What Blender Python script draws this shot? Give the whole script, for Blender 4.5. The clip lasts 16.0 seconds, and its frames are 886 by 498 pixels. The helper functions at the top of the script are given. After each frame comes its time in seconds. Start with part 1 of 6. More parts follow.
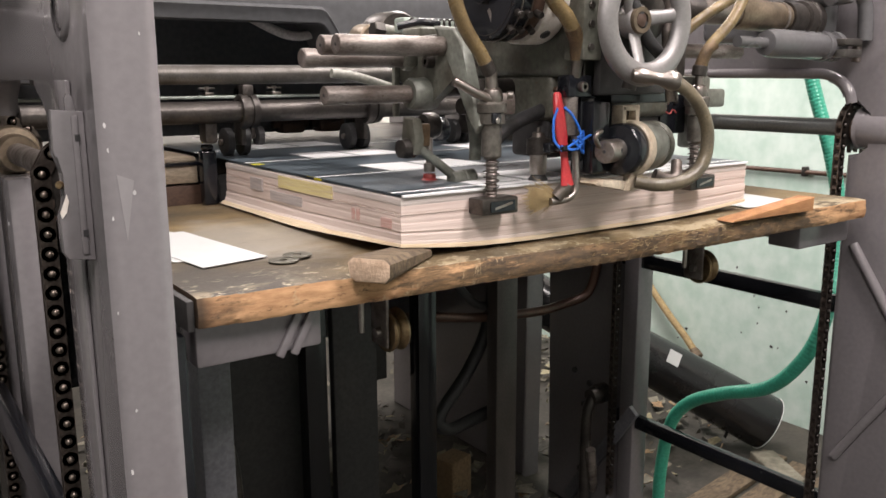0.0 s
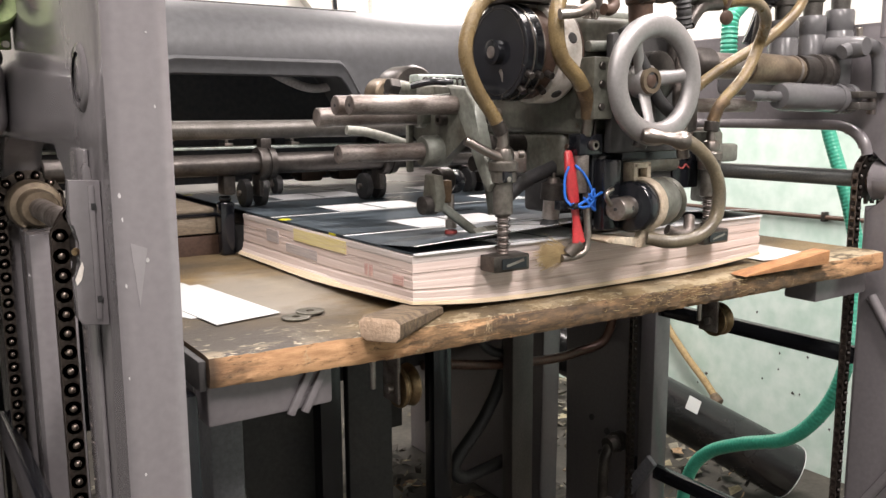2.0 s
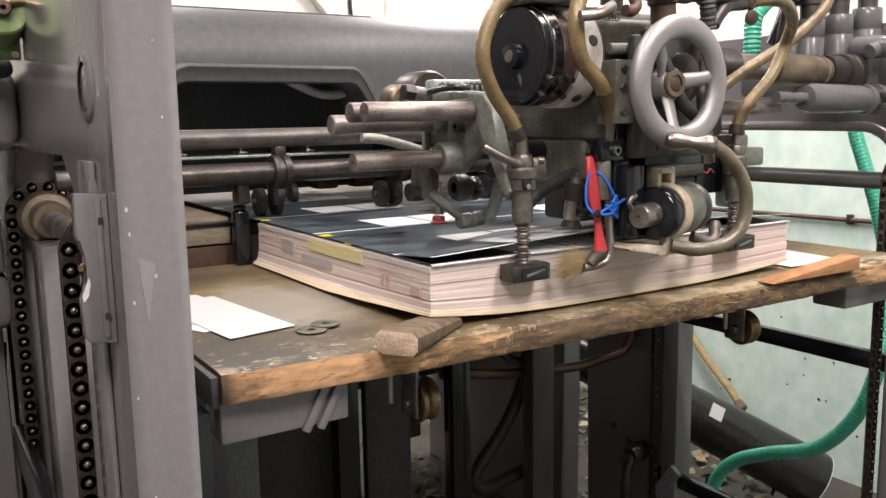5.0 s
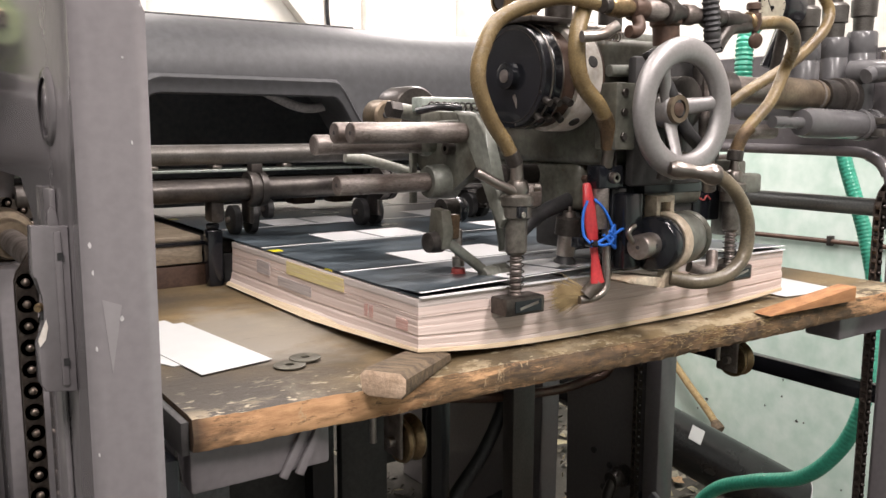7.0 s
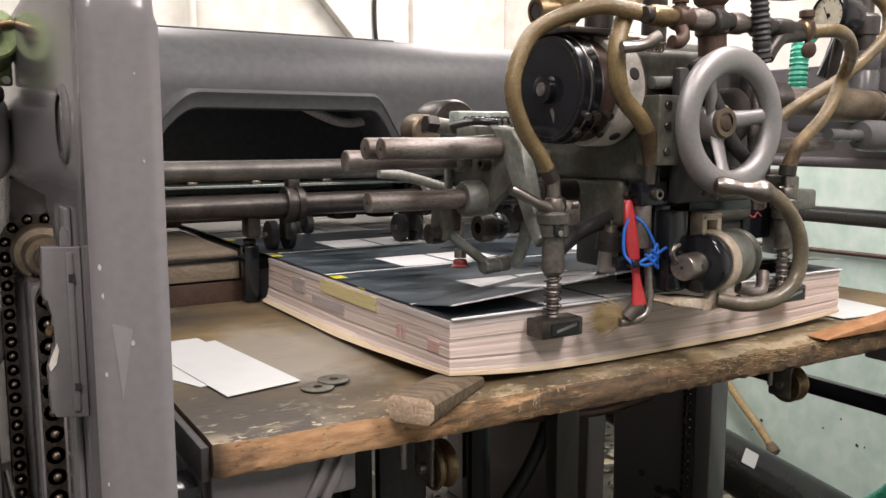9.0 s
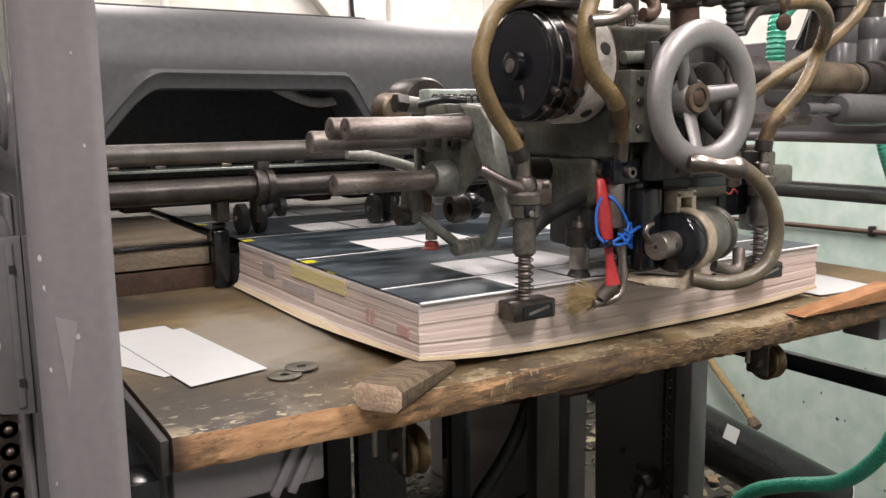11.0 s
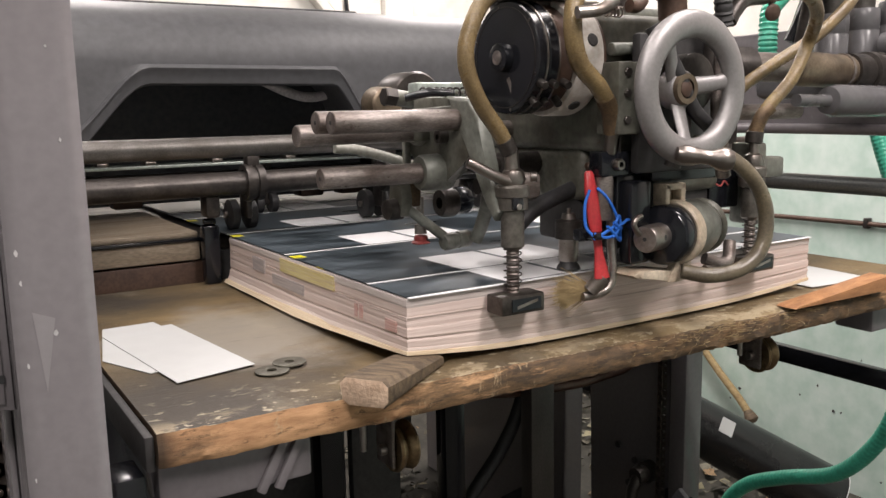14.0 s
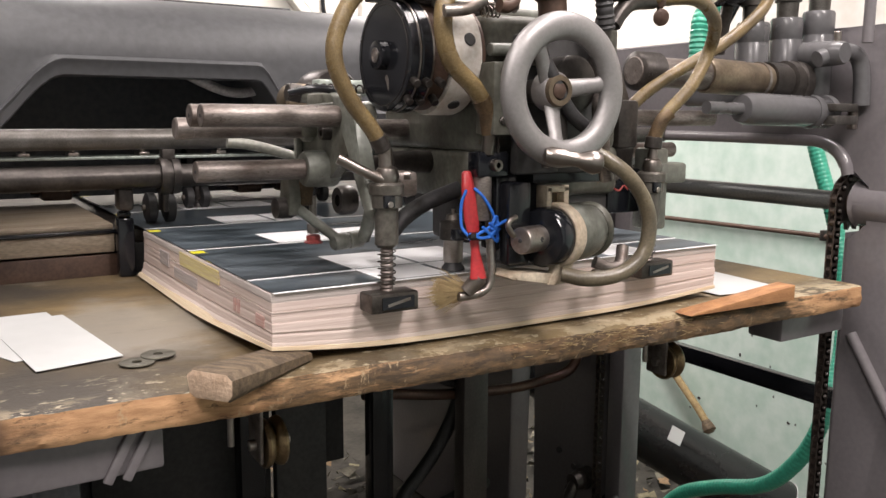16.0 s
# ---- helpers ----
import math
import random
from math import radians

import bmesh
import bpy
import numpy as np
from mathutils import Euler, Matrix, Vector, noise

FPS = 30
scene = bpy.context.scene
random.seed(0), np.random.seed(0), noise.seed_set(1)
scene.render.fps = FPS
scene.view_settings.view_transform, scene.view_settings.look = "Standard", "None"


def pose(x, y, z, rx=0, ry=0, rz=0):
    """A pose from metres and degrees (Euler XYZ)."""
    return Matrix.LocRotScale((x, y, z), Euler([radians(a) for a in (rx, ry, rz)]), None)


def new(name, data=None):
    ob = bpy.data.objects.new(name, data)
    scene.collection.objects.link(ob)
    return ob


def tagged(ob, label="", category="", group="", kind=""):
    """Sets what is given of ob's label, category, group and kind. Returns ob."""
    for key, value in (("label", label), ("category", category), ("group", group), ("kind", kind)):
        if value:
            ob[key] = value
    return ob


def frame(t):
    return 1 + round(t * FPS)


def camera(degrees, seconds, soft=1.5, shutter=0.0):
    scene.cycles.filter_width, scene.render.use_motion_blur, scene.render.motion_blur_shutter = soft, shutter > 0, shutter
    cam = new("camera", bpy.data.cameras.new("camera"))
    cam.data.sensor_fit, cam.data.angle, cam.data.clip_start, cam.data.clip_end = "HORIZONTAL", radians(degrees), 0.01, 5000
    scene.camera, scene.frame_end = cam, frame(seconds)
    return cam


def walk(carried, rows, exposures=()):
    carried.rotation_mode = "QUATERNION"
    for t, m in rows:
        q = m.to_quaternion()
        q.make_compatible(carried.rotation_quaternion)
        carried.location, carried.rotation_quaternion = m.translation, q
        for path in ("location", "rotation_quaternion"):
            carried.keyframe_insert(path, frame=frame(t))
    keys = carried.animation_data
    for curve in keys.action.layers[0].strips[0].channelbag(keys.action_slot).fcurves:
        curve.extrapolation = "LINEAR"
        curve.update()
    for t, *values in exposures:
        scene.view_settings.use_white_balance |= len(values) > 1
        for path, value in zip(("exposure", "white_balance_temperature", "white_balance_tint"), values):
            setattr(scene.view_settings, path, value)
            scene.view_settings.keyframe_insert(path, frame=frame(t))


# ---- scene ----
cam = camera(55.5, 16.0, soft=1.45, shutter=0.4)
METRES, EYE, TILT, LEAN, TURN = 0.62, 1.5, 0.0, 0.0, -35.2
ROWS = [
    (0.0, 0.0, 0.0, 0.0, -0.06, -11.51, 0.31),
    (0.5, 0.0217, 0.0077, -0.0171, 0.76, -12.3, 0.63),
    (1.0, 0.0407, 0.0124, 0.0325, 0.56, -11.61, 0.77),
    (1.5, 0.0336, 0.0027, 0.0506, 0.96, -10.06, 0.54),
    (2.0, 0.0244, -0.0057, 0.0566, 1.38, -9.07, 0.34),
    (2.5, 0.0173, -0.0003, 0.0546, 1.28, -9.09, 0.17),
    (3.0, 0.0072, 0.0133, 0.0439, 1.48, -9.53, 0.06),
    (3.5, -0.0189, -0.0105, 0.0574, 2.86, -9.28, 0.09),
    (4.0, 0.0003, -0.005, 0.0629, 3.42, -8.68, 0.4),
    (4.5, 0.0213, 0.0224, 0.0586, 3.04, -8.73, 0.83),
    (7.0, -0.027, 0.1843, 0.0969, 0.64, -8.28, -0.14),
    (7.5, 0.0214, 0.2337, 0.1014, 2.47, -7.47, -0.44),
    (8.0, 0.0063, 0.228, 0.1045, 3.66, -7.14, -0.47),
    (8.5, 0.0065, 0.2333, 0.1054, 4.17, -7.0, -0.38),
    (9.0, 0.0117, 0.2558, 0.1032, 4.11, -7.45, 0.07),
    (9.5, 0.0257, 0.289, 0.104, 3.54, -8.18, 0.46),
    (10.0, 0.0343, 0.3045, 0.1021, 3.11, -8.68, 0.56),
    (12.5, 0.0576, 0.3038, 0.1054, 3.07, -8.98, 0.94),
    (13.0, 0.0606, 0.3145, 0.1024, 2.91, -9.0, 0.74),
    (13.5, 0.063, 0.323, 0.0989, 2.84, -9.17, 0.77),
    (14.0, 0.0693, 0.3168, 0.098, 2.86, -9.19, 1.12),
    (14.5, 0.0844, 0.3044, 0.101, 2.8, -9.22, 1.29),
    (15.0, 0.2078, 0.3083, 0.098, 3.12, -9.03, 0.45),
    (15.5, 0.3455, 0.3166, 0.0912, 3.37, -8.72, -0.3),
    (16.0, 0.3536, 0.3356, 0.0816, 3.18, -8.92, -0.34),
]
EXPOSURES = [(0.0, 0.42), (0.5, 0.57), (1.0, 0.73), (1.5, 0.62), (2.5, 0.61), (4.0, 0.55), (4.5, 0.43), (7.0, 0.39), (7.5, 0.32), (8.0, 0.30), (8.5, 0.10), (10.0, 0.03), (14.5, 0.05), (15.5, 0.17), (16.0, 0.21)]
walk(cam, [(t, pose(0, 0, EYE, TILT, LEAN, TURN) @ pose(METRES * x, METRES * y, METRES * z, 90 + pitch, roll, yaw)) for t, x, y, z, yaw, pitch, roll in ROWS], EXPOSURES)

# ---- light ----
world = bpy.data.worlds.new("room_air")
scene.world = world
world.use_nodes = True
world.node_tree.nodes["Background"].inputs[0].default_value = (1.0, 0.945, 0.915, 1)
world.node_tree.nodes["Background"].inputs[1].default_value = 0.60


# ---- materials ----
def material(name, base, second=None, rough=0.5, metal=0.0, scale=6.0, fine=90.0, mix=0.5, bump=0.15, stretch=(1, 1, 1), worn=None, worn_amount=0.0, spec=0.5, grain=0.2):
    """Two scales of noise between two colours, with wear, uneven gloss and fine relief."""
    m = bpy.data.materials.new(name)
    m.use_nodes = True
    nt = m.node_tree
    bs = nt.nodes["Principled BSDF"]
    n, l = nt.nodes.new, nt.links.new
    second = second or tuple(c * 0.7 for c in base)
    tc = n("ShaderNodeTexCoord")
    mp = n("ShaderNodeMapping")
    mp.inputs["Scale"].default_value = stretch
    l(tc.outputs["Object"], mp.inputs["Vector"])
    big, small = n("ShaderNodeTexNoise"), n("ShaderNodeTexNoise")
    for node, sc, det in ((big, scale, 5.0), (small, fine, 3.0)):
        node.inputs["Scale"].default_value = sc
        node.inputs["Detail"].default_value = det
        l(mp.outputs["Vector"], node.inputs["Vector"])
    ramp = n("ShaderNodeMapRange")
    ramp.inputs["From Min"].default_value, ramp.inputs["From Max"].default_value = 0.35, 0.68
    l(big.outputs["Fac"], ramp.inputs["Value"])
    col = n("ShaderNodeMix")
    col.data_type = "RGBA"
    col.inputs[6].default_value, col.inputs[7].default_value = (*base, 1), (*second, 1)
    fac = n("ShaderNodeMath")
    fac.operation = "MULTIPLY"
    fac.inputs[1].default_value = mix
    l(ramp.outputs["Result"], fac.inputs[0])
    l(fac.outputs[0], col.inputs[0])
    sharp = n("ShaderNodeMapRange")
    sharp.inputs["From Min"].default_value, sharp.inputs["From Max"].default_value = 0.32, 0.68
    l(small.outputs["Fac"], sharp.inputs["Value"])
    speck = n("ShaderNodeMix")
    speck.data_type = "RGBA"
    speck.blend_type = "OVERLAY"
    speck.inputs[0].default_value = grain
    l(col.outputs[2], speck.inputs[6])
    l(sharp.outputs["Result"], speck.inputs[7])
    out = speck.outputs[2]
    if worn:
        wn = n("ShaderNodeTexNoise")
        wn.inputs["Scale"].default_value, wn.inputs["Detail"].default_value, wn.inputs["Roughness"].default_value = scale * 2.7, 8.0, 0.72
        l(tc.outputs["Object"], wn.inputs["Vector"])
        wr = n("ShaderNodeMapRange")
        wr.inputs["From Min"].default_value, wr.inputs["From Max"].default_value = 0.70 - worn_amount * 0.3, 0.76 - worn_amount * 0.3
        l(wn.outputs["Fac"], wr.inputs["Value"])
        wm = n("ShaderNodeMix")
        wm.data_type = "RGBA"
        wm.inputs[7].default_value = (*worn, 1)
        l(wr.outputs["Result"], wm.inputs[0])
        l(out, wm.inputs[6])
        out = wm.outputs[2]
    l(out, bs.inputs["Base Color"])
    rr = n("ShaderNodeMapRange")
    rr.inputs["To Min"].default_value, rr.inputs["To Max"].default_value = max(0.03, rough - 0.12), min(1.0, rough + 0.14)
    l(big.outputs["Fac"], rr.inputs["Value"])
    l(rr.outputs["Result"], bs.inputs["Roughness"])
    bs.inputs["Metallic"].default_value = metal
    bs.inputs["Specular IOR Level"].default_value = spec
    if bump:
        bp = n("ShaderNodeBump")
        bp.inputs["Strength"].default_value, bp.inputs["Distance"].default_value = bump, 0.002
        l(small.outputs["Fac"], bp.inputs["Height"])
        l(bp.outputs["Normal"], bs.inputs["Normal"])
    return m


GREY = material("grey_machine_paint", (0.168, 0.156, 0.163), (0.144, 0.134, 0.140), 0.13, 0, 2.2, 90, 0.35, 0.0, worn=(0.30, 0.29, 0.29), worn_amount=0.04, grain=0.05)
VALVE = material("glossy_grey_enamel", (0.105, 0.103, 0.107), (0.075, 0.073, 0.075), 0.24, 0, 6, 90, 0.6, 0.03, worn=(0.24, 0.23, 0.22), worn_amount=0.05, grain=0.06)
# Darkened copy of the grey paint; carries the shade below the board.
GREY_DARK = material("shaded_dark_grey_paint", (0.10, 0.10, 0.11), (0.07, 0.07, 0.08), 0.45, 0, 5, 140, 0.7, 0.12)
HOOD = material("blue_grey_hood_paint", (0.074, 0.075, 0.079), (0.060, 0.061, 0.064), 0.46, 0, 3, 60, 0.6, 0.015, worn=(0.2, 0.2, 0.21), worn_amount=0.0, grain=0.10, spec=0.3)
# Hood interior colour, darkened to hold the shadow inside.
INSIDE = material("blue_grey_hood_shade", (0.085, 0.09, 0.10), (0.05, 0.052, 0.058), 0.5, 0, 3, 60, 0.7, 0.05)
CAST = material("green_grey_casting", (0.175, 0.185, 0.162), (0.085, 0.082, 0.066), 0.40, 0.1, 16, 110, 0.95, 0.25, worn=(0.07, 0.035, 0.02), worn_amount=0.2)
CAST_DARK = material("oily_dark_casting", (0.13, 0.132, 0.11), (0.06, 0.055, 0.042), 0.42, 0.1, 18, 120, 0.95, 0.25, worn=(0.09, 0.05, 0.025), worn_amount=0.25)
CAST_PALE = material("pale_green_casting", (0.245, 0.25, 0.22), (0.13, 0.125, 0.10), 0.42, 0.1, 18, 130, 0.95, 0.2, worn=(0.06, 0.045, 0.03), worn_amount=0.2)
STEEL = material("bright_worn_steel", (0.42, 0.385, 0.36), (0.20, 0.165, 0.14), 0.33, 0.9, 26, 200, 0.9, 0.1, worn=(0.10, 0.065, 0.045), worn_amount=0.2, grain=0.12)
STEEL_BROWN = material("oily_brown_steel", (0.27, 0.24, 0.222), (0.105, 0.082, 0.070), 0.46, 0.65, 14, 160, 0.95, 0.15, stretch=(1, 3, 3), worn=(0.06, 0.036, 0.025), worn_amount=0.3)
STEEL_DARK = material("dark_oiled_steel", (0.075, 0.066, 0.060), (0.032, 0.028, 0.026), 0.38, 0.6, 18, 160, 0.9, 0.15, worn=(0.17, 0.135, 0.11), worn_amount=0.1)
BARREL = material("grimy_turned_steel", (0.17, 0.158, 0.14), (0.075, 0.066, 0.055), 0.4, 0.6, 26, 160, 0.9, 0.15, worn=(0.05, 0.035, 0.025), worn_amount=0.25)
CHROME = material("polished_steel", (0.30, 0.27, 0.25), (0.16, 0.13, 0.11), 0.32, 1.0, 20, 200, 0.5, 0.04, grain=0.05)
ALU = material("cast_aluminium", (0.31, 0.298, 0.298), (0.22, 0.21, 0.207), 0.43, 0.6, 9, 220, 0.7, 0.05, worn=(0.20, 0.18, 0.17), worn_amount=0.05, grain=0.06)
BLACK = material("black_enamel", (0.008, 0.009, 0.012), (0.013, 0.013, 0.015), 0.17, 0, 10, 150, 0.6, 0.04, worn=(0.07, 0.065, 0.06), worn_amount=0.06, grain=0.15)
# Matt black for grime, and for shade painted into holes, recesses, inner panels.
BLACK_MATT = material("grime_and_shade_black", (0.030, 0.029, 0.030), (0.048, 0.044, 0.042), 0.62, 0, 8, 90, 0.7, 0.2)
RUBBER = material("black_rubber", (0.022, 0.022, 0.024), (0.045, 0.042, 0.04), 0.55, 0, 30, 220, 0.5, 0.1)
HOSE = material("amber_braided_hose", (0.215, 0.155, 0.074), (0.095, 0.066, 0.033), 0.27, 0, 20, 420, 0.9, 0.4, worn=(0.06, 0.04, 0.022), worn_amount=0.15)
HOSE_GREEN = material("green_spiral_hose", (0.055, 0.37, 0.25), (0.04, 0.27, 0.185), 0.35, 0, 15, 120, 0.5, 0.08, grain=0.15)
SLEEVE = material("bronze_braid", (0.15, 0.10, 0.055), (0.06, 0.04, 0.025), 0.42, 0.4, 40, 380, 0.9, 0.5)
BRASS = material("dirty_brass", (0.30, 0.215, 0.12), (0.13, 0.09, 0.05), 0.36, 0.85, 30, 200, 0.8, 0.1)
RED = material("red_plastic", (0.48, 0.035, 0.04), (0.36, 0.03, 0.035), 0.36, 0, 25, 200, 0.5, 0.06, grain=0.15)
RED_CUP = material("red_rubber", (0.30, 0.05, 0.045), (0.2, 0.035, 0.03), 0.5, 0, 40, 200, 0.5, 0.05)
BLUE = material("blue_string", (0.02, 0.16, 0.66), (0.015, 0.1, 0.45), 0.6, 0, 80, 700, 0.5, 0.4)
BRISTLE = material("pale_bristle", (0.36, 0.27, 0.13), (0.22, 0.15, 0.07), 0.7, 0, 60, 400, 0.8, 0.3)
CREAM = material("dirty_cream_paint", (0.52, 0.45, 0.35), (0.30, 0.22, 0.15), 0.45, 0, 24, 150, 0.9, 0.15, worn=(0.08, 0.05, 0.03), worn_amount=0.25)
WHITE_RING = material("white_painted_ring", (0.72, 0.68, 0.63), (0.55, 0.49, 0.43), 0.5, 0, 18, 150, 0.6, 0.1, worn=(0.2, 0.13, 0.09), worn_amount=0.08)
BROWN = material("rust_brown_metal", (0.085, 0.05, 0.035), (0.05, 0.03, 0.022), 0.5, 0.3, 20, 160, 0.7, 0.2)
WOOD_BLOCK = material("grimy_wood_block", (0.15, 0.108, 0.066), (0.05, 0.036, 0.024), 0.75, 0, 14, 90, 0.9, 0.6, stretch=(2, 6, 6), worn=(0.36, 0.27, 0.18), worn_amount=0.1)
WOOD_END = material("pale_end_grain", (0.55, 0.41, 0.30), (0.28, 0.19, 0.12), 0.8, 0, 25, 200, 0.9, 0.7)
WOOD_WEDGE = material("fresh_orange_wood", (0.38, 0.185, 0.075), (0.22, 0.10, 0.042), 0.65, 0, 10, 90, 0.8, 0.4, stretch=(2, 9, 9))
BEIGE = material("dusty_beige_ledge", (0.34, 0.28, 0.21), (0.2, 0.155, 0.11), 0.6, 0, 7, 90, 0.8, 0.2, stretch=(1, 4, 4))
PAPER = material("white_card", (0.53, 0.54, 0.535), (0.49, 0.50, 0.50), 0.6, 0, 5, 30, 0.4, 0.0, grain=0.02)
PAPER_SIDE = material("stacked_paper_edges", (0.60, 0.495, 0.45), (0.57, 0.468, 0.425), 0.75, 0, 1.0, 2.4, 0.7, 0.06, stretch=(3, 3, 420), grain=0.15)
PAPER_GREY = material("grey_printed_edges", (0.57, 0.515, 0.49), (0.49, 0.43, 0.405), 0.75, 0, 1.0, 2.4, 0.8, 0.3, stretch=(6, 6, 420), grain=0.15)
PAPER_PALE = material("pale_paper_edges", (0.68, 0.58, 0.53), (0.61, 0.51, 0.46), 0.75, 0, 1.0, 2.4, 0.8, 0.1, stretch=(3, 3, 420), grain=0.15)
PAPER_BASE = material("yellowed_board_sheets", (0.74, 0.62, 0.45), (0.64, 0.50, 0.33), 0.75, 0, 2.0, 3.0, 0.6, 0.4, stretch=(3, 3, 300))
MARK_YELLOW = material("yellow_edge_print", (0.60, 0.52, 0.21), (0.56, 0.46, 0.33), 0.75, 0, 2, 3, 0.8, 0.3, stretch=(6, 6, 300))
MARK_RED = material("red_edge_print", (0.52, 0.31, 0.275), (0.56, 0.41, 0.37), 0.75, 0, 2, 3, 0.8, 0.3, stretch=(6, 6, 300))
MARK_GREY = material("grey_edge_print", (0.36, 0.325, 0.32), (0.48, 0.42, 0.40), 0.75, 0, 2, 3, 0.8, 0.3, stretch=(6, 6, 300))
MINT = material("mint_wall_paint", (0.54, 0.665, 0.605), (0.48, 0.60, 0.54), 0.5, 0, 1.6, 14, 0.7, 0.03, worn=(0.36, 0.43, 0.37), worn_amount=0.06, grain=0.15)
WALL = material("cream_wall_paint", (0.68, 0.66, 0.615), (0.61, 0.585, 0.54), 0.7, 0, 1.4, 12, 0.6, 0.03, grain=0.15)
# Tone of the unseen walls, chosen for bounced fill and reflections in metal.
WALL_BOUNCE = material("grey_green_bounce_wall", (0.36, 0.39, 0.375), (0.31, 0.34, 0.325), 0.7, 0, 1.5, 50, 0.6, 0.1, grain=0.15)
FOOT = material("blackened_steel", (0.10, 0.088, 0.078), (0.045, 0.04, 0.036), 0.34, 0.8, 40, 200, 0.9, 0.1, worn=(0.3, 0.27, 0.24), worn_amount=0.1)
HOSE_OLIVE = material("stiff_olive_hose", (0.15, 0.125, 0.082), (0.075, 0.062, 0.045), 0.3, 0, 24, 300, 0.9, 0.15)
FLOOR = material("littered_concrete", (0.060, 0.054, 0.043), (0.024, 0.022, 0.018), 0.75, 0, 5.5, 45, 0.95, 0.5, worn=(0.20, 0.18, 0.13), worn_amount=0.2)
DEBRIS = material("old_paper_scraps", (0.21, 0.195, 0.15), (0.05, 0.045, 0.03), 0.8, 0, 12, 90, 0.9, 0.3)
CARTON = material("brown_carton", (0.30, 0.20, 0.11), (0.22, 0.14, 0.075), 0.8, 0, 12, 100, 0.7, 0.2)
GLASS_TAB = material("green_mount_paint", (0.23, 0.30, 0.12), (0.15, 0.19, 0.09), 0.35, 0.1, 15, 120, 0.6, 0.1)
DIAL = material("dial_face", (0.60, 0.56, 0.44), (0.52, 0.48, 0.37), 0.4, 0, 20, 100, 0.4, 0.02, grain=0.15)
TUBE_WHITE = material("grey_plastic_tube", (0.42, 0.40, 0.39), (0.3, 0.28, 0.27), 0.4, 0, 20, 150, 0.5, 0.05)
RAIL_PALE = material("pale_green_rail", (0.40, 0.45, 0.41), (0.3, 0.34, 0.31), 0.35, 0.3, 10, 120, 0.5, 0.05)


def glow(name, colour, strength):
    m = bpy.data.materials.new(name)
    m.use_nodes = True
    bs = m.node_tree.nodes["Principled BSDF"]
    bs.inputs["Base Color"].default_value = (0.9, 0.9, 0.9, 1)
    bs.inputs["Emission Color"].default_value = (*colour, 1)
    bs.inputs["Emission Strength"].default_value = strength
    return m


TUBE_LIGHT = glow("lit_tube", (1.0, 0.97, 0.92), 6.0)


def print_material():
    """Dark blue-grey print, its lighter tone raised for gloss sheen, with a white margin, two white panels and a yellow
    corner mark; coordinates in metres from the sheet's tail corner.
    """
    m = bpy.data.materials.new("printed_sheet")
    m.use_nodes = True
    nt = m.node_tree
    bs = nt.nodes["Principled BSDF"]
    n, l = nt.nodes.new, nt.links.new
    uv = n("ShaderNodeUVMap")
    uv.uv_map = "sheet"
    sep = n("ShaderNodeSeparateXYZ")
    l(uv.outputs["UV"], sep.inputs[0])

    def step(sock, value, op):
        node = n("ShaderNodeMath")
        node.operation = op
        l(sock, node.inputs[0])
        node.inputs[1].default_value = value
        return node.outputs[0]

    def both(a, b, op="MULTIPLY"):
        node = n("ShaderNodeMath")
        node.operation = op
        l(a, node.inputs[0])
        l(b, node.inputs[1])
        return node.outputs[0]

    def rect(x0, x1, y0, y1):
        a = both(step(sep.outputs[0], x0, "GREATER_THAN"), step(sep.outputs[0], x1, "LESS_THAN"))
        b = both(step(sep.outputs[1], y0, "GREATER_THAN"), step(sep.outputs[1], y1, "LESS_THAN"))
        return both(a, b)

    white = rect(-0.1, 2, -0.1, 0.007)
    # the rectangle from 0.60 to 0.70 paints a white reflection, not a panel
    for x0, x1, y0, y1 in ((0.168, 0.278, 0.012, 0.145), (0.287, 0.40, 0.012, 0.145), (0.60, 0.70, 0.012, 0.145), (0.168, 0.278, 0.40, 0.52), (0.287, 0.40, 0.40, 0.52)):
        white = both(white, rect(x0, x1, y0, y1), "MAXIMUM")
    noise_a, noise_b = n("ShaderNodeTexNoise"), n("ShaderNodeTexNoise")
    mp = n("ShaderNodeMapping")
    mp.inputs["Scale"].default_value = (5, 14, 1)
    l(uv.outputs["UV"], mp.inputs["Vector"])
    l(mp.outputs["Vector"], noise_a.inputs["Vector"])
    noise_a.inputs["Scale"].default_value, noise_a.inputs["Detail"].default_value = 1.2, 6
    l(uv.outputs["UV"], noise_b.inputs["Vector"])
    noise_b.inputs["Scale"].default_value = 60
    mr = n("ShaderNodeMapRange")
    mr.inputs["From Min"].default_value, mr.inputs["From Max"].default_value = 0.38, 0.7
    l(noise_a.outputs["Fac"], mr.inputs["Value"])
    dark = n("ShaderNodeMix")
    dark.data_type = "RGBA"
    # second colour is lightened to stand in for reflections on the glossy sheet
    dark.inputs[6].default_value, dark.inputs[7].default_value = (0.014, 0.020, 0.025, 1), (0.13, 0.16, 0.185, 1)
    l(mr.outputs["Result"], dark.inputs[0])
    yel = n("ShaderNodeMix")
    yel.data_type = "RGBA"
    yel.inputs[7].default_value = (0.72, 0.66, 0.03, 1)
    l(rect(-0.1, 0.022, 0.272, 0.300), yel.inputs[0])
    l(dark.outputs[2], yel.inputs[6])
    fin = n("ShaderNodeMix")
    fin.data_type = "RGBA"
    fin.inputs[7].default_value = (0.85, 0.85, 0.86, 1)
    l(white, fin.inputs[0])
    l(yel.outputs[2], fin.inputs[6])
    l(fin.outputs[2], bs.inputs["Base Color"])
    rm = n("ShaderNodeMapRange")
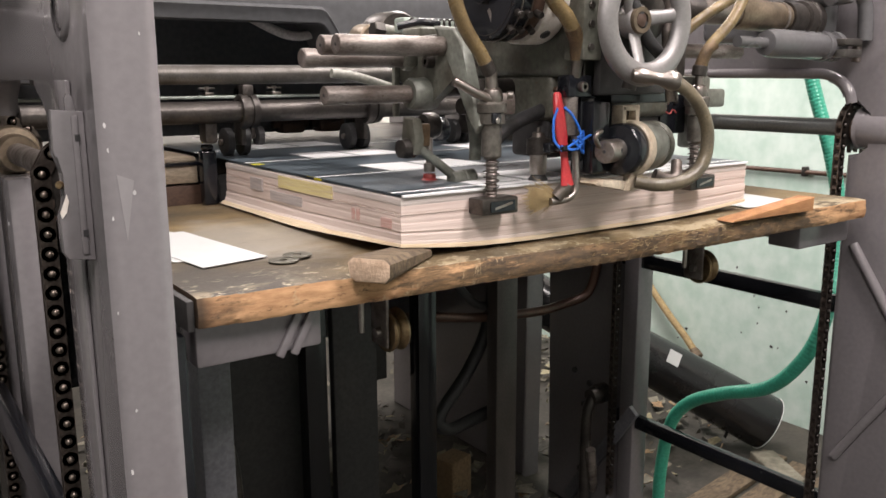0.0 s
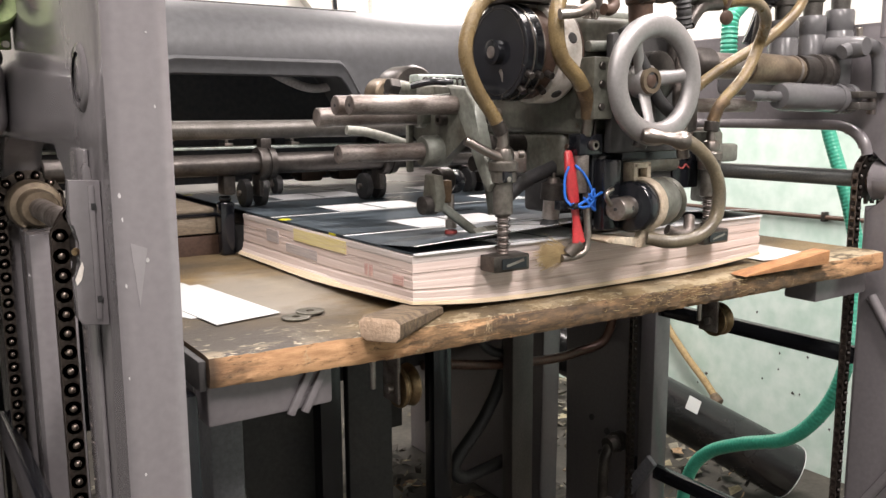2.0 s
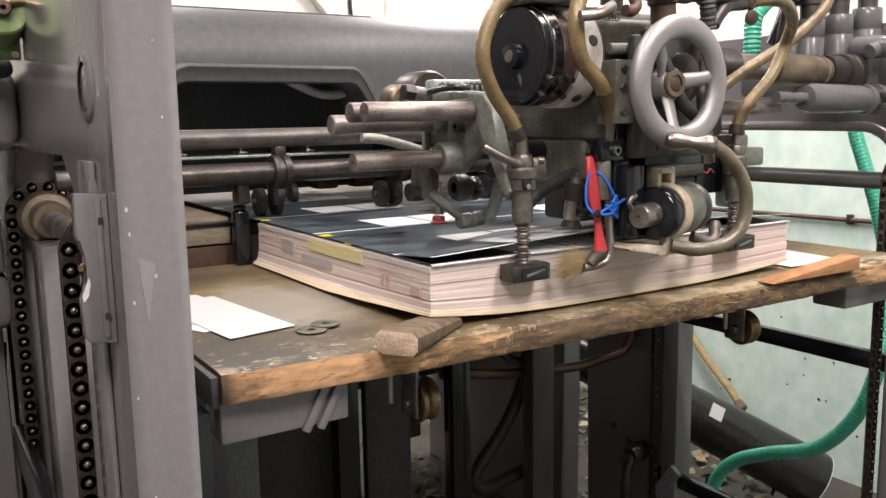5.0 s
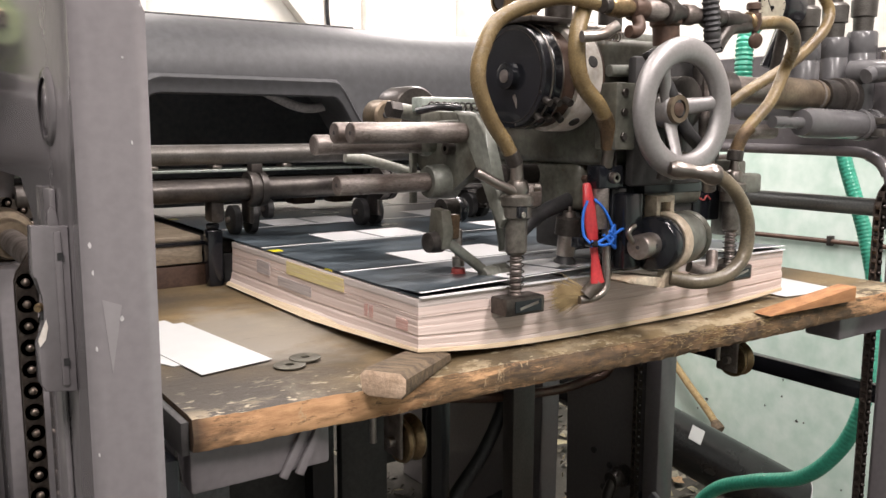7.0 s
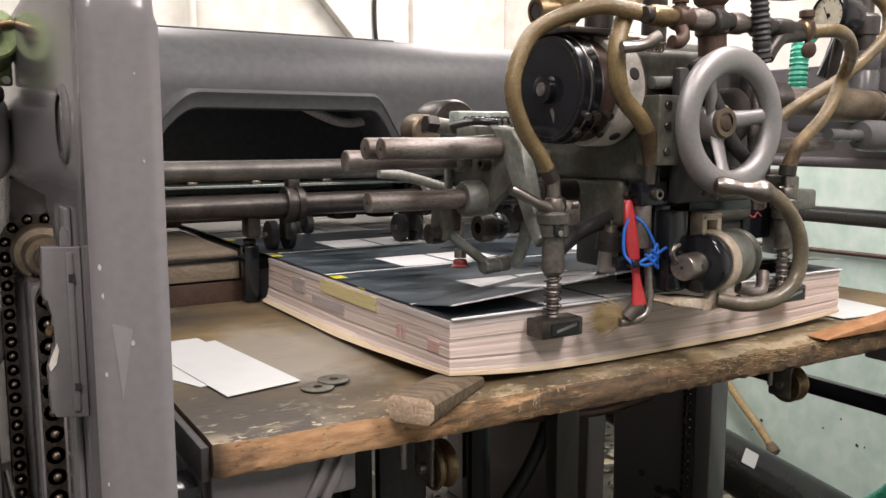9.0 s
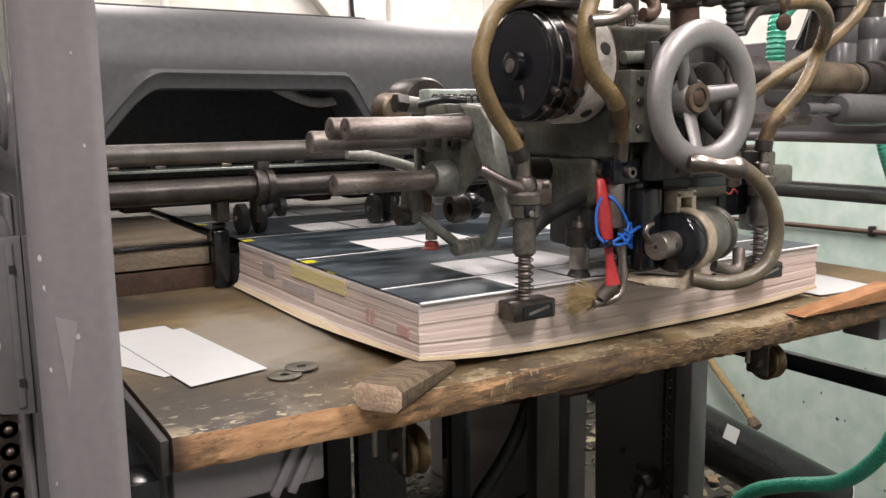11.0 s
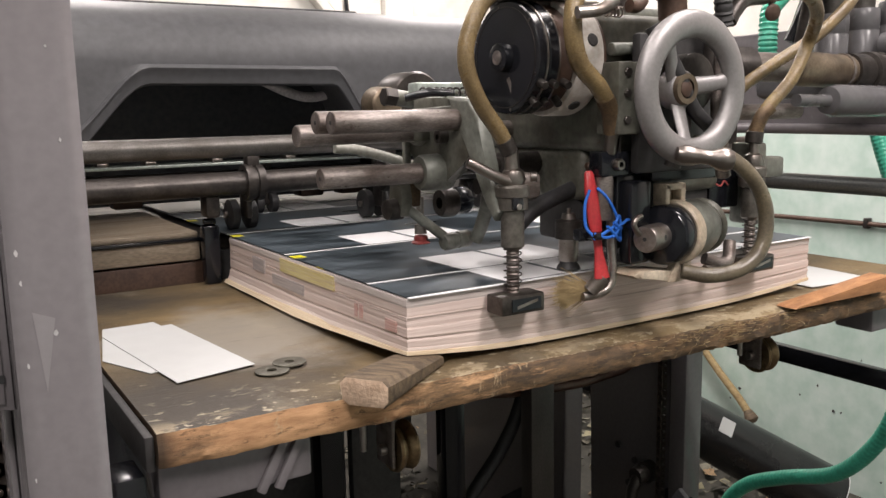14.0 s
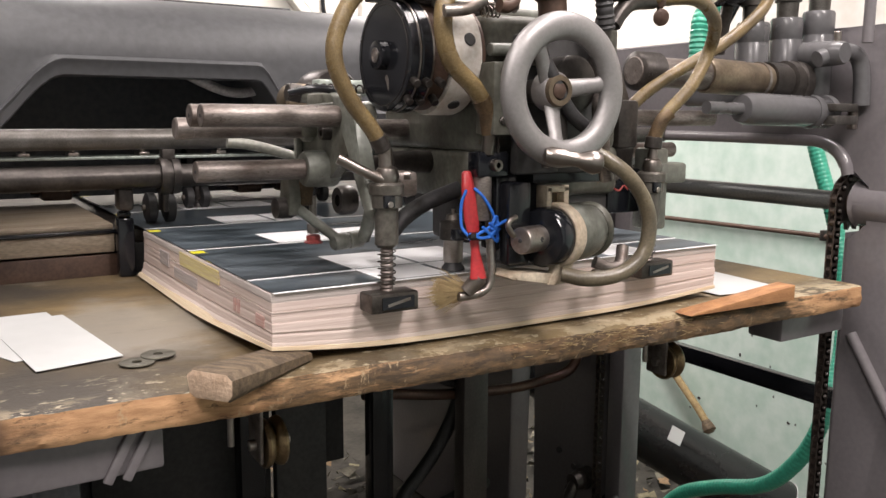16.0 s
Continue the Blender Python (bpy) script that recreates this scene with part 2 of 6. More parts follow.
    rm.inputs["To Min"].default_value, rm.inputs["To Max"].default_value = 0.16, 0.50
    rough_print = both(noise_a.outputs["Fac"], white, "MAXIMUM")
    l(rough_print, rm.inputs["Value"])
    l(rm.outputs["Result"], bs.inputs["Roughness"])
    bs.inputs["Specular IOR Level"].default_value = 0.35
    return m


PRINT = print_material()


def board_material(name, kind):
    """Worn timber: big grime patches, medium stains, pale flecks; the edge turns from raw orange to dark splintered wood."""
    m = bpy.data.materials.new(name)
    m.use_nodes = True
    nt = m.node_tree
    bs = nt.nodes["Principled BSDF"]
    n, l = nt.nodes.new, nt.links.new
    tc = n("ShaderNodeTexCoord")

    def noise_tex(scale, stretch, detail=5, rough=0.55):
        mp = n("ShaderNodeMapping")
        mp.inputs["Scale"].default_value = stretch
        l(tc.outputs["Object"], mp.inputs["Vector"])
        t = n("ShaderNodeTexNoise")
        t.inputs["Scale"].default_value, t.inputs["Detail"].default_value, t.inputs["Roughness"].default_value = scale, detail, rough
        l(mp.outputs["Vector"], t.inputs["Vector"])
        return t.outputs["Fac"]

    def span(sock, lo, hi, to0=0.0, to1=1.0):
        r = n("ShaderNodeMapRange")
        for key, v in (("From Min", lo), ("From Max", hi), ("To Min", to0), ("To Max", to1)):
            r.inputs[key].default_value = v
        l(sock, r.inputs["Value"])
        return r.outputs["Result"]

    def mix(fac, a, b):
        x = n("ShaderNodeMix")
        x.data_type = "RGBA"
        l(fac, x.inputs[0])
        for s, v in ((6, a), (7, b)):
            if isinstance(v, tuple):
                x.inputs[s].default_value = (*v, 1)
            else:
                l(v, x.inputs[s])
        return x.outputs[2]

    if kind == "top":
        def away(px, py, reach, ragged):
            """1 at a place on the board, 0 beyond its reach, with a ragged border."""
            vd = n("ShaderNodeVectorMath")
            vd.operation = "DISTANCE"
            l(tc.outputs["Object"], vd.inputs[0])
            vd.inputs[1].default_value = (px, py, 1.22)
            am = n("ShaderNodeMath")
            l(vd.outputs["Value"], am.inputs[0])
            l(span(noise_tex(7, (1, 1, 1), 6, 0.65), 0.3, 0.7, -ragged, ragged), am.inputs[1])
            return span(am.outputs[0], reach * 0.35, reach, 1.0, 0.0)

        def times(a, b):
            tm = n("ShaderNodeMath")
            tm.operation = "MULTIPLY"
            l(a, tm.inputs[0])
            l(b, tm.inputs[1])
            return tm.outputs[0]

        sep = n("ShaderNodeSeparateXYZ")
        l(tc.outputs["Object"], sep.inputs[0])
        rim = span(sep.outputs[1], 1.03, 1.17, 1.0, 0.0)
        lip = span(sep.outputs[1], 1.03, 1.075, 1.0, 0.0)
        c = mix(span(noise_tex(3.2, (1, 1.5, 1)), 0.38, 0.62), (0.080, 0.059, 0.034), (0.225, 0.162, 0.082))
        c = mix(span(noise_tex(9, (1, 1.6, 1), 7, 0.65), 0.50, 0.70, 0, 0.6), c, (0.050, 0.038, 0.027))
        c = mix(away(0.36, 1.08, 0.34, 0.08), c, (0.050, 0.042, 0.033))
        c = mix(away(0.36, 1.80, 0.26, 0.06), c, (0.050, 0.042, 0.033))
        c = mix(span(away(0.58, 1.40, 0.24, 0.10), 0, 1, 0, 0.7), c, (0.30, 0.275, 0.235))
        c = mix(span(noise_tex(4.6, (1.2, 1, 1), 6, 0.6), 0.58, 0.72, 0, 0.5), c, (0.34, 0.30, 0.23))
        c = mix(times(span(noise_tex(52, (0.8, 1.3, 1), 4, 0.6), 0.60, 0.64, 0, 0.85), rim), c, (0.42, 0.37, 0.27))
        c = mix(times(span(noise_tex(16, (1, 1.8, 1), 8, 0.7), 0.47, 0.54, 0, 0.85), lip), c, (0.40, 0.33, 0.22))
        c = mix(span(noise_tex(75, (1, 1, 1), 3, 0.6), 0.68, 0.74, 0, 0.5), c, (0.38, 0.34, 0.26))
        c = mix(span(noise_tex(26, (0.35, 6, 1), 4, 0.6), 0.66, 0.74, 0, 0.7), c, (0.03, 0.022, 0.016))
        bs.inputs["Roughness"].default_value = 0.62
    else:
        sep = n("ShaderNodeSeparateXYZ")
        l(tc.outputs["Object"], sep.inputs[0])
        d = n("ShaderNodeMath")
        d.operation = "SUBTRACT"
        l(sep.outputs[0], d.inputs[0])
        d.inputs[1].default_value = 1.20
        ab = n("ShaderNodeMath")
        ab.operation = "ABSOLUTE"
        l(d.outputs[0], ab.inputs[0])
        ad = n("ShaderNodeMath")
        l(ab.outputs[0], ad.inputs[0])
        l(span(noise_tex(7, (1, 3, 7), 6, 0.7), 0.3, 0.7, -0.28, 0.28), ad.inputs[1])
        orange = mix(span(noise_tex(8, (1.2, 4, 7), 6, 0.6), 0.38, 0.66), (0.56, 0.335, 0.175), (0.28, 0.15, 0.075))
        dark = mix(span(noise_tex(14, (1, 4, 5), 6, 0.7), 0.42, 0.70), (0.060, 0.042, 0.026), (0.22, 0.135, 0.068))
        c = mix(span(ad.outputs[0], 0.42, 0.58), dark, orange)
        c = mix(span(noise_tex(42, (0.6, 2, 2), 6, 0.75), 0.56, 0.66, 0, 0.85), c, (0.045, 0.03, 0.02))
        c = mix(span(noise_tex(24, (1.6, 1, 0.7), 6, 0.75), 0.60, 0.67, 0, 0.75), c, (0.40, 0.30, 0.18))
        c = mix(span(noise_tex(6, (1, 1, 3), 5, 0.7), 0.55, 0.68, 0, 0.7), c, (0.075, 0.055, 0.038))
        c = mix(span(sep.outputs[0], 0.350, 0.372, 0.85, 0.0), c, (0.04, 0.03, 0.022))
        bs.inputs["Roughness"].default_value = 0.75
    bs.inputs["Specular IOR Level"].default_value = 0.35
    l(c, bs.inputs["Base Color"])
    bp = n("ShaderNodeBump")
    bp.inputs["Strength"].default_value, bp.inputs["Distance"].default_value = 0.5, 0.003
    l(noise_tex(55, (0.6, 2, 2), 6, 0.7), bp.inputs["Height"])
    l(bp.outputs["Normal"], bs.inputs["Normal"])
    return m


WOOD_TOP = board_material("grimy_board_top_face", "top")
WOOD_EDGE = board_material("raw_splintered_edge", "edge")


# ---- mesh helpers ----
def mesh():
    return bmesh.new()


def box(bm, x0, x1, y0, y1, z0, z1, bev=0.0, seg=2, turn=None):
    m = Matrix.Translation(((x0 + x1) / 2, (y0 + y1) / 2, (z0 + z1) / 2))
    if turn is not None:
        m = m @ turn
    m = m @ Matrix.Diagonal((abs(x1 - x0), abs(y1 - y0), abs(z1 - z0), 1))
    r = bmesh.ops.create_cube(bm, size=1, matrix=m)
    if bev:
        edges = list({e for v in r["verts"] for e in v.link_edges})
        bmesh.ops.bevel(bm, geom=edges, offset=bev, segments=seg, affect="EDGES", profile=0.5)
    return bm


def frame_to(a, b):
    a, b = Vector(a), Vector(b)
    return Matrix.Translation(a) @ (b - a).to_track_quat("Z", "Y").to_matrix().to_4x4(), (b - a).length


def lathe(bm, a, b, profile, seg=28):
    """Turned shape on the axis a to b; profile of (share of the length, radius)."""
    m, length = frame_to(a, b)
    rings = []
    for s, r in profile:
        if r <= 1e-6:
            rings.append([bm.verts.new(m @ Vector((0, 0, s * length)))])
        else:
            rings.append([bm.verts.new(m @ Vector((r * math.cos(2 * math.pi * i / seg), r * math.sin(2 * math.pi * i / seg), s * length))) for i in range(seg)])
    for p, q in zip(rings, rings[1:]):
        for i in range(seg):
            j = (i + 1) % seg
            if len(p) == 1 and len(q) > 1:
                bm.faces.new((p[0], q[j], q[i]))
            elif len(q) == 1 and len(p) > 1:
                bm.faces.new((p[i], p[j], q[0]))
            elif len(p) > 1:
                bm.faces.new((p[i], p[j], q[j], q[i]))
    return bm


def rod(bm, a, b, r, seg=24, edge=None):
    """A bar with slightly broken end edges."""
    length = (Vector(b) - Vector(a)).length
    e = min(edge if edge is not None else r * 0.12, length * 0.3)
    s = e / length
    return lathe(bm, a, b, [(0, 0), (0, r - e), (s, r), (1 - s, r), (1, r - e), (1, 0)], seg)


def spline(points, n=8):
    pts = [Vector(p) for p in points]
    pts = [2 * pts[0] - pts[1], *pts, 2 * pts[-1] - pts[-2]]
    out = []
    for a, b, c, d in zip(pts, pts[1:], pts[2:], pts[3:]):
        for i in range(n):
            t = i / n
            out.append(0.5 * (2 * b + (c - a) * t + (2 * a - 5 * b + 4 * c - d) * t * t + (3 * b - a - 3 * c + d) * t ** 3))
    out.append(pts[-2])
    return out


def tube(bm, points, r, seg=14, n=8, ribs=0.0, pitch=0.008):
    """A hose through the points, ribbed if asked."""
    path = spline(points, n)
    if ribs:
        dense, gone = [], 0.0
        for a, b in zip(path, path[1:]):
            k = max(1, int((b - a).length / (pitch / 4)))
            dense += [a.lerp(b, i / k) for i in range(k)]
        path = dense + [path[-1]]
    up, rings, far = Vector((0.13, 0.21, 0.97)), [], 0.0
    for i, p in enumerate(path):
        d = (path[min(i + 1, len(path) - 1)] - path[max(i - 1, 0)]).normalized()
        side = d.cross(up).normalized()
        up = side.cross(d).normalized()
        far += (p - path[i - 1]).length if i else 0
        rr = r + (ribs * math.sin(2 * math.pi * far / pitch) if ribs else 0)
        rings.append([bm.verts.new(p + rr * (side * math.cos(2 * math.pi * k / seg) + up * math.sin(2 * math.pi * k / seg))) for k in range(seg)])
    for p, q in zip(rings, rings[1:]):
        for i in range(seg):
            j = (i + 1) % seg
            bm.faces.new((p[i], p[j], q[j], q[i]))
    bm.faces.new(rings[0])
    bm.faces.new(rings[-1])
    return bm


def prism(bm, outline, axis, lo, hi, bev=0.0, seg=2):
    """An outline of (u, v) pushed along an axis: x takes (y, z), y takes (x, z), z takes (x, y)."""
    def at(u, v, w):
        return {"x": (w, u, v), "y": (u, w, v), "z": (u, v, w)}[axis]
    a = [bm.verts.new(at(u, v, lo)) for u, v in outline]
    b = [bm.verts.new(at(u, v, hi)) for u, v in outline]
    faces = [bm.faces.new(a), bm.faces.new(b[::-1])]
    k = len(a)
    faces += [bm.faces.new((a[i], b[i], b[(i + 1) % k], a[(i + 1) % k])) for i in range(k)]
    if bev:
        edges = list({e for f in faces[:2] for e in f.edges})
        bmesh.ops.bevel(bm, geom=edges, offset=bev, segments=seg, affect="EDGES", profile=0.5)
    return bm


def arc(cx, cy, r, a0, a1, n=8):
    return [(cx + r * math.cos(radians(a0 + (a1 - a0) * i / n)), cy + r * math.sin(radians(a0 + (a1 - a0) * i / n))) for i in range(n + 1)]


def part(name, bm, mat, parent=None, label="", origin=None):
    """Links a bmesh as one mesh object under its parent."""
    bmesh.ops.recalc_face_normals(bm, faces=bm.faces)
    data = bpy.data.meshes.new(name)
    bm.to_mesh(data)
    bm.free()
    for m in (mat if isinstance(mat, (list, tuple)) else [mat]):
        data.materials.append(m)
    data.polygons.foreach_set("use_smooth", [True] * len(data.polygons))
    data.set_sharp_from_angle(angle=radians(38))
    ob = new(name, data)
    if parent is not None:
        ob.parent = parent
    if label:
        tagged(ob, label)
    return ob


def thing(name, label, category, group="", kind="", at=(0, 0, 0)):
    ob = tagged(new(name), label, category, group, kind)
    ob.location = at
    ob.empty_display_size = 0.05
    return ob


def setting(name, bm, mat, label, category="structure"):
    return tagged(part(name, bm, mat), label, category, kind="structure")


# ---- room ----
setting("floor", box(mesh(), -2.6, 3.5, -2.6, 5.2, -0.12, 0.0), FLOOR, "dark littered concrete floor of the print shop", "floor")
setting("ceiling", box(mesh(), -2.6, 3.5, -2.6, 5.2, 3.3, 3.42), WALL, "plain cream ceiling over the press", "ceiling")
setting("wall_east", box(mesh(), 3.25, 3.45, -2.6, 5.2, 0.0, 1.62), MINT, "mint green painted wall with scuffs and stains", "wall")
setting("wall_east_upper", box(mesh(), 3.254, 3.45, -2.6, 5.2, 1.62, 3.3), WALL, "cream upper wall above the mint paint", "wall")
setting("wall_north", box(mesh(), -2.6, 3.25, 4.6, 4.8, 0.0, 3.3), WALL, "pale cream wall behind the press", "wall")
# these two walls stay out of view and only shape the bounced light
setting("wall_south", box(mesh(), -2.6, 3.25, -2.6, -2.4, 0.0, 3.3), WALL_BOUNCE, "unseen pale grey-green wall bouncing light, facing the press", "wall")
setting("wall_west", box(mesh(), -2.6, -2.4, -2.4, 4.6, 0.0, 3.3), WALL_BOUNCE, "unseen pale grey-green wall bouncing light, beside the press", "wall")


# Added lamps out of view; widened for soft shadows, each power set by eye.
def added_ceiling_light(x, y, power, size_x=0.42, size_y=1.3):
    t = thing("added_ceiling_light", "added white batten lamp, out of view under the ceiling", "lamp", "ceiling battens")
    part("housing", box(mesh(), x - size_x / 2 - 0.02, x + size_x / 2 + 0.02, y - size_y / 2, y + size_y / 2, 3.22, 3.298, 0.006), PAPER, t)
    part("tube", rod(mesh(), (x, y - size_y / 2 + 0.03, 3.19), (x, y + size_y / 2 - 0.03, 3.19), 0.016), TUBE_LIGHT, t)
    lamp = bpy.data.lights.new("tube_light", "AREA")
    lamp.shape, lamp.size, lamp.size_y, lamp.energy, lamp.color = "RECTANGLE", size_x, size_y, power, (1.0, 0.908, 0.882)
    ob = new("tube_light", lamp)
    ob.matrix_world = pose(x, y, 3.165)
    ob.parent = t


for lx, ly, lp in ((-0.5, -0.5, 58), (1.3, -0.6, 66), (0.3, 1.3, 26), (1.9, 1.0, 38), (0.8, 3.7, 32), (2.5, 3.4, 60)):
    added_ceiling_light(lx, ly, lp)


# ---- press frame ----
press = thing("printing_press", "grey painted sheet-fed printing press with oily shafts and rounded hood", "printing press")


def side_frame(name, x0, x1, ylast, label, notched=False):
    """A cast side plate with a tall rounded opening behind its front post."""
    inner = [(1.10, 1.312), (1.035, 1.322), (1.035, 1.424), (1.090, 1.432), *arc(1.172, 1.430, 0.07, 175, 90, 6)] if notched else [(1.10, 1.40), *arc(1.20, 1.40, 0.10, 180, 90, 8)]
    outline = [(0.89, 0.0), (1.10, 0.0), *inner, *arc(1.70, 1.42, 0.08, 90, 0, 6), (1.82, 1.40), (1.82, 0.0), (2.13, 0.0), (2.13, 1.20), (2.26, 1.20), (2.26, 0.0), (ylast, 0.0), (ylast, 1.74), *arc(0.97, 1.66, 0.08, 90, 180, 8)]
    return part(name, prism(mesh(), outline, "x", x0, x1, 0.014, 4), GREY, press, label)


left_frame = side_frame("side_frame", 0.206, 0.2715, 3.2, "grey cast side plate with rounded front post")
right_frame = side_frame("side_frame", 1.965, 2.045, 3.2, "grey cast side plate with arched opening", True)
# raised rim round the arch of the far side plate
part("arch_rim", tube(mesh(), [(1.962, 1.095, 1.434), (1.962, 1.104, 1.462), (1.962, 1.128, 1.488), (1.962, 1.165, 1.502), (1.962, 1.22, 1.505), (1.962, 1.45, 1.507), (1.962, 1.70, 1.507)], 0.013, 10), GREY, right_frame)
part("stiffening_rib", tube(mesh(), [(1.962, 1.06, 1.10), (1.962, 0.98, 0.98), (1.962, 0.90, 0.86)], 0.012, 10, 3), GREY, right_frame)
part("stiffening_rib", tube(mesh(), [(1.962, 1.06, 0.55), (1.962, 0.98, 0.68), (1.962, 0.90, 0.80)], 0.012, 10, 3), GREY, right_frame)
for hy, hz in ((1.997, 0.51), (1.925, 0.482), (1.95, 0.40), (1.96, 0.16)):
    part("plugged_hole", rod(mesh(), (1.958, hy, hz), (1.967, hy, hz), 0.011, 16), BLACK_MATT, right_frame)

CHIP = material("chipped_paint_spot", (0.42, 0.41, 0.41), (0.30, 0.29, 0.29), 0.5)
TAPE = material("clear_tape_on_grey", (0.215, 0.203, 0.21), (0.19, 0.18, 0.186), 0.15, grain=0.03)
# bracket, sight ring and mounts on the near plate
bracket = [(0.1735, 1.470), (0.1725, 1.428), (0.1735, 1.422), (0.1825, 1.404), (0.1825, 1.380), (0.1735, 1.359), (0.1735, 1.322), (0.178, 1.314), (0.2055, 1.310), (0.2055, 1.468)]
br = part("chain_bracket", prism(mesh(), bracket, "y", 0.935, 0.955, 0.0025), GREY, left_frame, "grey notched chain bracket")
part("bracket_lug", prism(mesh(), [(0.189, 1.466), (0.190, 1.482), (0.193, 1.487), (0.197, 1.482), (0.199, 1.466)], "y", 0.938, 0.952, 0.002), GREY, br)
part("bracket_rib", box(mesh(), 0.192, 0.1985, 0.9325, 0.936, 1.318, 1.464, 0.0015), GREY, br)
for hx, hz in ((0.1965, 1.441), (0.1965, 1.341)):
    part("square_hole", box(mesh(), hx - 0.0026, hx + 0.0026, 0.9318, 0.9336, hz - 0.0036, hz + 0.0036), RUBBER, br)
part("paint_chip", prism(mesh(), [(0.1737, 1.364), (0.1777, 1.374), (0.1815, 1.383), (0.1828, 1.376), (0.1800, 1.364), (0.1750, 1.358)], "y", 0.9335, 0.936), WHITE_RING, br, "white chipped patch")
part("brass_bolt", lathe(mesh(), (0.1805, 0.957, 1.3915), (0.1765, 0.944, 1.3915), [(0, 0), (0, 0.004), (0.5, 0.0045), (0.6, 0.0035), (1, 0.0028), (1, 0)], 12), BRASS, br, "small brass bolt")
chips = random.Random(4)
for cx, cz in ((0.255, 1.545), (0.263, 1.49), (0.214, 1.455), (0.216, 1.43), (0.215, 1.36), (0.212, 1.26), (0.238, 1.385), (0.250, 1.62), (0.262, 1.31), (0.222, 1.15), (0.258, 1.08), (0.213, 1.08)):
    w = chips.uniform(0.0010, 0.0020)
    part("paint_chip", prism(mesh(), [(cx + w * chips.uniform(0.5, 1.2) * math.cos(k * 1.05), cz + 1.7 * w * chips.uniform(0.5, 1.3) * math.sin(k * 1.05)) for k in range(6)], "y", 0.8893 if 0.22 < cx < 0.257 else 0.8903, 0.8960), CHIP, left_frame)
part("tape_patch", prism(mesh(), [(0.2215, 1.405), (0.2385, 1.398), (0.2275, 1.335)], "y", 0.8895, 0.892), TAPE, left_frame, "scrap of clear tape")
ring = part("sight_ring", lathe(mesh(), (0.202, 1.0, 1.578), (0.2075, 1.0, 1.578), [(0, 0.028), (0, 0.034), (0.5, 0.038), (1, 0.039)], 32), GREY, left_frame, "round steel plug")
part("ring_plug", lathe(mesh(), (0.203, 1.0, 1.578), (0.2075, 1.0, 1.578), [(0, 0), (0, 0.02), (0.3, 0.026), (1, 0.03)], 28), GREY, left_frame)
motor = part("servo_motor", box(mesh(), 0.120, 0.204, 1.498, 1.512, 1.640, 1.735, 0.004), GLASS_TAB, left_frame, "green painted adjusting motor on the side plate")
part("motor_can", lathe(mesh(), (0.176, 1.435, 1.708), (0.170, 1.499, 1.694), [(0, 0), (0, 0.034), (0.05, 0.037), (0.9, 0.039), (1, 0.041), (1, 0)], 36), GLASS_TAB, motor)
part("motor_nut", lathe(mesh(), (0.1765, 1.420, 1.7095), (0.176, 1.437, 1.708), [(0, 0.004), (0, 0.010), (0.3, 0.012), (1, 0.012), (1, 0)], 20), BROWN, motor)
part("cross_spindle", rod(mesh(), (0.172, 1.428, 1.716), (0.2055, 1.440, 1.720), 0.006, 12), BRASS, motor)
for bx, bz in ((0.130, 1.650), (0.195, 1.648), (0.128, 1.715)):
    part("bolt", rod(mesh(), (bx, 1.490, bz), (bx, 1.500, bz), 0.0065, 8), STEEL, motor)
# solid black block in place of the shaded hollow under the motor
part("motor_recess_shade", box(mesh(), 0.135, 0.195, 1.53, 1.58, 1.615, 1.645, 0.012, 3), BLACK_MATT, left_frame)
part("outer_guard", box(mesh(), -0.25, 0.2045, 1.585, 3.2, 1.497, 1.640, 0.035, 5), GREY, left_frame, "smooth rounded grey outer guard")
part("outer_guard", box(mesh(), -0.25, 0.178, 1.80, 3.2, 1.262, 1.494, 0.008, 3), GREY, left_frame, "smooth grey outer guard")
part("outer_guard", box(mesh(), -0.25, 0.186, 1.80, 3.2, 1.150, 1.258, 0.025, 4), GREY, left_frame, "smooth rounded grey outer guard")
part("outer_guard", box(mesh(), -0.25, 0.172, 1.90, 3.2, 0.1, 1.146, 0.01, 2), GREY, left_frame, "flat grey outer guard")
part("post_cap_strip", box(mesh(), 0.199, 0.2055, 0.985, 1.06, 0.0, 1.50, 0.003), GREY, left_frame, "paint-worn guide strip")
part("wiring_pipe", tube(mesh(), [(0.15, 1.96, 0.3), (0.15, 1.96, 0.7), (0.15, 1.93, 0.9), (0.16, 1.95, 1.02), (0.17, 2.0, 1.08)], 0.014, 12), RUBBER, left_frame)


def column(x0, x1, y0, y1, top):
    return part("guide_column", box(mesh(), x0, x1, y0, y1, 0.0, top, 0.005), GREY, press, "grey upright guide column")


column(0.215, 0.285, 1.58, 1.70, 1.335)
column(1.975, 2.045, 1.74, 1.80, 1.335)
for x, h, z, y0 in ((0.172, 0.035, 0.895, 1.13), (0.172, 0.035, 0.36, 1.13), (1.985, 0.022, 0.935, 1.10), (1.985, 0.022, 0.40, 1.10)):
    part("tie_bar", box(mesh(), x, x + 0.024, y0, 1.90, z - h, z + h, 0.003), BLACK, press, "black painted flat tie bar")


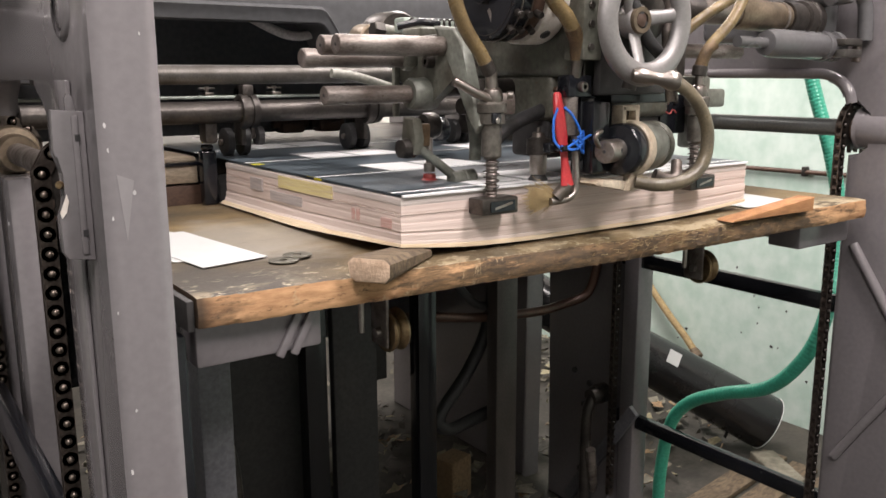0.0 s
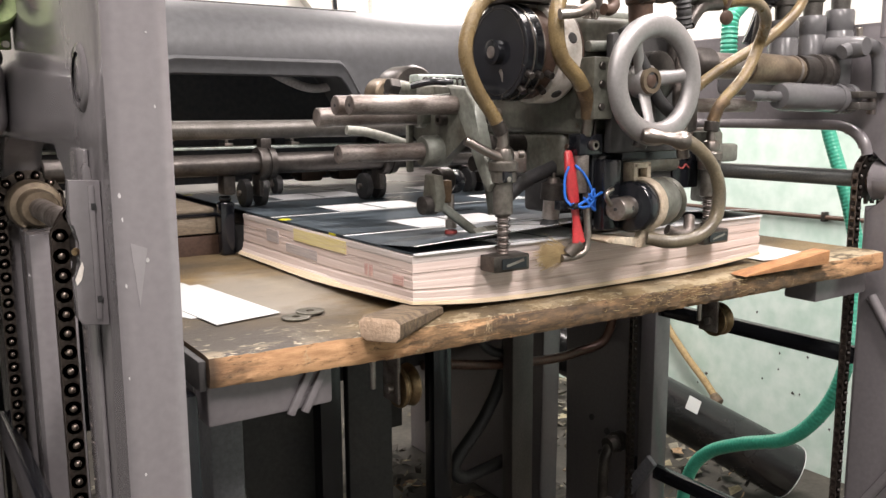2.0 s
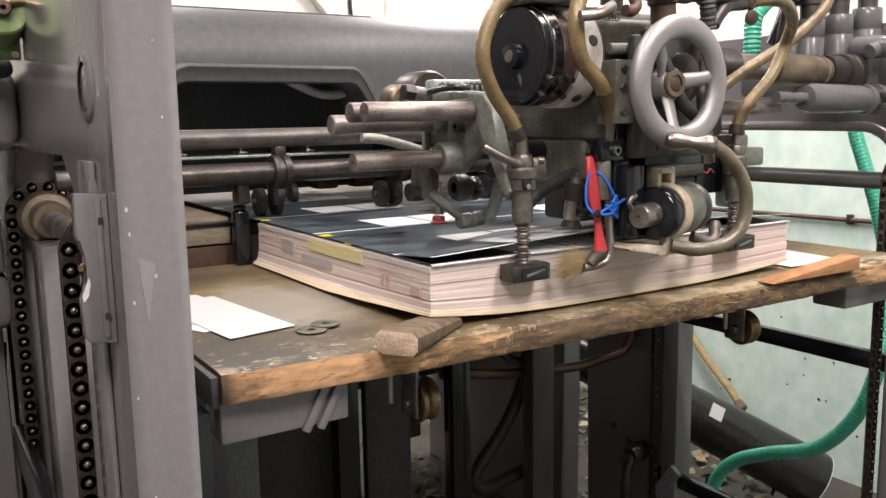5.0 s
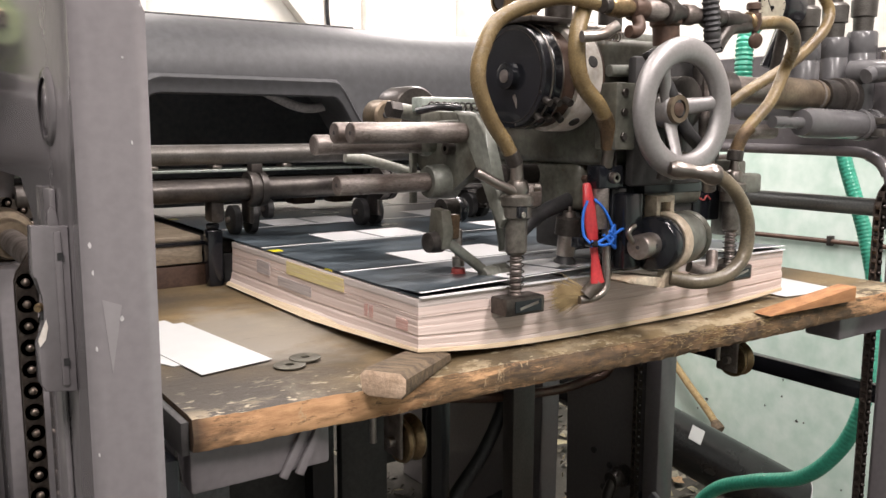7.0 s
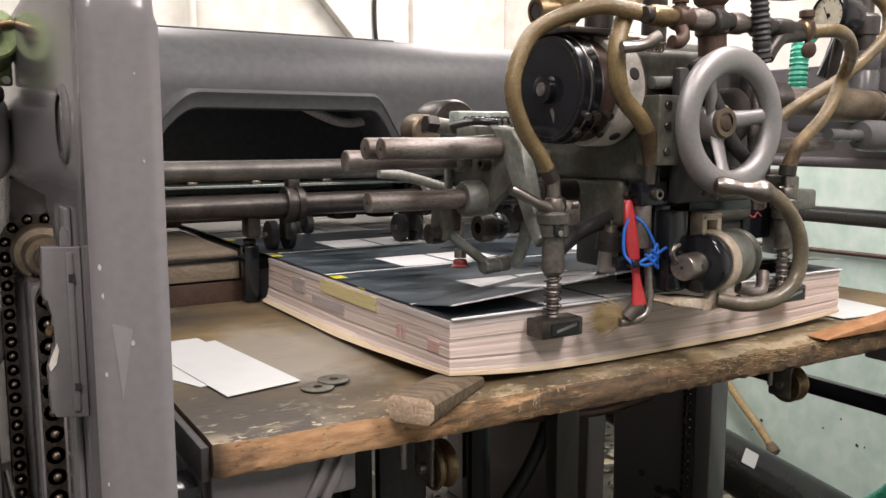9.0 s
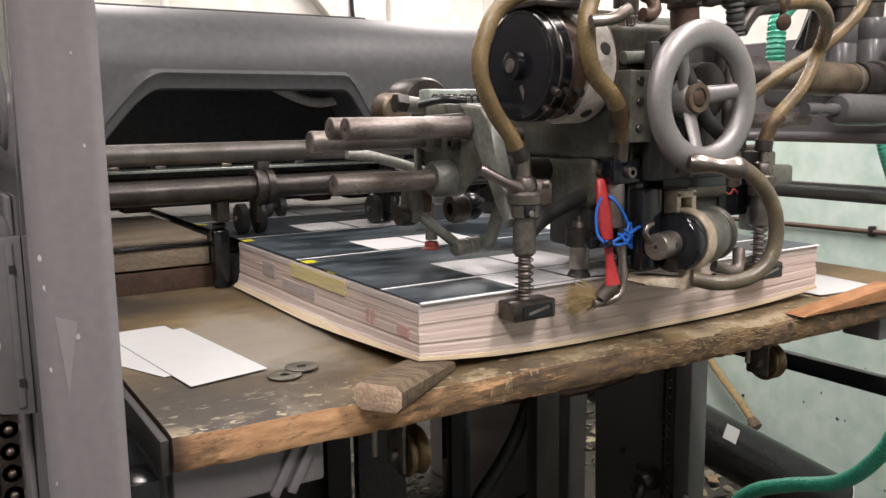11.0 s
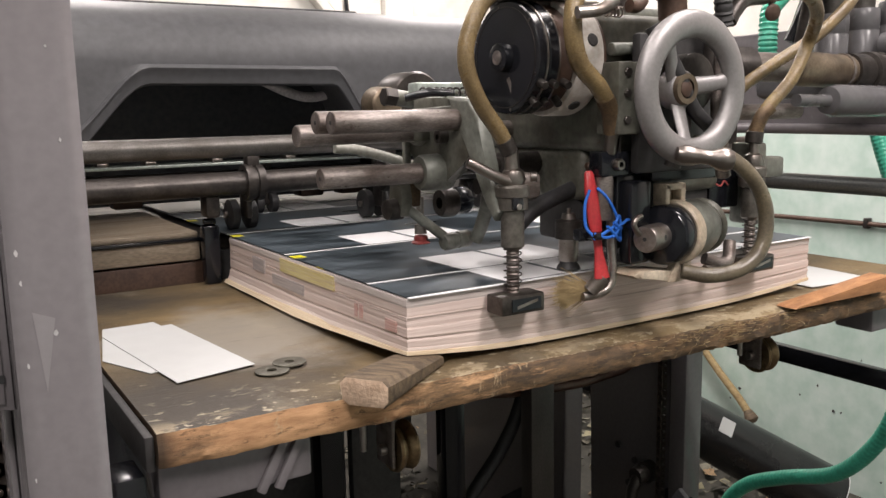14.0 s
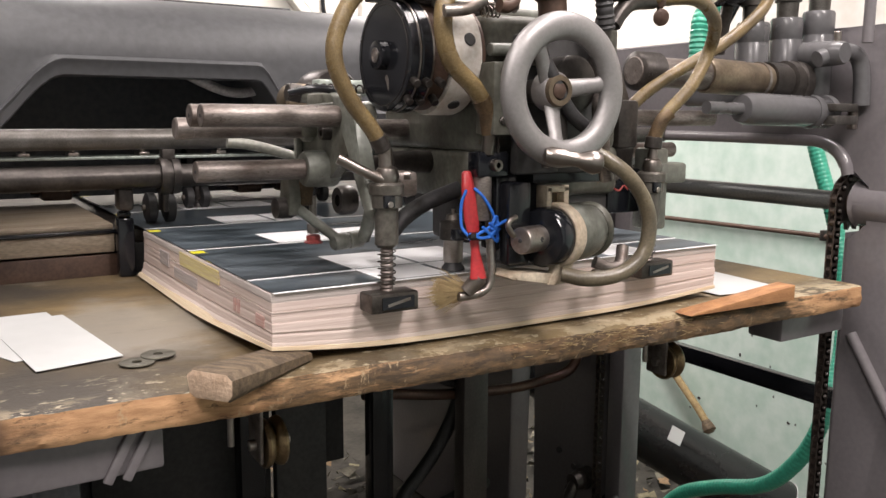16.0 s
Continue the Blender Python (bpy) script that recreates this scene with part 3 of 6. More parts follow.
# ---- lifting chains, sprockets and shafts ----
def link_mesh(r=0.0085):
    bm = mesh()
    for side in (-1, 1):
        outline = [*arc(0, 0.0127, 0.0105, 0, 180, 5), *arc(0, -0.0127, 0.0105, 180, 360, 5)]
        prism(bm, outline, "y", side * 0.007 - 0.0015, side * 0.007 + 0.0015)
    n = len(bm.faces)
    lathe(bm, (0, -0.015, 0.0127), (0, 0.013, 0.0127), [(0, 0), (0.04, 0.0032), (0.10, 0.0046), (0.24, 0.0048), (0.9, 0.0045), (1, 0)], 10)
    bm.faces.ensure_lookup_table()
    for f in bm.faces[n:]:
        f.material_index = 1
    lathe(bm, (0, -0.0055, 0.0127), (0, 0.0055, 0.0127), [(0, 0.0095), (1, 0.0095)], 8)
    return bm


proto = {}


def chain(cx, cy, cz, radius, low, label, pins):
    """A roller chain hung over a sprocket that turns about the y axis, link by link."""
    t = thing("lifting_chain", label, "chain", "pile lifting chains")
    places = []
    n = int((cz - low) / 0.0254)
    places += [(cx - radius, cz - 0.0254 * i, 0.0) for i in range(n, 0, -1)]
    k = max(4, int(math.pi * radius / 0.0254))
    places += [(cx - radius * math.cos(math.pi * i / k), cz + radius * math.sin(math.pi * i / k), 90 - abs(90 - 180 * i / k) if i < k / 2 else -(90 - abs(90 - 180 * i / k))) for i in range(k + 1)]
    places += [(cx + radius, cz - 0.0254 * i, 0.0) for i in range(1, n)]
    for i, (x, z, a) in enumerate(places):
        if pins not in proto:
            ob = part("link", link_mesh(), [CHAIN, pins], t)
            proto[pins] = ob.data
        else:
            ob = new("link", proto[pins])
            ob.parent = t
        ob.matrix_basis = pose(x, cy, z, 0, a, 0)
    return t


CHAIN_PIN = material("rubbed_chain_pins", (0.26, 0.215, 0.185), (0.13, 0.10, 0.085), 0.34, 0.9, 60, 200, 0.8, 0.1)
CHAIN = material("oiled_chain_steel", (0.15, 0.122, 0.106), (0.065, 0.053, 0.046), 0.33, 0.85, 60, 200, 0.8, 0.1)


def sprocket(cx, cy, cz, radius, parent):
    bm = mesh()
    n = int(2 * math.pi * radius / 0.0254)
    outline = []
    for i in range(n):
        for f, r in ((0.0, -0.008), (0.25, -0.004), (0.45, 0.006), (0.55, 0.006), (0.75, -0.004)):
            a = 2 * math.pi * (i + f) / n
            outline.append((cx + (radius + r) * math.cos(a), cz + (radius + r) * math.sin(a)))
    prism(bm, outline, "y", cy - 0.004, cy + 0.004)
    ob = part("sprocket", bm, STEEL_DARK, parent, "oily toothed sprocket")
    part("hub", lathe(mesh(), (cx, cy - 0.035, cz), (cx, cy + 0.02, cz), [(0, 0), (0, 0.026), (0.2, 0.030), (0.7, 0.030), (0.7, 0.038), (1, 0.038), (1, 0)], 24), BROWN, ob)
    return ob


FLANGE = material("greasy_tan_metal", (0.24, 0.19, 0.135), (0.10, 0.075, 0.052), 0.4, 0.6, 20, 160, 0.9, 0.15)
STEEL_GREY = material("grey_worn_shaft", (0.115, 0.108, 0.100), (0.062, 0.055, 0.048), 0.40, 0.6, 12, 160, 0.8, 0.08, stretch=(3, 1, 3))
SHAFT_BLUE = material("blue_grey_shaft", (0.140, 0.148, 0.146), (0.10, 0.104, 0.102), 0.38, 0.4, 12, 160, 0.7, 0.06, stretch=(3, 1, 3))
shaft_l = part("lift_shaft", rod(mesh(), (0.247, 1.12, 1.372), (0.247, 1.9, 1.372), 0.019), STEEL_BROWN, press, "greasy steel lift shaft")
shaft_r = part("lift_shaft", rod(mesh(), (2.0, 1.0, 1.375), (2.0, 1.9, 1.375), 0.021), SHAFT_BLUE, press, "dark steel lift shaft")
part("shaft_bearing", lathe(mesh(), (2.0, 0.955, 1.374), (2.0, 1.085, 1.374), [(0, 0), (0, 0.044), (0.03, 0.047), (0.96, 0.047), (1, 0.045), (1, 0)], 40), GREY, shaft_r, "grey round bearing housing")
for cx, cy, par in ((0.247, 1.15, shaft_l), (0.247, 1.78, shaft_l), (2.0, 1.105, shaft_r), (2.0, 1.80, shaft_r)):
    sprocket(cx, cy, 1.372, 0.052, par)
part("shaft_flange", lathe(mesh(), (0.247, 1.645, 1.372), (0.247, 1.755, 1.372), [(0, 0.018), (0, 0.030), (0.06, 0.034), (0.40, 0.034), (0.42, 0.044), (0.50, 0.047), (0.94, 0.047), (1, 0.044), (1, 0.018)], 36), FLANGE, shaft_l, "dirty tan bearing flange")
chain(0.247, 1.15, 1.372, 0.052, 0.25, "oily brown roller chain beside the front post", CHAIN_PIN)
chain(0.247, 1.78, 1.372, 0.052, 0.25, "oily brown roller chain before the rear column", CHAIN_PIN)
chain(2.0, 1.105, 1.372, 0.058, 0.15, "black oiled roller chain beside the arched side plate", STEEL_DARK)
chain(2.0, 1.80, 1.372, 0.058, 0.15, "black oiled roller chain on the rear column", STEEL_DARK)
part("bearing_cap", lathe(mesh(), (2.0, 0.985, 1.375), (2.0, 1.085, 1.375), [(0, 0), (0, 0.042), (0.06, 0.047), (0.9, 0.047), (1, 0.05), (1, 0)], 32), GREY, shaft_r, "grey round bearing cap")
part("bearing_cap", lathe(mesh(), (0.247, 1.72, 1.372), (0.247, 1.76, 1.372), [(0, 0), (0, 0.03), (0.1, 0.036), (1, 0.04), (1, 0)], 28), STEEL_BROWN, shaft_l)


# ---- hood ----
def hood_bottom(x):
    """Lower lip of the hood: low at its ends, an arch between."""
    def ease(a, b, t):
        t = min(1, max(0, t))
        return a + (b - a) * t * t * (3 - 2 * t)
    left = ease(1.490, 1.624, (x - 0.385) / 0.175)
    right = ease(0.0, 1.0, (x - 0.945) / 0.085)
    return left - 0.10 * right


def hood_mesh():
    bm = mesh()
    xs = [0.284 + (1.963 - 0.284) * i / 130 for i in range(131)]
    rings = []
    for x in xs:
        b = hood_bottom(x)
        zb = min(b + 0.044, 1.662)
        prof = [(1.99, b + 0.012), (1.862, b + 0.003), (1.845, b), (1.838, b + 0.001), (1.834, b + 0.004), (1.833, b + 0.008), (1.829, b + 0.027), (1.8255, b + 0.0305), (1.8245, b + 0.0335), (1.8265, b + 0.0365), (1.836, b + 0.041)]
        prof += [(1.838, zb + (1.668 - zb) * k) for k in (0.35, 0.7, 1.0)]
        prof += [(1.838 + 0.15 * (1 - math.cos(radians(a))), 1.668 + 0.129 * math.sin(radians(a))) for a in range(9, 91, 9)]
        prof += [(2.3, 1.80), (2.9, 1.81)]
        rings.append([bm.verts.new((x, y, z)) for y, z in prof])
    for p, q in zip(rings, rings[1:]):
        for i in range(len(p) - 1):
            bm.faces.new((p[i], q[i], q[i + 1], p[i + 1]))
    return bm


hood = part("hood", hood_mesh(), HOOD, press, "glossy dark grey rounded sheet metal hood")
part("hood_top_strip", box(mesh(), 0.45, 1.10, 2.02, 2.10, 1.796, 1.807, 0.003), HOOD, hood)
for k in range(26):
    part("grille_slot", box(mesh(), 0.462 + 0.024 * k, 0.478 + 0.024 * k, 2.017, 2.021, 1.7995, 1.8045, 0.0), BLACK_MATT, hood)
# added backing sheet: shows the hood's inner shadow and hides the bright wall
part("inside_shade_backing", prism(mesh(), [(0.30, 1.345), (1.30, 1.345), (1.30, 1.41), (1.955, 1.41), (1.955, 1.79), (0.30, 1.79)], "y", 2.35, 2.40), INSIDE, hood)
part("inside_tube", tube(mesh(), [(0.80, 1.97, 1.66), (0.845, 1.95, 1.63), (0.915, 1.95, 1.604), (0.973, 1.95, 1.606), (1.018, 1.95, 1.63), (1.05, 1.97, 1.67)], 0.011), TUBE_WHITE, hood, "grey plastic tube hanging inside the hood")
part("end_flange", lathe(mesh(), (1.03, 1.62, 1.585), (1.03, 1.70, 1.585), [(0, 0), (0, 0.055), (0.1, 0.06), (1, 0.06), (1, 0)], 32), STEEL_DARK, press, "dark round bearing flange")
lug_plate = part("flange_lug", lathe(mesh(), (0.950, 1.60, 1.580), (0.950, 1.655, 1.580), [(0, 0), (0, 0.028), (0.08, 0.033), (0.9, 0.035), (1, 0.032), (1, 0)], 28), FLANGE, press, "greasy tan flange lug")
part("lug_hole", rod(mesh(), (0.942, 1.597, 1.583), (0.942, 1.603, 1.583), 0.007, 14), BLACK_MATT, lug_plate)

# ---- cross shafts with their rollers ----
part("cross_shaft", rod(mesh(), (0.274, 1.62, 1.508), (1.963, 1.62, 1.508), 0.0185, 28), STEEL_GREY, press, "oily steel cross shaft")
part("cross_shaft", rod(mesh(), (0.274, 1.79, 1.429), (1.963, 1.79, 1.429), 0.0235, 28), STEEL_DARK, press, "dark brown cross shaft carrying rollers")
rail = part("clip_rail", box(mesh(), 0.285, 1.96, 2.04, 2.125, 1.452, 1.459, 0.002), RAIL_PALE, press, "pale thin rail with clips")
part("lower_rail", box(mesh(), 0.285, 1.96, 2.16, 2.19, 1.420, 1.432, 0.002), STEEL_DARK, press)
for x in (0.60, 0.75, 0.93, 0.50):
    clip = box(mesh(), x - 0.012, x + 0.012, 2.06, 2.105, 1.459, 1.467, 0.002)
    rod(clip, (x, 2.08, 1.467), (x, 2.08, 1.482), 0.005, 10)
    box(clip, x - 0.02, x + 0.02, 2.075, 2.085, 1.475, 1.479, 0.001)
    part("clip", clip, STEEL, rail)


def roller_arm(x, y, zc, shaft_y, shaft_z, size=0.032):
    """A clamped collar with an arm that presses a small wheel on the sheets."""
    arm = part("roller_arm", box(mesh(), x - 0.018, x - 0.006, y - 0.012, shaft_y + 0.02, zc - 0.005, shaft_z, 0.004, 2), STEEL_DARK, press, "dark clamped roller arm")
    c = lathe(mesh(), (x - 0.03, shaft_y, shaft_z), (x + 0.008, shaft_y, shaft_z), [(0, 0.026), (0, 0.036), (0.1, 0.038), (0.4, 0.038), (0.4, 0.034), (0.6, 0.034), (0.6, 0.038), (1, 0.036), (1, 0.026)], 28)
    box(c, x - 0.024, x + 0.002, shaft_y - 0.014, shaft_y + 0.014, shaft_z + 0.03, shaft_z + 0.058, 0.004)
    rod(c, (x - 0.012, shaft_y, shaft_z + 0.056), (x - 0.012, shaft_y, shaft_z + 0.072), 0.008, 8)
    part("collar", c, STEEL_DARK, arm)
    part("wheel", lathe(mesh(), (x - 0.042, y, zc), (x - 0.020, y, zc), [(0, 0.008), (0, size - 0.007), (0.15, size), (0.85, size), (1, size - 0.007), (1, 0.008)], 28), RUBBER, arm, "black rubber wheel")
    part("wheel", lathe(mesh(), (x - 0.004, y, zc), (x + 0.018, y, zc), [(0, 0.008), (0, size - 0.007), (0.15, size), (0.85, size), (1, size - 0.007), (1, 0.008)], 28), RUBBER, arm, "black rubber wheel")
    part("axle", rod(mesh(), (x - 0.048, y, zc), (x + 0.024, y, zc), 0.007, 12), STEEL, arm)


for x in (0.745, 1.06, 1.38, 1.66):
    roller_arm(x, 1.868, 1.358, 1.79, 1.429)
for x in (0.90, 1.22, 1.52):
    roller_arm(x, 2.14, 1.350, 2.175, 1.446, 0.026)
for x in (0.55, 1.03, 1.15):
    b = box(mesh(), x, x + 0.07, 2.25, 2.31, 1.345, 1.375, 0.008)
    rod(b, (x - 0.02, 2.28, 1.37), (x + 0.09, 2.28, 1.37), 0.012, 12)
    part("tape_roller", b, BROWN, press, "brown tape roller block")

# ---- feed table behind the pile ----
part("feed_table", box(mesh(), 0.29, 1.96, 1.875, 3.1, 1.285, 1.314, 0.004), STEEL_DARK, press, "dark steel feed table")
ledge = part("side_ledge", box(mesh(), 0.288, 0.637, 1.86, 2.33, 1.318, 1.330, 0.004), BEIGE, press, "dusty beige side ledge")
part("ledge_front", box(mesh(), 0.288, 0.637, 1.852, 1.872, 1.272, 1.312, 0.004), BEIGE, ledge)
part("ledge_trim", box(mesh(), 0.288, 0.64, 1.846, 1.870, 1.311, 1.319, 0.002), BLACK, ledge)
part("apron", box(mesh(), 0.288, 0.66, 1.858, 1.874, 1.18, 1.268, 0.004), BROWN, ledge)
part("apron", box(mesh(), 0.66, 1.96, 1.872, 1.89, 1.02, 1.285, 0.004), BLACK_MATT, press)
for gx in (0.635, 1.57):
    g = box(mesh(), gx, gx + 0.034, 1.812, 1.842, 1.224, 1.345, 0.006)
    box(g, gx + 0.004, gx + 0.030, 1.82, 1.835, 1.345, 1.358, 0.004)
    part("front_stop", g, BLACK, press, "black upright stop at the pile")
    part("stop_arm", box(mesh(), gx, gx + 0.03, 1.785, 1.83, 1.362, 1.41, 0.008), STEEL_DARK, press)

# ---- below the board ----
UPRIGHT = material("oily_brown_grey_upright", (0.070, 0.060, 0.055), (0.042, 0.036, 0.033), 0.42, 0.1, 6, 120, 0.8, 0.1, stretch=(3, 3, 1))
# Brighter copy of BROWN, with the light on the oily pipe in its colour.
BROWN_LIT = material("lit_brown_oily_pipe", (0.11, 0.06, 0.042), (0.06, 0.034, 0.026), 0.36, 0.3, 16, 140, 0.8, 0.1)
for x0, x1, m in ((1.242, 1.302, BLACK), (1.522, 1.602, UPRIGHT), (0.895, 0.955, BLACK)):
    part("upright", box(mesh(), x0, x1, 1.88, 1.93, 0.0, 1.20, 0.004), m, press, "dark steel upright under the board")
part("under_bracket", box(mesh(), 0.405, 0.46, 1.24, 1.32, 0.0, 1.16, 0.006), GREY_DARK, press, "grey upright post under the board")
part("inner_slide", box(mesh(), 0.300, 0.335, 1.06, 1.12, 0.0, 1.17, 0.004), BLACK, press, "black slide rail")
u = lathe(mesh(), (0.40, 1.75, 0.86), (0.46, 1.75, 0.86), [(0, 0), (0, 0.24), (0.1, 0.25), (0.9, 0.25), (1, 0.24), (1, 0)], 40)
# added dark body: keeps back light off the space under the board
part("press_light_block", box(mesh(), 0.30, 1.96, 3.0, 3.15, 0.45, 1.28, 0.01), GREY_DARK, press, "dark press body added to block light from behind")
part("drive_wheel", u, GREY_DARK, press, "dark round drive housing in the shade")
# inner panels coloured nearly black to give the deep shade under the board
part("shaded_inner_panel", box(mesh(), 0.58, 1.00, 1.97, 2.0, 0.0, 1.18, 0.004), BLACK_MATT, press)
part("shaded_inner_panel", box(mesh(), 1.00, 1.135, 1.93, 1.96, 0.0, 1.16, 0.004), BLACK_MATT, press)
part("shaded_inner_panel", box(mesh(), 1.14, 1.24, 2.05, 2.08, 0.62, 1.16, 0.004), BLACK_MATT, press)
part("shaded_inner_panel", box(mesh(), 0.40, 0.60, 2.0, 2.04, 0.3, 1.2, 0.004), GREY_DARK, press)
part("name_plate", box(mesh(), 1.03, 1.085, 1.925, 1.931, 0.985, 1.022, 0.002), CAST_PALE, press)
for pts, r, m in (
    ([(1.60, 1.98, 0.95), (1.579, 1.98, 0.817), (1.55, 1.98, 0.71), (1.48, 1.98, 0.60), (1.394, 1.98, 0.51), (1.377, 1.98, 0.469), (1.415, 1.98, 0.437), (1.501, 1.98, 0.446), (1.591, 1.98, 0.462), (1.68, 2.0, 0.47)], 0.02, RUBBER),
    ([(1.25, 1.95, 0.83), (1.342, 1.95, 0.816), (1.501, 1.95, 0.787), (1.726, 1.95, 0.766), (1.85, 1.94, 0.775), (1.93, 1.92, 0.80), (1.95, 1.90, 0.88), (1.95, 1.89, 1.0)], 0.015, BROWN_LIT),
    ([(1.38, 1.95, 0.95), (1.455, 1.95, 0.865), (1.501, 1.95, 0.828), (1.566, 1.95, 0.808)], 0.014, RUBBER),
    ([(1.960, 1.86, 0.470), (1.93, 1.86, 0.470), (1.90, 1.86, 0.445), (1.885, 1.86, 0.37), (1.885, 1.86, 0.0)], 0.018, STEEL_DARK),
    ([(0.58, 1.80, 0.75), (0.63, 1.78, 0.70), (0.65, 1.76, 0.55), (0.64, 1.76, 0.2)], 0.014, STEEL_DARK),
    ([(0.55, 1.85, 0.72), (0.60, 1.83, 0.66), (0.61, 1.80, 0.5), (0.60, 1.80, 0.2)], 0.011, RUBBER),
        ([(1.13, 1.90, 0.90), (1.17, 1.90, 0.93), (1.20, 1.90, 1.0), (1.19, 1.90, 1.08)], 0.006, TUBE_WHITE),
    ([(1.88, 1.83, 0.30), (1.90, 1.84, 0.2), (1.93, 1.87, 0.13), (1.96, 1.89, 0.14)], 0.016, STEEL_BROWN),
):
    part("pipe", tube(mesh(), pts, r), m, press)
part("pipe_union", lathe(mesh(), (1.90, 1.86, 0.468), (1.967, 1.86, 0.472), [(0, 0), (0, 0.026), (0.3, 0.030), (0.35, 0.024), (0.6, 0.024), (0.62, 0.034), (1, 0.034), (1, 0)], 20), STEEL_DARK, press)
part("inner_brace", box(mesh(), 1.945, 1.962, 1.84, 1.88, 0.0, 0.5, 0.003, turn=pose(0, 0, 0, 35)), GREY_DARK, right_frame)

# ---- board, blocks and loose things on it ----
board = thing("pile_board", "thick worn wooden pile board with splintered orange edge", "board")


def board_mesh():
    """A slab with a chewed, splintered front edge."""
    bm = mesh()
    nx, ny = 240, 8
    z0, z1 = 1.182, 1.224
    rows = []
    for i in range(nx + 1):
        x = 0.345 + (1.88 - 0.345) * i / nx
        front = 1.036 - 0.045 * i / nx + 0.007 * noise.noise((x * 7, 0.3, 0)) + 0.003 * noise.noise((x * 31, 5.3, 0))
        sag = -0.005 * math.sin(math.pi * i / nx)
        chew = 0.45 + 0.55 * noise.noise((x * 5, 9.7, 0))
        worn = (0.004 + 0.013 * max(0.0, chew)) if 0.72 < x < 1.62 else 0.003
        col = []
        for f in (0.0, 0.18, 0.4, 0.62, 0.82, 1.0):
            inset = worn * max(0.0, (f - 0.45) / 0.55) ** 1.6 + (0.004 * (1 - f / 0.18) if f < 0.18 else 0)
            torn = max(0.0, 1 - abs(x - 1.22) / 0.32)
            rough = (0.0022 + 0.0045 * torn) * noise.noise((x * 60, f * 9, 2.0)) + (0.0015 + 0.003 * torn) * noise.noise((x * 140, f * 20, 4.0))
            drop = worn * 0.55 * (1 if f == 1.0 else 0)
            col.append((x, front + inset + rough, z0 + (z1 - z0) * f + sag - drop + (0.0012 * noise.noise((x * 90, 1.0, f)) if f in (0.0, 1.0) else 0)))
        col.append((x, front + worn * 1.0 + 0.018, z1 + sag * 0.98))
        for j in range(1, ny + 1):
            f = j / ny
            y = front + 0.03 + (1.852 - front - 0.03) * f
            col.append((x, y, z1 + sag * (1 - f)))
        for f in (0.6, 0.0):
            col.append((x, 1.852, z0 + (z1 - z0) * f))
        col.append((x, 1.45, z0 + sag * 0.5))
        rows.append([bm.verts.new(p) for p in col])
    k = len(rows[0])
    for p, q in zip(rows, rows[1:]):
        for j in range(k):
            f = bm.faces.new((p[j], q[j], q[(j + 1) % k], p[(j + 1) % k]))
            f.material_index = 0 if 5 <= j < 5 + ny + 1 else 1
    for end in (rows[0], rows[-1]):
        bm.faces.new(end).material_index = 1
    return bm


part("plank", board_mesh(), [WOOD_TOP, WOOD_EDGE], board)
part("edge_iron", box(mesh(), 0.333, 0.343, 1.045, 1.85, 1.178, 1.219, 0.0015), BLACK_MATT, board, "dark iron strip along the board edge")
rngf = random.Random(12)
fray = mesh()
for i in range(170):
    x = rngf.gauss(1.24, 0.11)
    p = Vector((x, 1.016 - 0.03 * (x - 1.0), 1.216 - rngf.random() ** 2 * 0.026))
    d = Vector((rngf.uniform(-1, 1), -0.25 * rngf.random(), rngf.uniform(-0.12, 0.12))).normalized() * rngf.uniform(0.005, 0.020)
    tube(fray, [p, p + d * 0.5 + Vector((0, -0.003, 0)), p + d], 0.0004, 3, 2)
tagged(part("wood_splinter", fray, BRISTLE, board, "frayed pale wood fibres"), kind="stuff")
arm_l = part("support_arm", box(mesh(), 0.348, 0.535, 1.065, 1.13, 1.118, 1.178, 0.006), GREY, board, "grey welded support arm")
for dx in (0.0, 0.022):
    part("weld_strap", box(mesh(), 0.475 + dx, 0.487 + dx, 1.057, 1.066, 1.11, 1.178, 0.003, turn=pose(0, 0, 0, 0, 28, 0)), GREY, arm_l)
part("support_arm", box(mesh(), 1.70, 1.90, 1.04, 1.12, 1.12, 1.18, 0.006), GREY, board, "grey welded support arm")
part("support_beam", box(mesh(), 0.36, 0.42, 1.15, 1.80, 1.12, 1.180, 0.004), BLACK, board)
part("support_beam", box(mesh(), 1.78, 1.84, 1.14, 1.80, 1.12, 1.180, 0.004), GREY_DARK, board)
for px in (0.70, 1.49):
    pl = part("pulley_bracket", box(mesh(), px - 0.026, px - 0.019, 1.115, 1.165, 1.07, 1.180, 0.004), STEEL_BROWN, board)
    part("pulley", lathe(mesh(), (px - 0.018, 1.135, 1.095), (px + 0.012, 1.135, 1.095), [(0, 0.006), (0, 0.034), (0.12, 0.036), (0.3, 0.034), (0.5, 0.026), (0.7, 0.034), (0.88, 0.036), (1, 0.034), (1, 0.006)], 32), BRASS, pl, "small brassy grooved pulley")
    part("pulley_bolt", rod(mesh(), (px - 0.036, 1.135, 1.095), (px + 0.024, 1.135, 1.095), 0.008, 12), STEEL, pl)
    part("eye_bolt", rod(mesh(), (px - 0.06, 1.135, 1.10), (px - 0.06, 1.135, 1.182), 0.005, 10), STEEL, pl)

wb = mesh()
prism(wb, [(-0.031, 0.006), (-0.021, 0.0), (0.024, 0.0), (0.033, 0.009), (0.032, 0.028), (0.022, 0.036), (-0.024, 0.037), (-0.034, 0.029)], "y", 0.0, 0.19, 0.006)
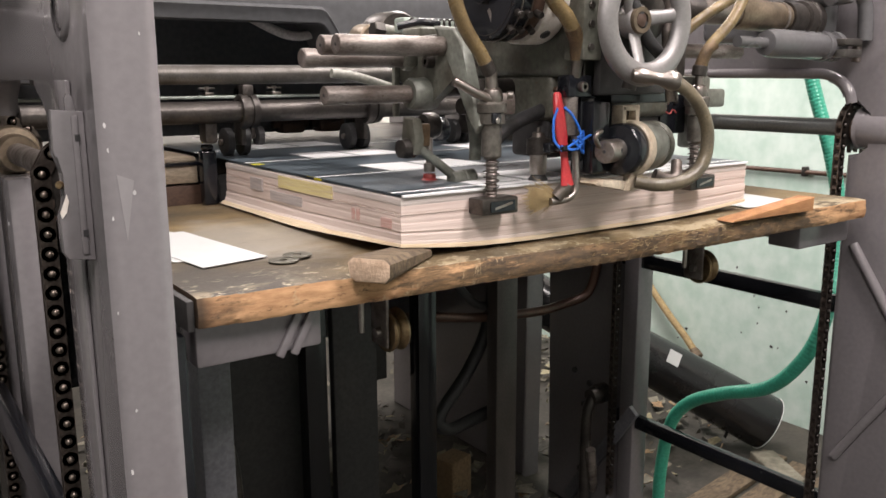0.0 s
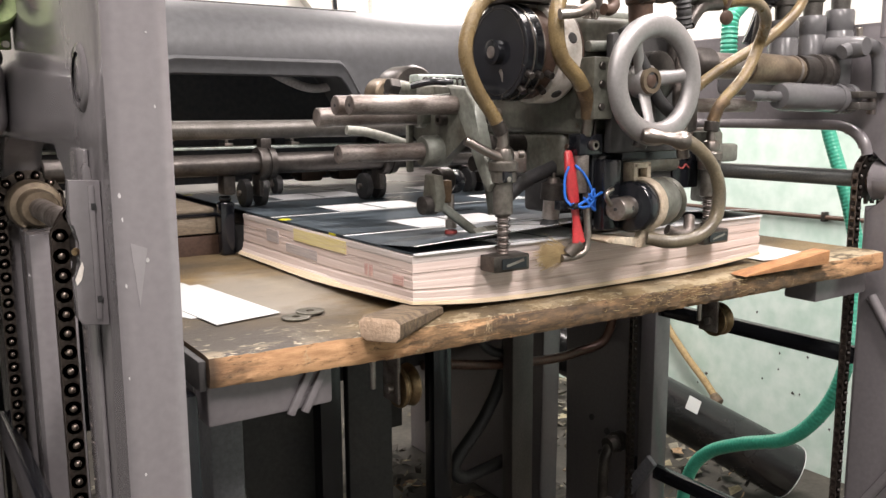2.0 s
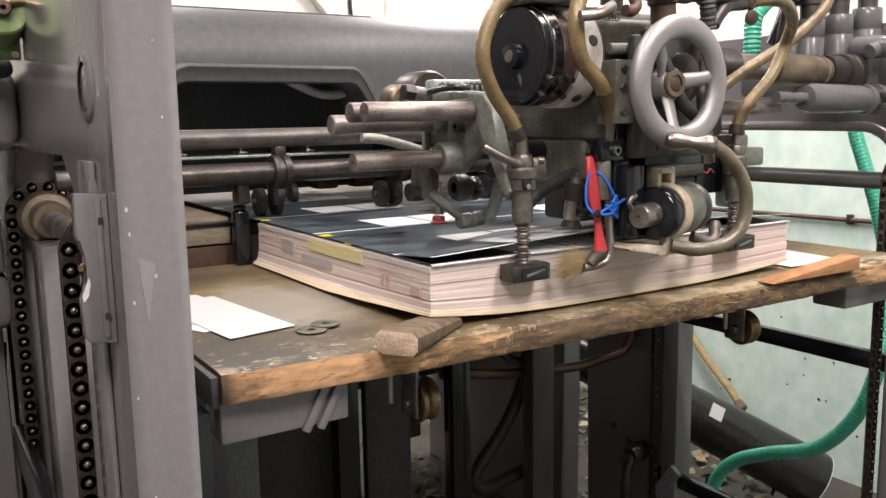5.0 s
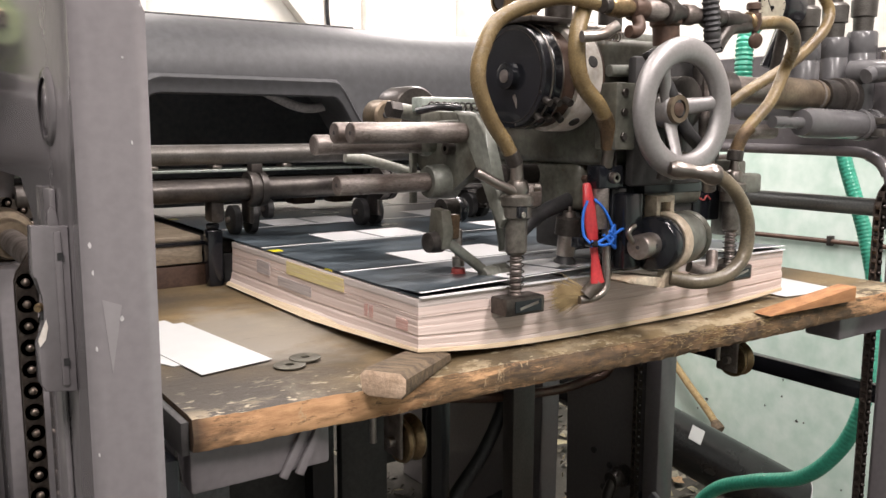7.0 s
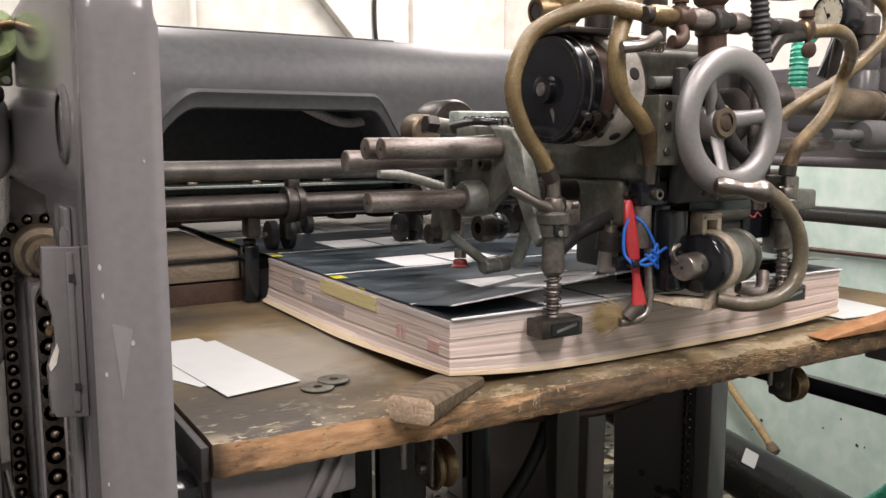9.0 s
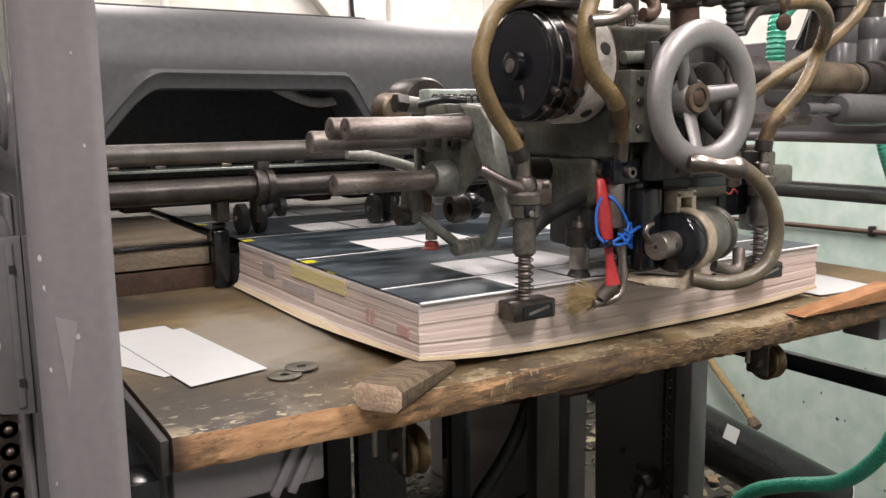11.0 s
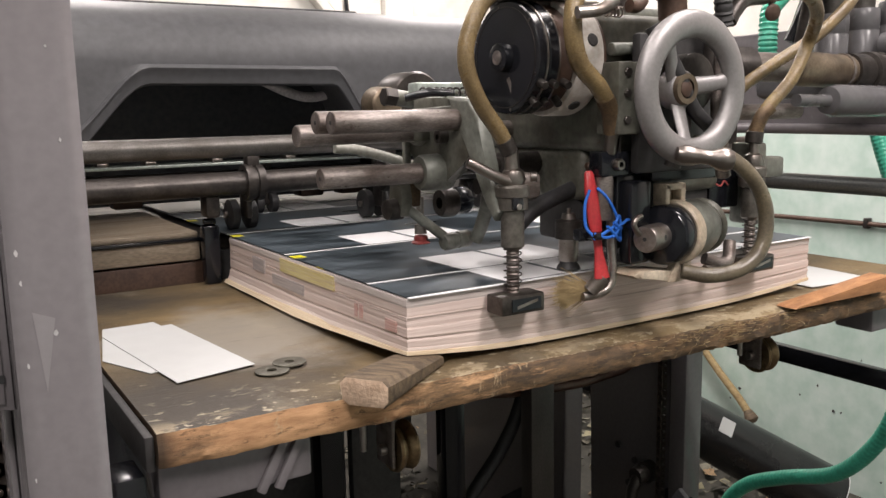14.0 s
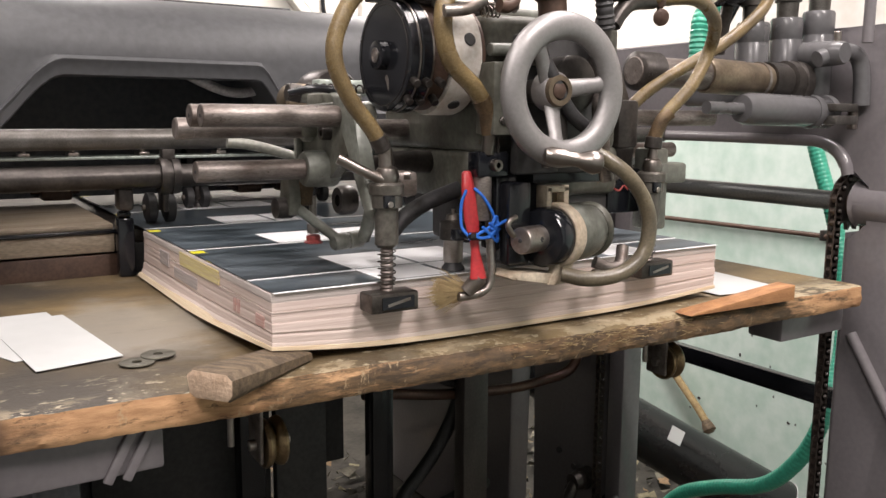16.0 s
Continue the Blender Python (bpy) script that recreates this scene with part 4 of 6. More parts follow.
for v in wb.verts:
    v.co.z *= 1 - 0.5 * max(0.0, v.co.y - 0.04) / 0.13
    v.co.x += 0.002 * noise.noise(v.co * 40)
wb_ob = tagged(part("wood_block", wb, [WOOD_BLOCK, WOOD_END]), "grimy wooden chock under the paper pile", "wood block")
for p in wb_ob.data.polygons:
    if p.normal.y < -0.8:
        p.material_index = 1
wb_ob.matrix_basis = pose(0.570, 0.986, 1.2205, 0, 0, -52)

wd = mesh()
prism(wd, [(0, 0), (0.265, 0.0), (0.265, 0.028), (0.01, 0.004)], "y", 0.0, 0.04, 0.0015)
wd_ob = tagged(part("wood_wedge", wd, WOOD_WEDGE), "fresh orange wooden wedge on the pile board", "wood wedge")
wd_ob.matrix_basis = pose(1.388, 0.992, 1.221, 0, 0, -1.5)


WASHER = material("dusty_washer_steel", (0.115, 0.108, 0.085), (0.07, 0.065, 0.05), 0.5, 0.4, 30, 160)


def card(name, pts, z, label):
    return tagged(part(name, prism(mesh(), pts, "z", z, z + 0.0009), PAPER), label, "card", "loose cards")


card("paper_card", [(0.350, 1.362), (0.392, 1.262), (0.50, 1.29), (0.466, 1.555), (0.385, 1.552)], 1.2245, "blank white paper card lying on the board")
card("paper_card", [(0.410, 1.197), (0.521, 1.218), (0.486, 1.517), (0.375, 1.497)], 1.2256, "blank white paper card lying on the board")
card("paper_card", [(1.555, 1.075), (1.72, 1.055), (1.76, 1.40), (1.56, 1.42)], 1.2242, "white paper sheet beside the pile")
for wx, wy, wz in ((0.530, 1.178, 1.2245), (0.562, 1.196, 1.2263)):
    w = lathe(mesh(), (wx, wy, wz), (wx, wy, wz + 0.0018), [(0, 0.0065), (0, 0.0225), (0.2, 0.023), (0.8, 0.023), (1, 0.0225), (1, 0.0065), (0, 0.0065)], 28)
    tagged(part("steel_washer", w, WASHER), "dark flat steel washer on the board", "washer", "washers")

# ---- paper pile ----
pile = thing("paper_pile", "tall pile of printed sheets with pinkish layered edges", "paper stack")
PX0, PX1, PY0, PY1, PZ0, PZ1 = 0.682, 1.542, 1.078, 1.800, 1.2245, 1.3190


def bow(x, y, f):
    """The lower sheets curl up at their free corners."""
    u = (x - (PX0 + PX1) / 2) / ((PX1 - PX0) / 2)
    corner = max(0.0, abs(u) - 0.25) ** 2 * 0.026 * max(0.0, 1 - (y - PY0) / 0.35)
    edge = 0.004 * max(0.0, -u - 0.7) / 0.3
    return (corner + edge) * (1 - f) ** 1.5


def layer_mesh(f0, f1, inset, seed):
    bm = mesh()
    rng = random.Random(seed)
    nx, ny, nz = 28, 22, max(2, int((f1 - f0) * 40))
    ox, oy = rng.uniform(-0.0007, 0.0007), rng.uniform(-0.0007, 0.0007)
    rings = []
    for k in range(nz + 1):
        f = f0 + (f1 - f0) * k / nz
        e = inset + (0.0006 if k in (0, nz) else 0) + rng.uniform(-0.0005, 0.0005)
        x0, x1, y0, y1 = PX0 + e + ox, PX1 - e + ox, PY0 + e + oy, PY1 - e + oy
        loop = [(x0 + (x1 - x0) * i / nx, y0) for i in range(nx)] + [(x1, y0 + (y1 - y0) * i / ny) for i in range(ny)]
        loop += [(x1 - (x1 - x0) * i / nx, y1) for i in range(nx)] + [(x0, y1 - (y1 - y0) * i / ny) for i in range(ny)]
        flare = 0.014 * (1 - f) ** 6
        loop = [(x - flare * min(1.0, max(0.0, (y - PY0) / 0.22)) ** 0.7 if x < PX0 + 0.004 else x, y) for x, y in loop]
        rings.append([bm.verts.new((x, y, PZ0 + (PZ1 - PZ0) * f + bow(x, y, f) + (0.0004 * noise.noise((x * 8, y * 8, seed)) if 0 < f < 1 else 0))) for x, y in loop])
    n = len(rings[0])
    for a, b in zip(rings, rings[1:]):
        for i in range(n):
            bm.faces.new((a[i], a[(i + 1) % n], b[(i + 1) % n], b[i]))
    bm.faces.new(rings[-1])
    bm.faces.new(rings[0][::-1])
    return bm


for k, (f0, f1, inset, m) in enumerate(((0.0, 0.075, -0.0015, PAPER_BASE), (0.077, 0.15, 0.0007, PAPER_PALE), (0.152, 0.31, 0.0, PAPER_SIDE), (0.312, 0.33, 0.0008, PAPER_PALE), (0.332, 0.52, 0.0003, PAPER_SIDE), (0.523, 0.69, 0.0006, PAPER_SIDE), (0.692, 0.71, -0.0004, PAPER_PALE), (0.712, 0.86, 0.0004, PAPER_SIDE), (0.862, 1.0, 0.0, PAPER_GREY))):
    part("paper_layer", layer_mesh(f0, f1, inset, k + 3), m, pile)


def edge_mark(y0, y1, f0, f1, m):
    """A stripe of print that bleeds to the sheets' edges."""
    bm = mesh()
    pts = []
    for k in range(9):
        y = y0 + (y1 - y0) * k / 8
        pts.append([bm.verts.new((PX0 - 0.0022 + d, y, PZ0 + (PZ1 - PZ0) * f + bow(PX0, y, f))) for f in (f0, f1) for d in (0.0, 0.003)])
    for a, b in zip(pts, pts[1:]):
        for i, j in ((0, 1), (1, 3), (3, 2), (2, 0)):
            bm.faces.new((a[i], a[j], b[j], b[i]))
    bm.faces.new([pts[0][i] for i in (0, 1, 3, 2)])
    bm.faces.new([pts[-1][i] for i in (0, 2, 3, 1)])
    part("printed_edge_mark", bm, m, pile)


edge_mark(1.30, 1.52, 0.71, 0.96, MARK_YELLOW)
edge_mark(1.42, 1.56, 0.40, 0.60, MARK_GREY)
edge_mark(1.60, 1.66, 0.52, 0.80, MARK_GREY)
edge_mark(1.105, 1.135, 0.38, 0.58, MARK_RED)
edge_mark(1.205, 1.214, 0.40, 0.64, MARK_RED)
edge_mark(1.222, 1.230, 0.40, 0.64, MARK_RED)

# ---- printed sheets that travel off the pile ----
STARTS = [-11.5, -7.8, -4.05, -0.3, 3.45, 7.7, 10.25, 12.8, 15.35, 17.9, 20.45]
LIFTS = [-10.2, -6.4, -2.7, 1.1, 4.85, 8.9, 11.5, 14.05, 16.6, 19.2]
TRAVEL = (0.0, 0.115, 0.24, 0.43, 0.57, 0.745, 0.885, 1.06, 1.20)
FOLD, HINGE, INNER0, INNER1, WIDE, DEEP = 0.12, 0.25, 0.31, 0.60, 0.856, 0.715


def glide(t, keys):
    """Eased value between (time, value) keys."""
    if t <= keys[0][0]:
        return keys[0][1]
    for (a, u), (b, v) in zip(keys, keys[1:]):
        if t <= b:
            s = (t - a) / (b - a)
            return u + (v - u) * s * s * (3 - 2 * s)
    return keys[-1][1]


def sheet_piece(name, outline, origin, parent):
    """A thin piece of a sheet; its print follows the whole sheet's measure."""
    bm = mesh()
    lay = bm.loops.layers.uv.new("sheet")
    lo = [bm.verts.new((x - origin[0], y - origin[1], 0.0)) for x, y in outline]
    hi = [bm.verts.new((x - origin[0], y - origin[1], 0.0004)) for x, y in outline]
    k = len(lo)
    bm.faces.new(hi)
    bm.faces.new(lo[::-1])
    for i in range(k):
        bm.faces.new((lo[i], lo[(i + 1) % k], hi[(i + 1) % k], hi[i]))
    for f in bm.faces:
        for lp in f.loops:
            lp[lay].uv = (lp.vert.co.x + origin[0], lp.vert.co.y + origin[1])
    return part(name, bm, PRINT, parent)


def printed_sheet(index):
    """One sheet with a tail that folds up in three flaps where the suckers lift it."""
    s = thing("printed_sheet", "dark blue-grey printed sheet with white panels sliding off the pile", "printed sheet", "sheets in the feed stream")
    base = sheet_piece("sheet_body", [(0, FOLD), (INNER0, HINGE), (INNER1, HINGE), (WIDE, FOLD), (WIDE, DEEP), (0, DEEP)], (0, 0), s)
    mid = sheet_piece("tail_flap", [(INNER0, 0), (INNER1, 0), (INNER1, HINGE), (INNER0, HINGE)], (INNER0, HINGE), s)
    left = sheet_piece("tail_flap", [(0, 0), (INNER0, 0), (INNER0, HINGE), (0, FOLD)], (INNER0, HINGE), s)
    right = sheet_piece("tail_flap", [(INNER1, 0), (WIDE, 0), (WIDE, FOLD), (INNER1, HINGE)], (INNER1, HINGE), s)
    return s, mid, left, right


SHEETS = [printed_sheet(i) for i in range(len(STARTS) - 1)]


# ---- suction head ----
head = thing("suction_head", "oily green-grey cast suction head with hoses and an aluminium handwheel", "suction head")
body = part("head_body", box(mesh(), 0.988, 1.24, 1.030, 1.34, 1.50, 1.694, 0.014, 3), CAST_DARK, head, "stained green-grey cast body")
part("body_foot", box(mesh(), 0.992, 1.30, 1.085, 1.34, 1.425, 1.505, 0.014, 3), CAST_DARK, body)
part("side_pipe", rod(mesh(), (0.985, 1.020, 1.643), (1.10, 1.020, 1.648), 0.009, 18), CAST, body)
part("lower_cheek", box(mesh(), 1.00, 1.10, 1.20, 1.36, 1.428, 1.56, 0.02, 3), CAST_DARK, body)
part("top_cover", box(mesh(), 1.02, 1.20, 1.10, 1.34, 1.69, 1.715, 0.010, 3), CAST, body)
# black box added to darken the depth behind the handwheel
part("gear_dark_block", box(mesh(), 1.015, 1.18, 0.994, 1.012, 1.47, 1.665, 0.006), BLACK_MATT, body)
part("gear_disc", lathe(mesh(), (1.085, 0.954, 1.596), (1.085, 0.985, 1.596), [(0, 0), (0, 0.035), (0.1, 0.040), (1, 0.040), (1, 0)], 28), STEEL_DARK, body)
part("cam_lever", tube(mesh(), [(1.022, 0.963, 1.650), (1.040, 0.954, 1.596), (1.058, 0.954, 1.534), (1.049, 0.963, 1.480)], 0.012, 12), STEEL_DARK, body)
part("cam_lever", tube(mesh(), [(1.148, 0.963, 1.641), (1.130, 0.954, 1.570), (1.139, 0.954, 1.507), (1.157, 0.963, 1.462)], 0.011, 12), STEEL_BROWN, body)
part("inner_hose", tube(mesh(), [(0.995, 0.954, 1.668), (1.022, 0.936, 1.614), (1.058, 0.936, 1.561), (1.103, 0.945, 1.534)], 0.010, 12), RUBBER, body)
part("oil_nut", rod(mesh(), (1.040, 0.972, 1.632), (1.040, 0.989, 1.632), 0.012, 6), STEEL_BROWN, body)
part("dark_bracket", box(mesh(), 1.05, 1.20, 1.0, 1.09, 1.455, 1.505, 0.006), BLACK, body)
part("side_lug", box(mesh(), 1.29, 1.335, 1.08, 1.13, 1.50, 1.58, 0.006), STEEL_DARK, body)
part("side_cheek", prism(mesh(), [(1.30, 1.44), (1.37, 1.42), (1.385, 1.53), (1.34, 1.64), (1.28, 1.68)], "y", 1.13, 1.20, 0.008), STEEL_DARK, body)
bp = part("bolt_plate", box(mesh(), 0.972, 1.014, 0.990, 1.034, 1.526, 1.625, 0.003), CAST_DARK, body)
for bz in (1.546, 1.582, 1.611):
    part("plate_bolt", rod(mesh(), (0.988, 0.986, bz), (0.988, 0.992, bz), 0.0065, 6), STEEL_DARK, bp)
for bx, bz in ((1.004, 1.478), (1.030, 1.448)):
    part("body_bolt", rod(mesh(), (bx, 1.078, bz), (bx, 1.088, bz), 0.0065, 6), BROWN, body)
part("cross_pin", lathe(mesh(), (0.836, 1.197, 1.480), (1.04, 1.197, 1.480), [(0, 0), (0, 0.012), (0.4, 0.012), (0.42, 0.018), (1, 0.018), (1, 0)], 22), STEEL_DARK, head)

# valve drum: black discs, white ring, brown ring
dx, dy, dz, R = 0.848, 1.10, 1.634, 0.0765
drum = part("valve_drum", lathe(mesh(), (dx + 0.014, dy, dz), (dx + 0.028, dy, dz), [(0, 0), (0, R * 0.98), (0.10, R), (0.95, R), (1, R * 0.97), (1, 0)], 56), BLACK, head, "glossy black valve drum")
part("drum_disc", lathe(mesh(), (dx + 0.032, dy, dz), (dx + 0.048, dy, dz), [(0, 0), (0, R), (0.1, R * 1.02), (0.9, R * 1.02), (1, R), (1, 0)], 56), BLACK, drum)
part("drum_gap", rod(mesh(), (dx + 0.02, dy, dz), (dx + 0.09, dy, dz), R * 0.93, 48), BROWN, drum)
part("drum_disc", lathe(mesh(), (dx + 0.050, dy, dz), (dx + 0.078, dy, dz), [(0, 0), (0, R * 0.95), (0.1, R * 0.97), (0.9, R * 0.97), (1, R * 0.95), (1, 0)], 56), BROWN, drum, "rust-brown drum section")
part("white_ring", lathe(mesh(), (dx + 0.079, dy, dz), (dx + 0.125, dy, dz), [(0, 0), (0, R * 1.04), (0.08, R * 1.06), (0.92, R * 1.06), (1, R * 1.04), (1, 0)], 56), WHITE_RING, drum, "chipped white painted ring")
part("rear_ring", lathe(mesh(), (dx + 0.1235, dy, dz), (dx + 0.134, dy, dz), [(0, 0), (0, R * 0.98), (1, R * 0.98), (1, 0)], 56), BROWN, drum)
part("drum_hub", lathe(mesh(), (dx + 0.001, dy, dz), (dx + 0.018, dy, dz), [(0, 0.010), (0, 0.0175), (0.05, 0.0195), (0.9, 0.020), (1, 0.021), (1, 0.01)], 32), BLACK, drum)
for rim_x in (0.0275, 0.0475):
    part("disc_rim", lathe(mesh(), (dx + rim_x, dy, dz), (dx + rim_x + 0.0022, dy, dz), [(0, R * 0.98), (0, R * 1.022), (1, R * 1.022), (1, R * 0.98), (0, R * 0.98)], 64), STEEL, drum, "bright steel disc rim")
part("face_groove", lathe(mesh(), (dx + 0.0134, dy, dz), (dx + 0.0146, dy, dz), [(0, R * 0.885), (0, R * 0.90), (1, R * 0.90), (1, R * 0.885)], 64), STEEL_DARK, drum)
part("grease_streak", prism(mesh(), [(dy - 0.004, dz - 0.030), (dy - 0.010, dz - 0.026), (dy - 0.015, dz - 0.034), (dy - 0.014, dz - 0.048), (dy - 0.009, dz - 0.038)], "x", dx + 0.0134, dx + 0.015), STEEL_BROWN, drum)
part("hub_pin", lathe(mesh(), (dx - 0.0005, dy, dz), (dx + 0.009, dy, dz), [(0, 0), (0, 0.0045), (0.08, 0.0045), (0.08, 0.0075), (0, 0.0075), (0, 0.0098), (1, 0.0098), (1, 0)], 24), STEEL, drum, "bright steel bearing face")
for a in range(20, 380, 60):
    ca, sa = math.cos(radians(a)), math.sin(radians(a))
    part("drum_bolt", rod(mesh(), (dx + 0.013, dy + 0.072 * ca, dz + 0.072 * sa), (dx + 0.016, dy + 0.072 * ca, dz + 0.072 * sa), 0.0022, 8), STEEL_DARK, drum)
for a in (-152, -131):
    ca, sa = math.cos(radians(a)), math.sin(radians(a))
    for off in (0.022, 0.040, 0.062):
        part("clamp_screw", rod(mesh(), (dx + off, dy + R * 0.95 * ca, dz + R * 0.95 * sa), (dx + off, dy + (R + 0.014) * ca, dz + (R + 0.010) * sa), 0.0058, 10), STEEL_DARK, drum)
for a, o in ((-125, 0.10), (165, 0.105), (-160, 0.098)):
    ca, sa = math.cos(radians(a)), math.sin(radians(a))
    part("ring_port", rod(mesh(), (dx + o, dy + R * 1.0 * ca, dz + R * 1.0 * sa), (dx + o, dy + (R * 1.06 + 0.002) * ca, dz + (R * 1.06 + 0.002) * sa), 0.009, 16), BLACK_MATT, drum)
part("drum_roof", box(mesh(), dx + 0.01, dx + 0.10, dy - 0.05, dy + 0.05, dz + R, dz + R + 0.008, 0.002), STEEL_DARK, drum)

# handwheel
wx, wy, wz, WR = 1.034, 0.918, 1.586, 0.0835
hy = wy + 0.024


def wheel_mesh():
    bm = mesh()
    n, k = 72, 14
    rings = []
    for i in range(n):
        a = 2 * math.pi * i / n
        rings.append([bm.verts.new((wx + (WR + 0.0185 * math.cos(b)) * math.cos(a), wy + 0.0125 * math.sin(b), wz + (WR + 0.0185 * math.cos(b)) * math.sin(a))) for b in (2 * math.pi * j / k for j in range(k))])
    for p, q in zip(rings, rings[1:] + rings[:1]):
        for j in range(k):
            bm.faces.new((p[j], p[(j + 1) % k], q[(j + 1) % k], q[j]))
    return bm


wheel = part("handwheel", wheel_mesh(), ALU, head, "smooth grey cast aluminium handwheel")
for a in (8, 128, 262):
    ca, sa = math.cos(radians(a)), math.sin(radians(a))
    sp = mesh()
    rings = []
    for d, w, back in ((0.014, 0.0150, 1.0), (0.028, 0.0125, 0.9), (0.058, 0.0105, 0.3), (0.068, 0.0125, 0.12), (0.076, 0.0185, 0.0)):
        rings.append([sp.verts.new((wx + d * ca - w * sa * math.cos(b), wy - 0.001 + 0.022 * back + 0.0065 * math.sin(b), wz + d * sa + w * ca * math.cos(b))) for b in (2 * math.pi * j / 14 for j in range(14))])
    for p, r in zip(rings, rings[1:]):
        for j in range(14):
            sp.faces.new((p[j], p[(j + 1) % 14], r[(j + 1) % 14], r[j]))
    part("spoke", sp, ALU, wheel)
part("wheel_hub", lathe(mesh(), (wx, hy - 0.012, wz), (wx, hy + 0.012, wz), [(0, 0), (0, 0.010), (0.02, 0.0225), (0.15, 0.025), (1, 0.027), (1, 0)], 32), ALU, wheel)
part("hub_ring", lathe(mesh(), (wx, hy - 0.0175, wz), (wx, hy - 0.012, wz), [(0, 0.013), (0, 0.020), (1, 0.022), (1, 0.013)], 32), FLANGE, wheel)
part("hub_cap", lathe(mesh(), (wx, hy - 0.019, wz), (wx, hy - 0.010, wz), [(0, 0), (0, 0.005), (0.3, 0.011), (1, 0.013), (1, 0)], 24), BROWN, wheel)
part("wheel_shaft", rod(mesh(), (wx, hy + 0.012, wz), (wx, 1.02, wz), 0.016), STEEL_DARK, head)
part("crank_handle", lathe(mesh(), (0.992, 0.905, 1.503), (1.064, 0.868, 1.491), [(0, 0), (0.02, 0.009), (0.12, 0.0125), (0.30, 0.0115), (0.45, 0.0095), (0.58, 0.0095), (0.72, 0.0145), (0.84, 0.0160), (0.94, 0.0125), (1, 0)], 24), CHROME, wheel, "polished crank handle")

# guide bars to both sides and their castings
for x0, x1, y, z, r, m in ((0.6215, 0.862, 1.160, 1.5505, 0.0155, STEEL_BROWN), (0.6195, 0.862, 1.205, 1.5505, 0.0155, STEEL_BROWN), (0.628, 0.99, 1.262, 1.532, 0.0145, STEEL_BROWN), (0.628, 0.83, 1.216, 1.473, 0.0150, STEEL_BROWN), (1.30, 1.612, 1.165, 1.551, 0.0145, STEEL_BROWN), (1.30, 1.56, 1.215, 1.490, 0.0145, STEEL_BROWN)):
    b = part("guide_bar", rod(mesh(), (x0, y, z), (x1, y, z), r, 28, 0.0012), m, head, "oily round steel guide bar")
    part("end_centre", rod(mesh(), (x0 - 0.0006 if x0 < 1 else x1 + 0.0006, y, z), (x0 + 0.002 if x0 < 1 else x1 - 0.002, y, z), 0.003, 10), BLACK_MATT, b)
part("bar_sleeve", rod(mesh(), (0.614, 1.262, 1.532), (0.640, 1.262, 1.532), 0.0156, 20), STEEL_BROWN, head)
WEB_OUTLINE = [(1.190, 1.585), (1.130, 1.579), (1.108, 1.556), (1.096, 1.520), (1.078, 1.468), (1.060, 1.425), (1.072, 1.412), (1.092, 1.436), (1.108, 1.470), (1.124, 1.508), (1.148, 1.545)]
PANEL_OUTLINE = [(1.140, 1.572), (1.118, 1.500), (1.150, 1.490), (1.188, 1.462), (1.216, 1.445), (1.250, 1.458), (1.300, 1.500), (1.312, 1.535), (1.290, 1.568)]
side = part("bar_casting", prism(mesh(), PANEL_OUTLINE, "x", 0.820, 0.838, 0.005, 3), CAST_DARK, head, "oil-darkened grey-green bar casting")
part("cast_web", prism(mesh(), WEB_OUTLINE, "x", 0.818, 0.838, 0.006, 3), CAST, side, "pale grey-green web")
for sx, cy, cz in ((0.832, 1.160, 1.5505), (0.832, 1.205, 1.5505), (0.806, 1.262, 1.532)):
    part("bar_socket", lathe(mesh(), (sx, cy, cz), (sx + 0.040, cy, cz), [(0, 0.014), (0, 0.018), (0.1, 0.020), (0.9, 0.022), (1, 0.02), (1, 0.0)], 24), CAST_PALE, side)
part("bar_boss", lathe(mesh(), (0.788, 1.216, 1.473), (0.838, 1.216, 1.473), [(0, 0.015), (0, 0.024), (0.1, 0.027), (0.9, 0.028), (1, 0.027), (1, 0.01)], 28), CAST, side)
part("socket_screw", lathe(mesh(), (0.806, 1.192, 1.526), (0.822, 1.192, 1.526), [(0, 0.0045), (0, 0.0095), (0.2, 0.0105), (1, 0.0105), (1, 0), (0.6, 0), (0.6, 0.0045), (0, 0.0045)], 18), STEEL_DARK, side)
part("hanger_strap", box(mesh(), 0.808, 0.820, 1.292, 1.302, 1.432, 1.548, 0.003), CAST_PALE, side)
part("bar_block", box(mesh(), 0.800, 0.825, 1.235, 1.292, 1.518, 1.556, 0.008, 3), CAST_DARK, side)
part("linkage_plate", box(mesh(), 0.83, 0.90, 1.24, 1.30, 1.565, 1.585, 0.004), CAST_PALE, side)
for pts, r, m in (
    ([(0.875, 1.45, 1.590), (0.925, 1.45, 1.582), (0.985, 1.44, 1.566)], 0.0145, CAST_PALE),
    ([(0.77, 1.22, 1.583), (0.80, 1.20, 1.59), (0.835, 1.19, 1.588)], 0.006, BLACK),
    ([(0.722, 1.365, 1.5085), (0.765, 1.36, 1.503), (0.836, 1.35, 1.482), (0.907, 1.35, 1.455)], 0.0085, CAST_PALE),
):
    part("linkage", tube(mesh(), pts, r), m, head)
part("spring", tube(mesh(), [(0.80 + 0.002 * i, 1.225 + 0.006 * math.cos(i * 1.05), 1.592 + 0.006 * math.sin(i * 1.05)) for i in range(70)], 0.0016, 5, 2), STEEL_DARK, head, "small coil spring")
part("slide_rail", box(mesh(), 0.895, 1.20, 1.395, 1.43, 1.586, 1.613, 0.004), RAIL_PALE, head)
part("rail_lip", box(mesh(), 0.895, 1.20, 1.392, 1.396, 1.592, 1.598, 0.001), CAST_PALE, head)
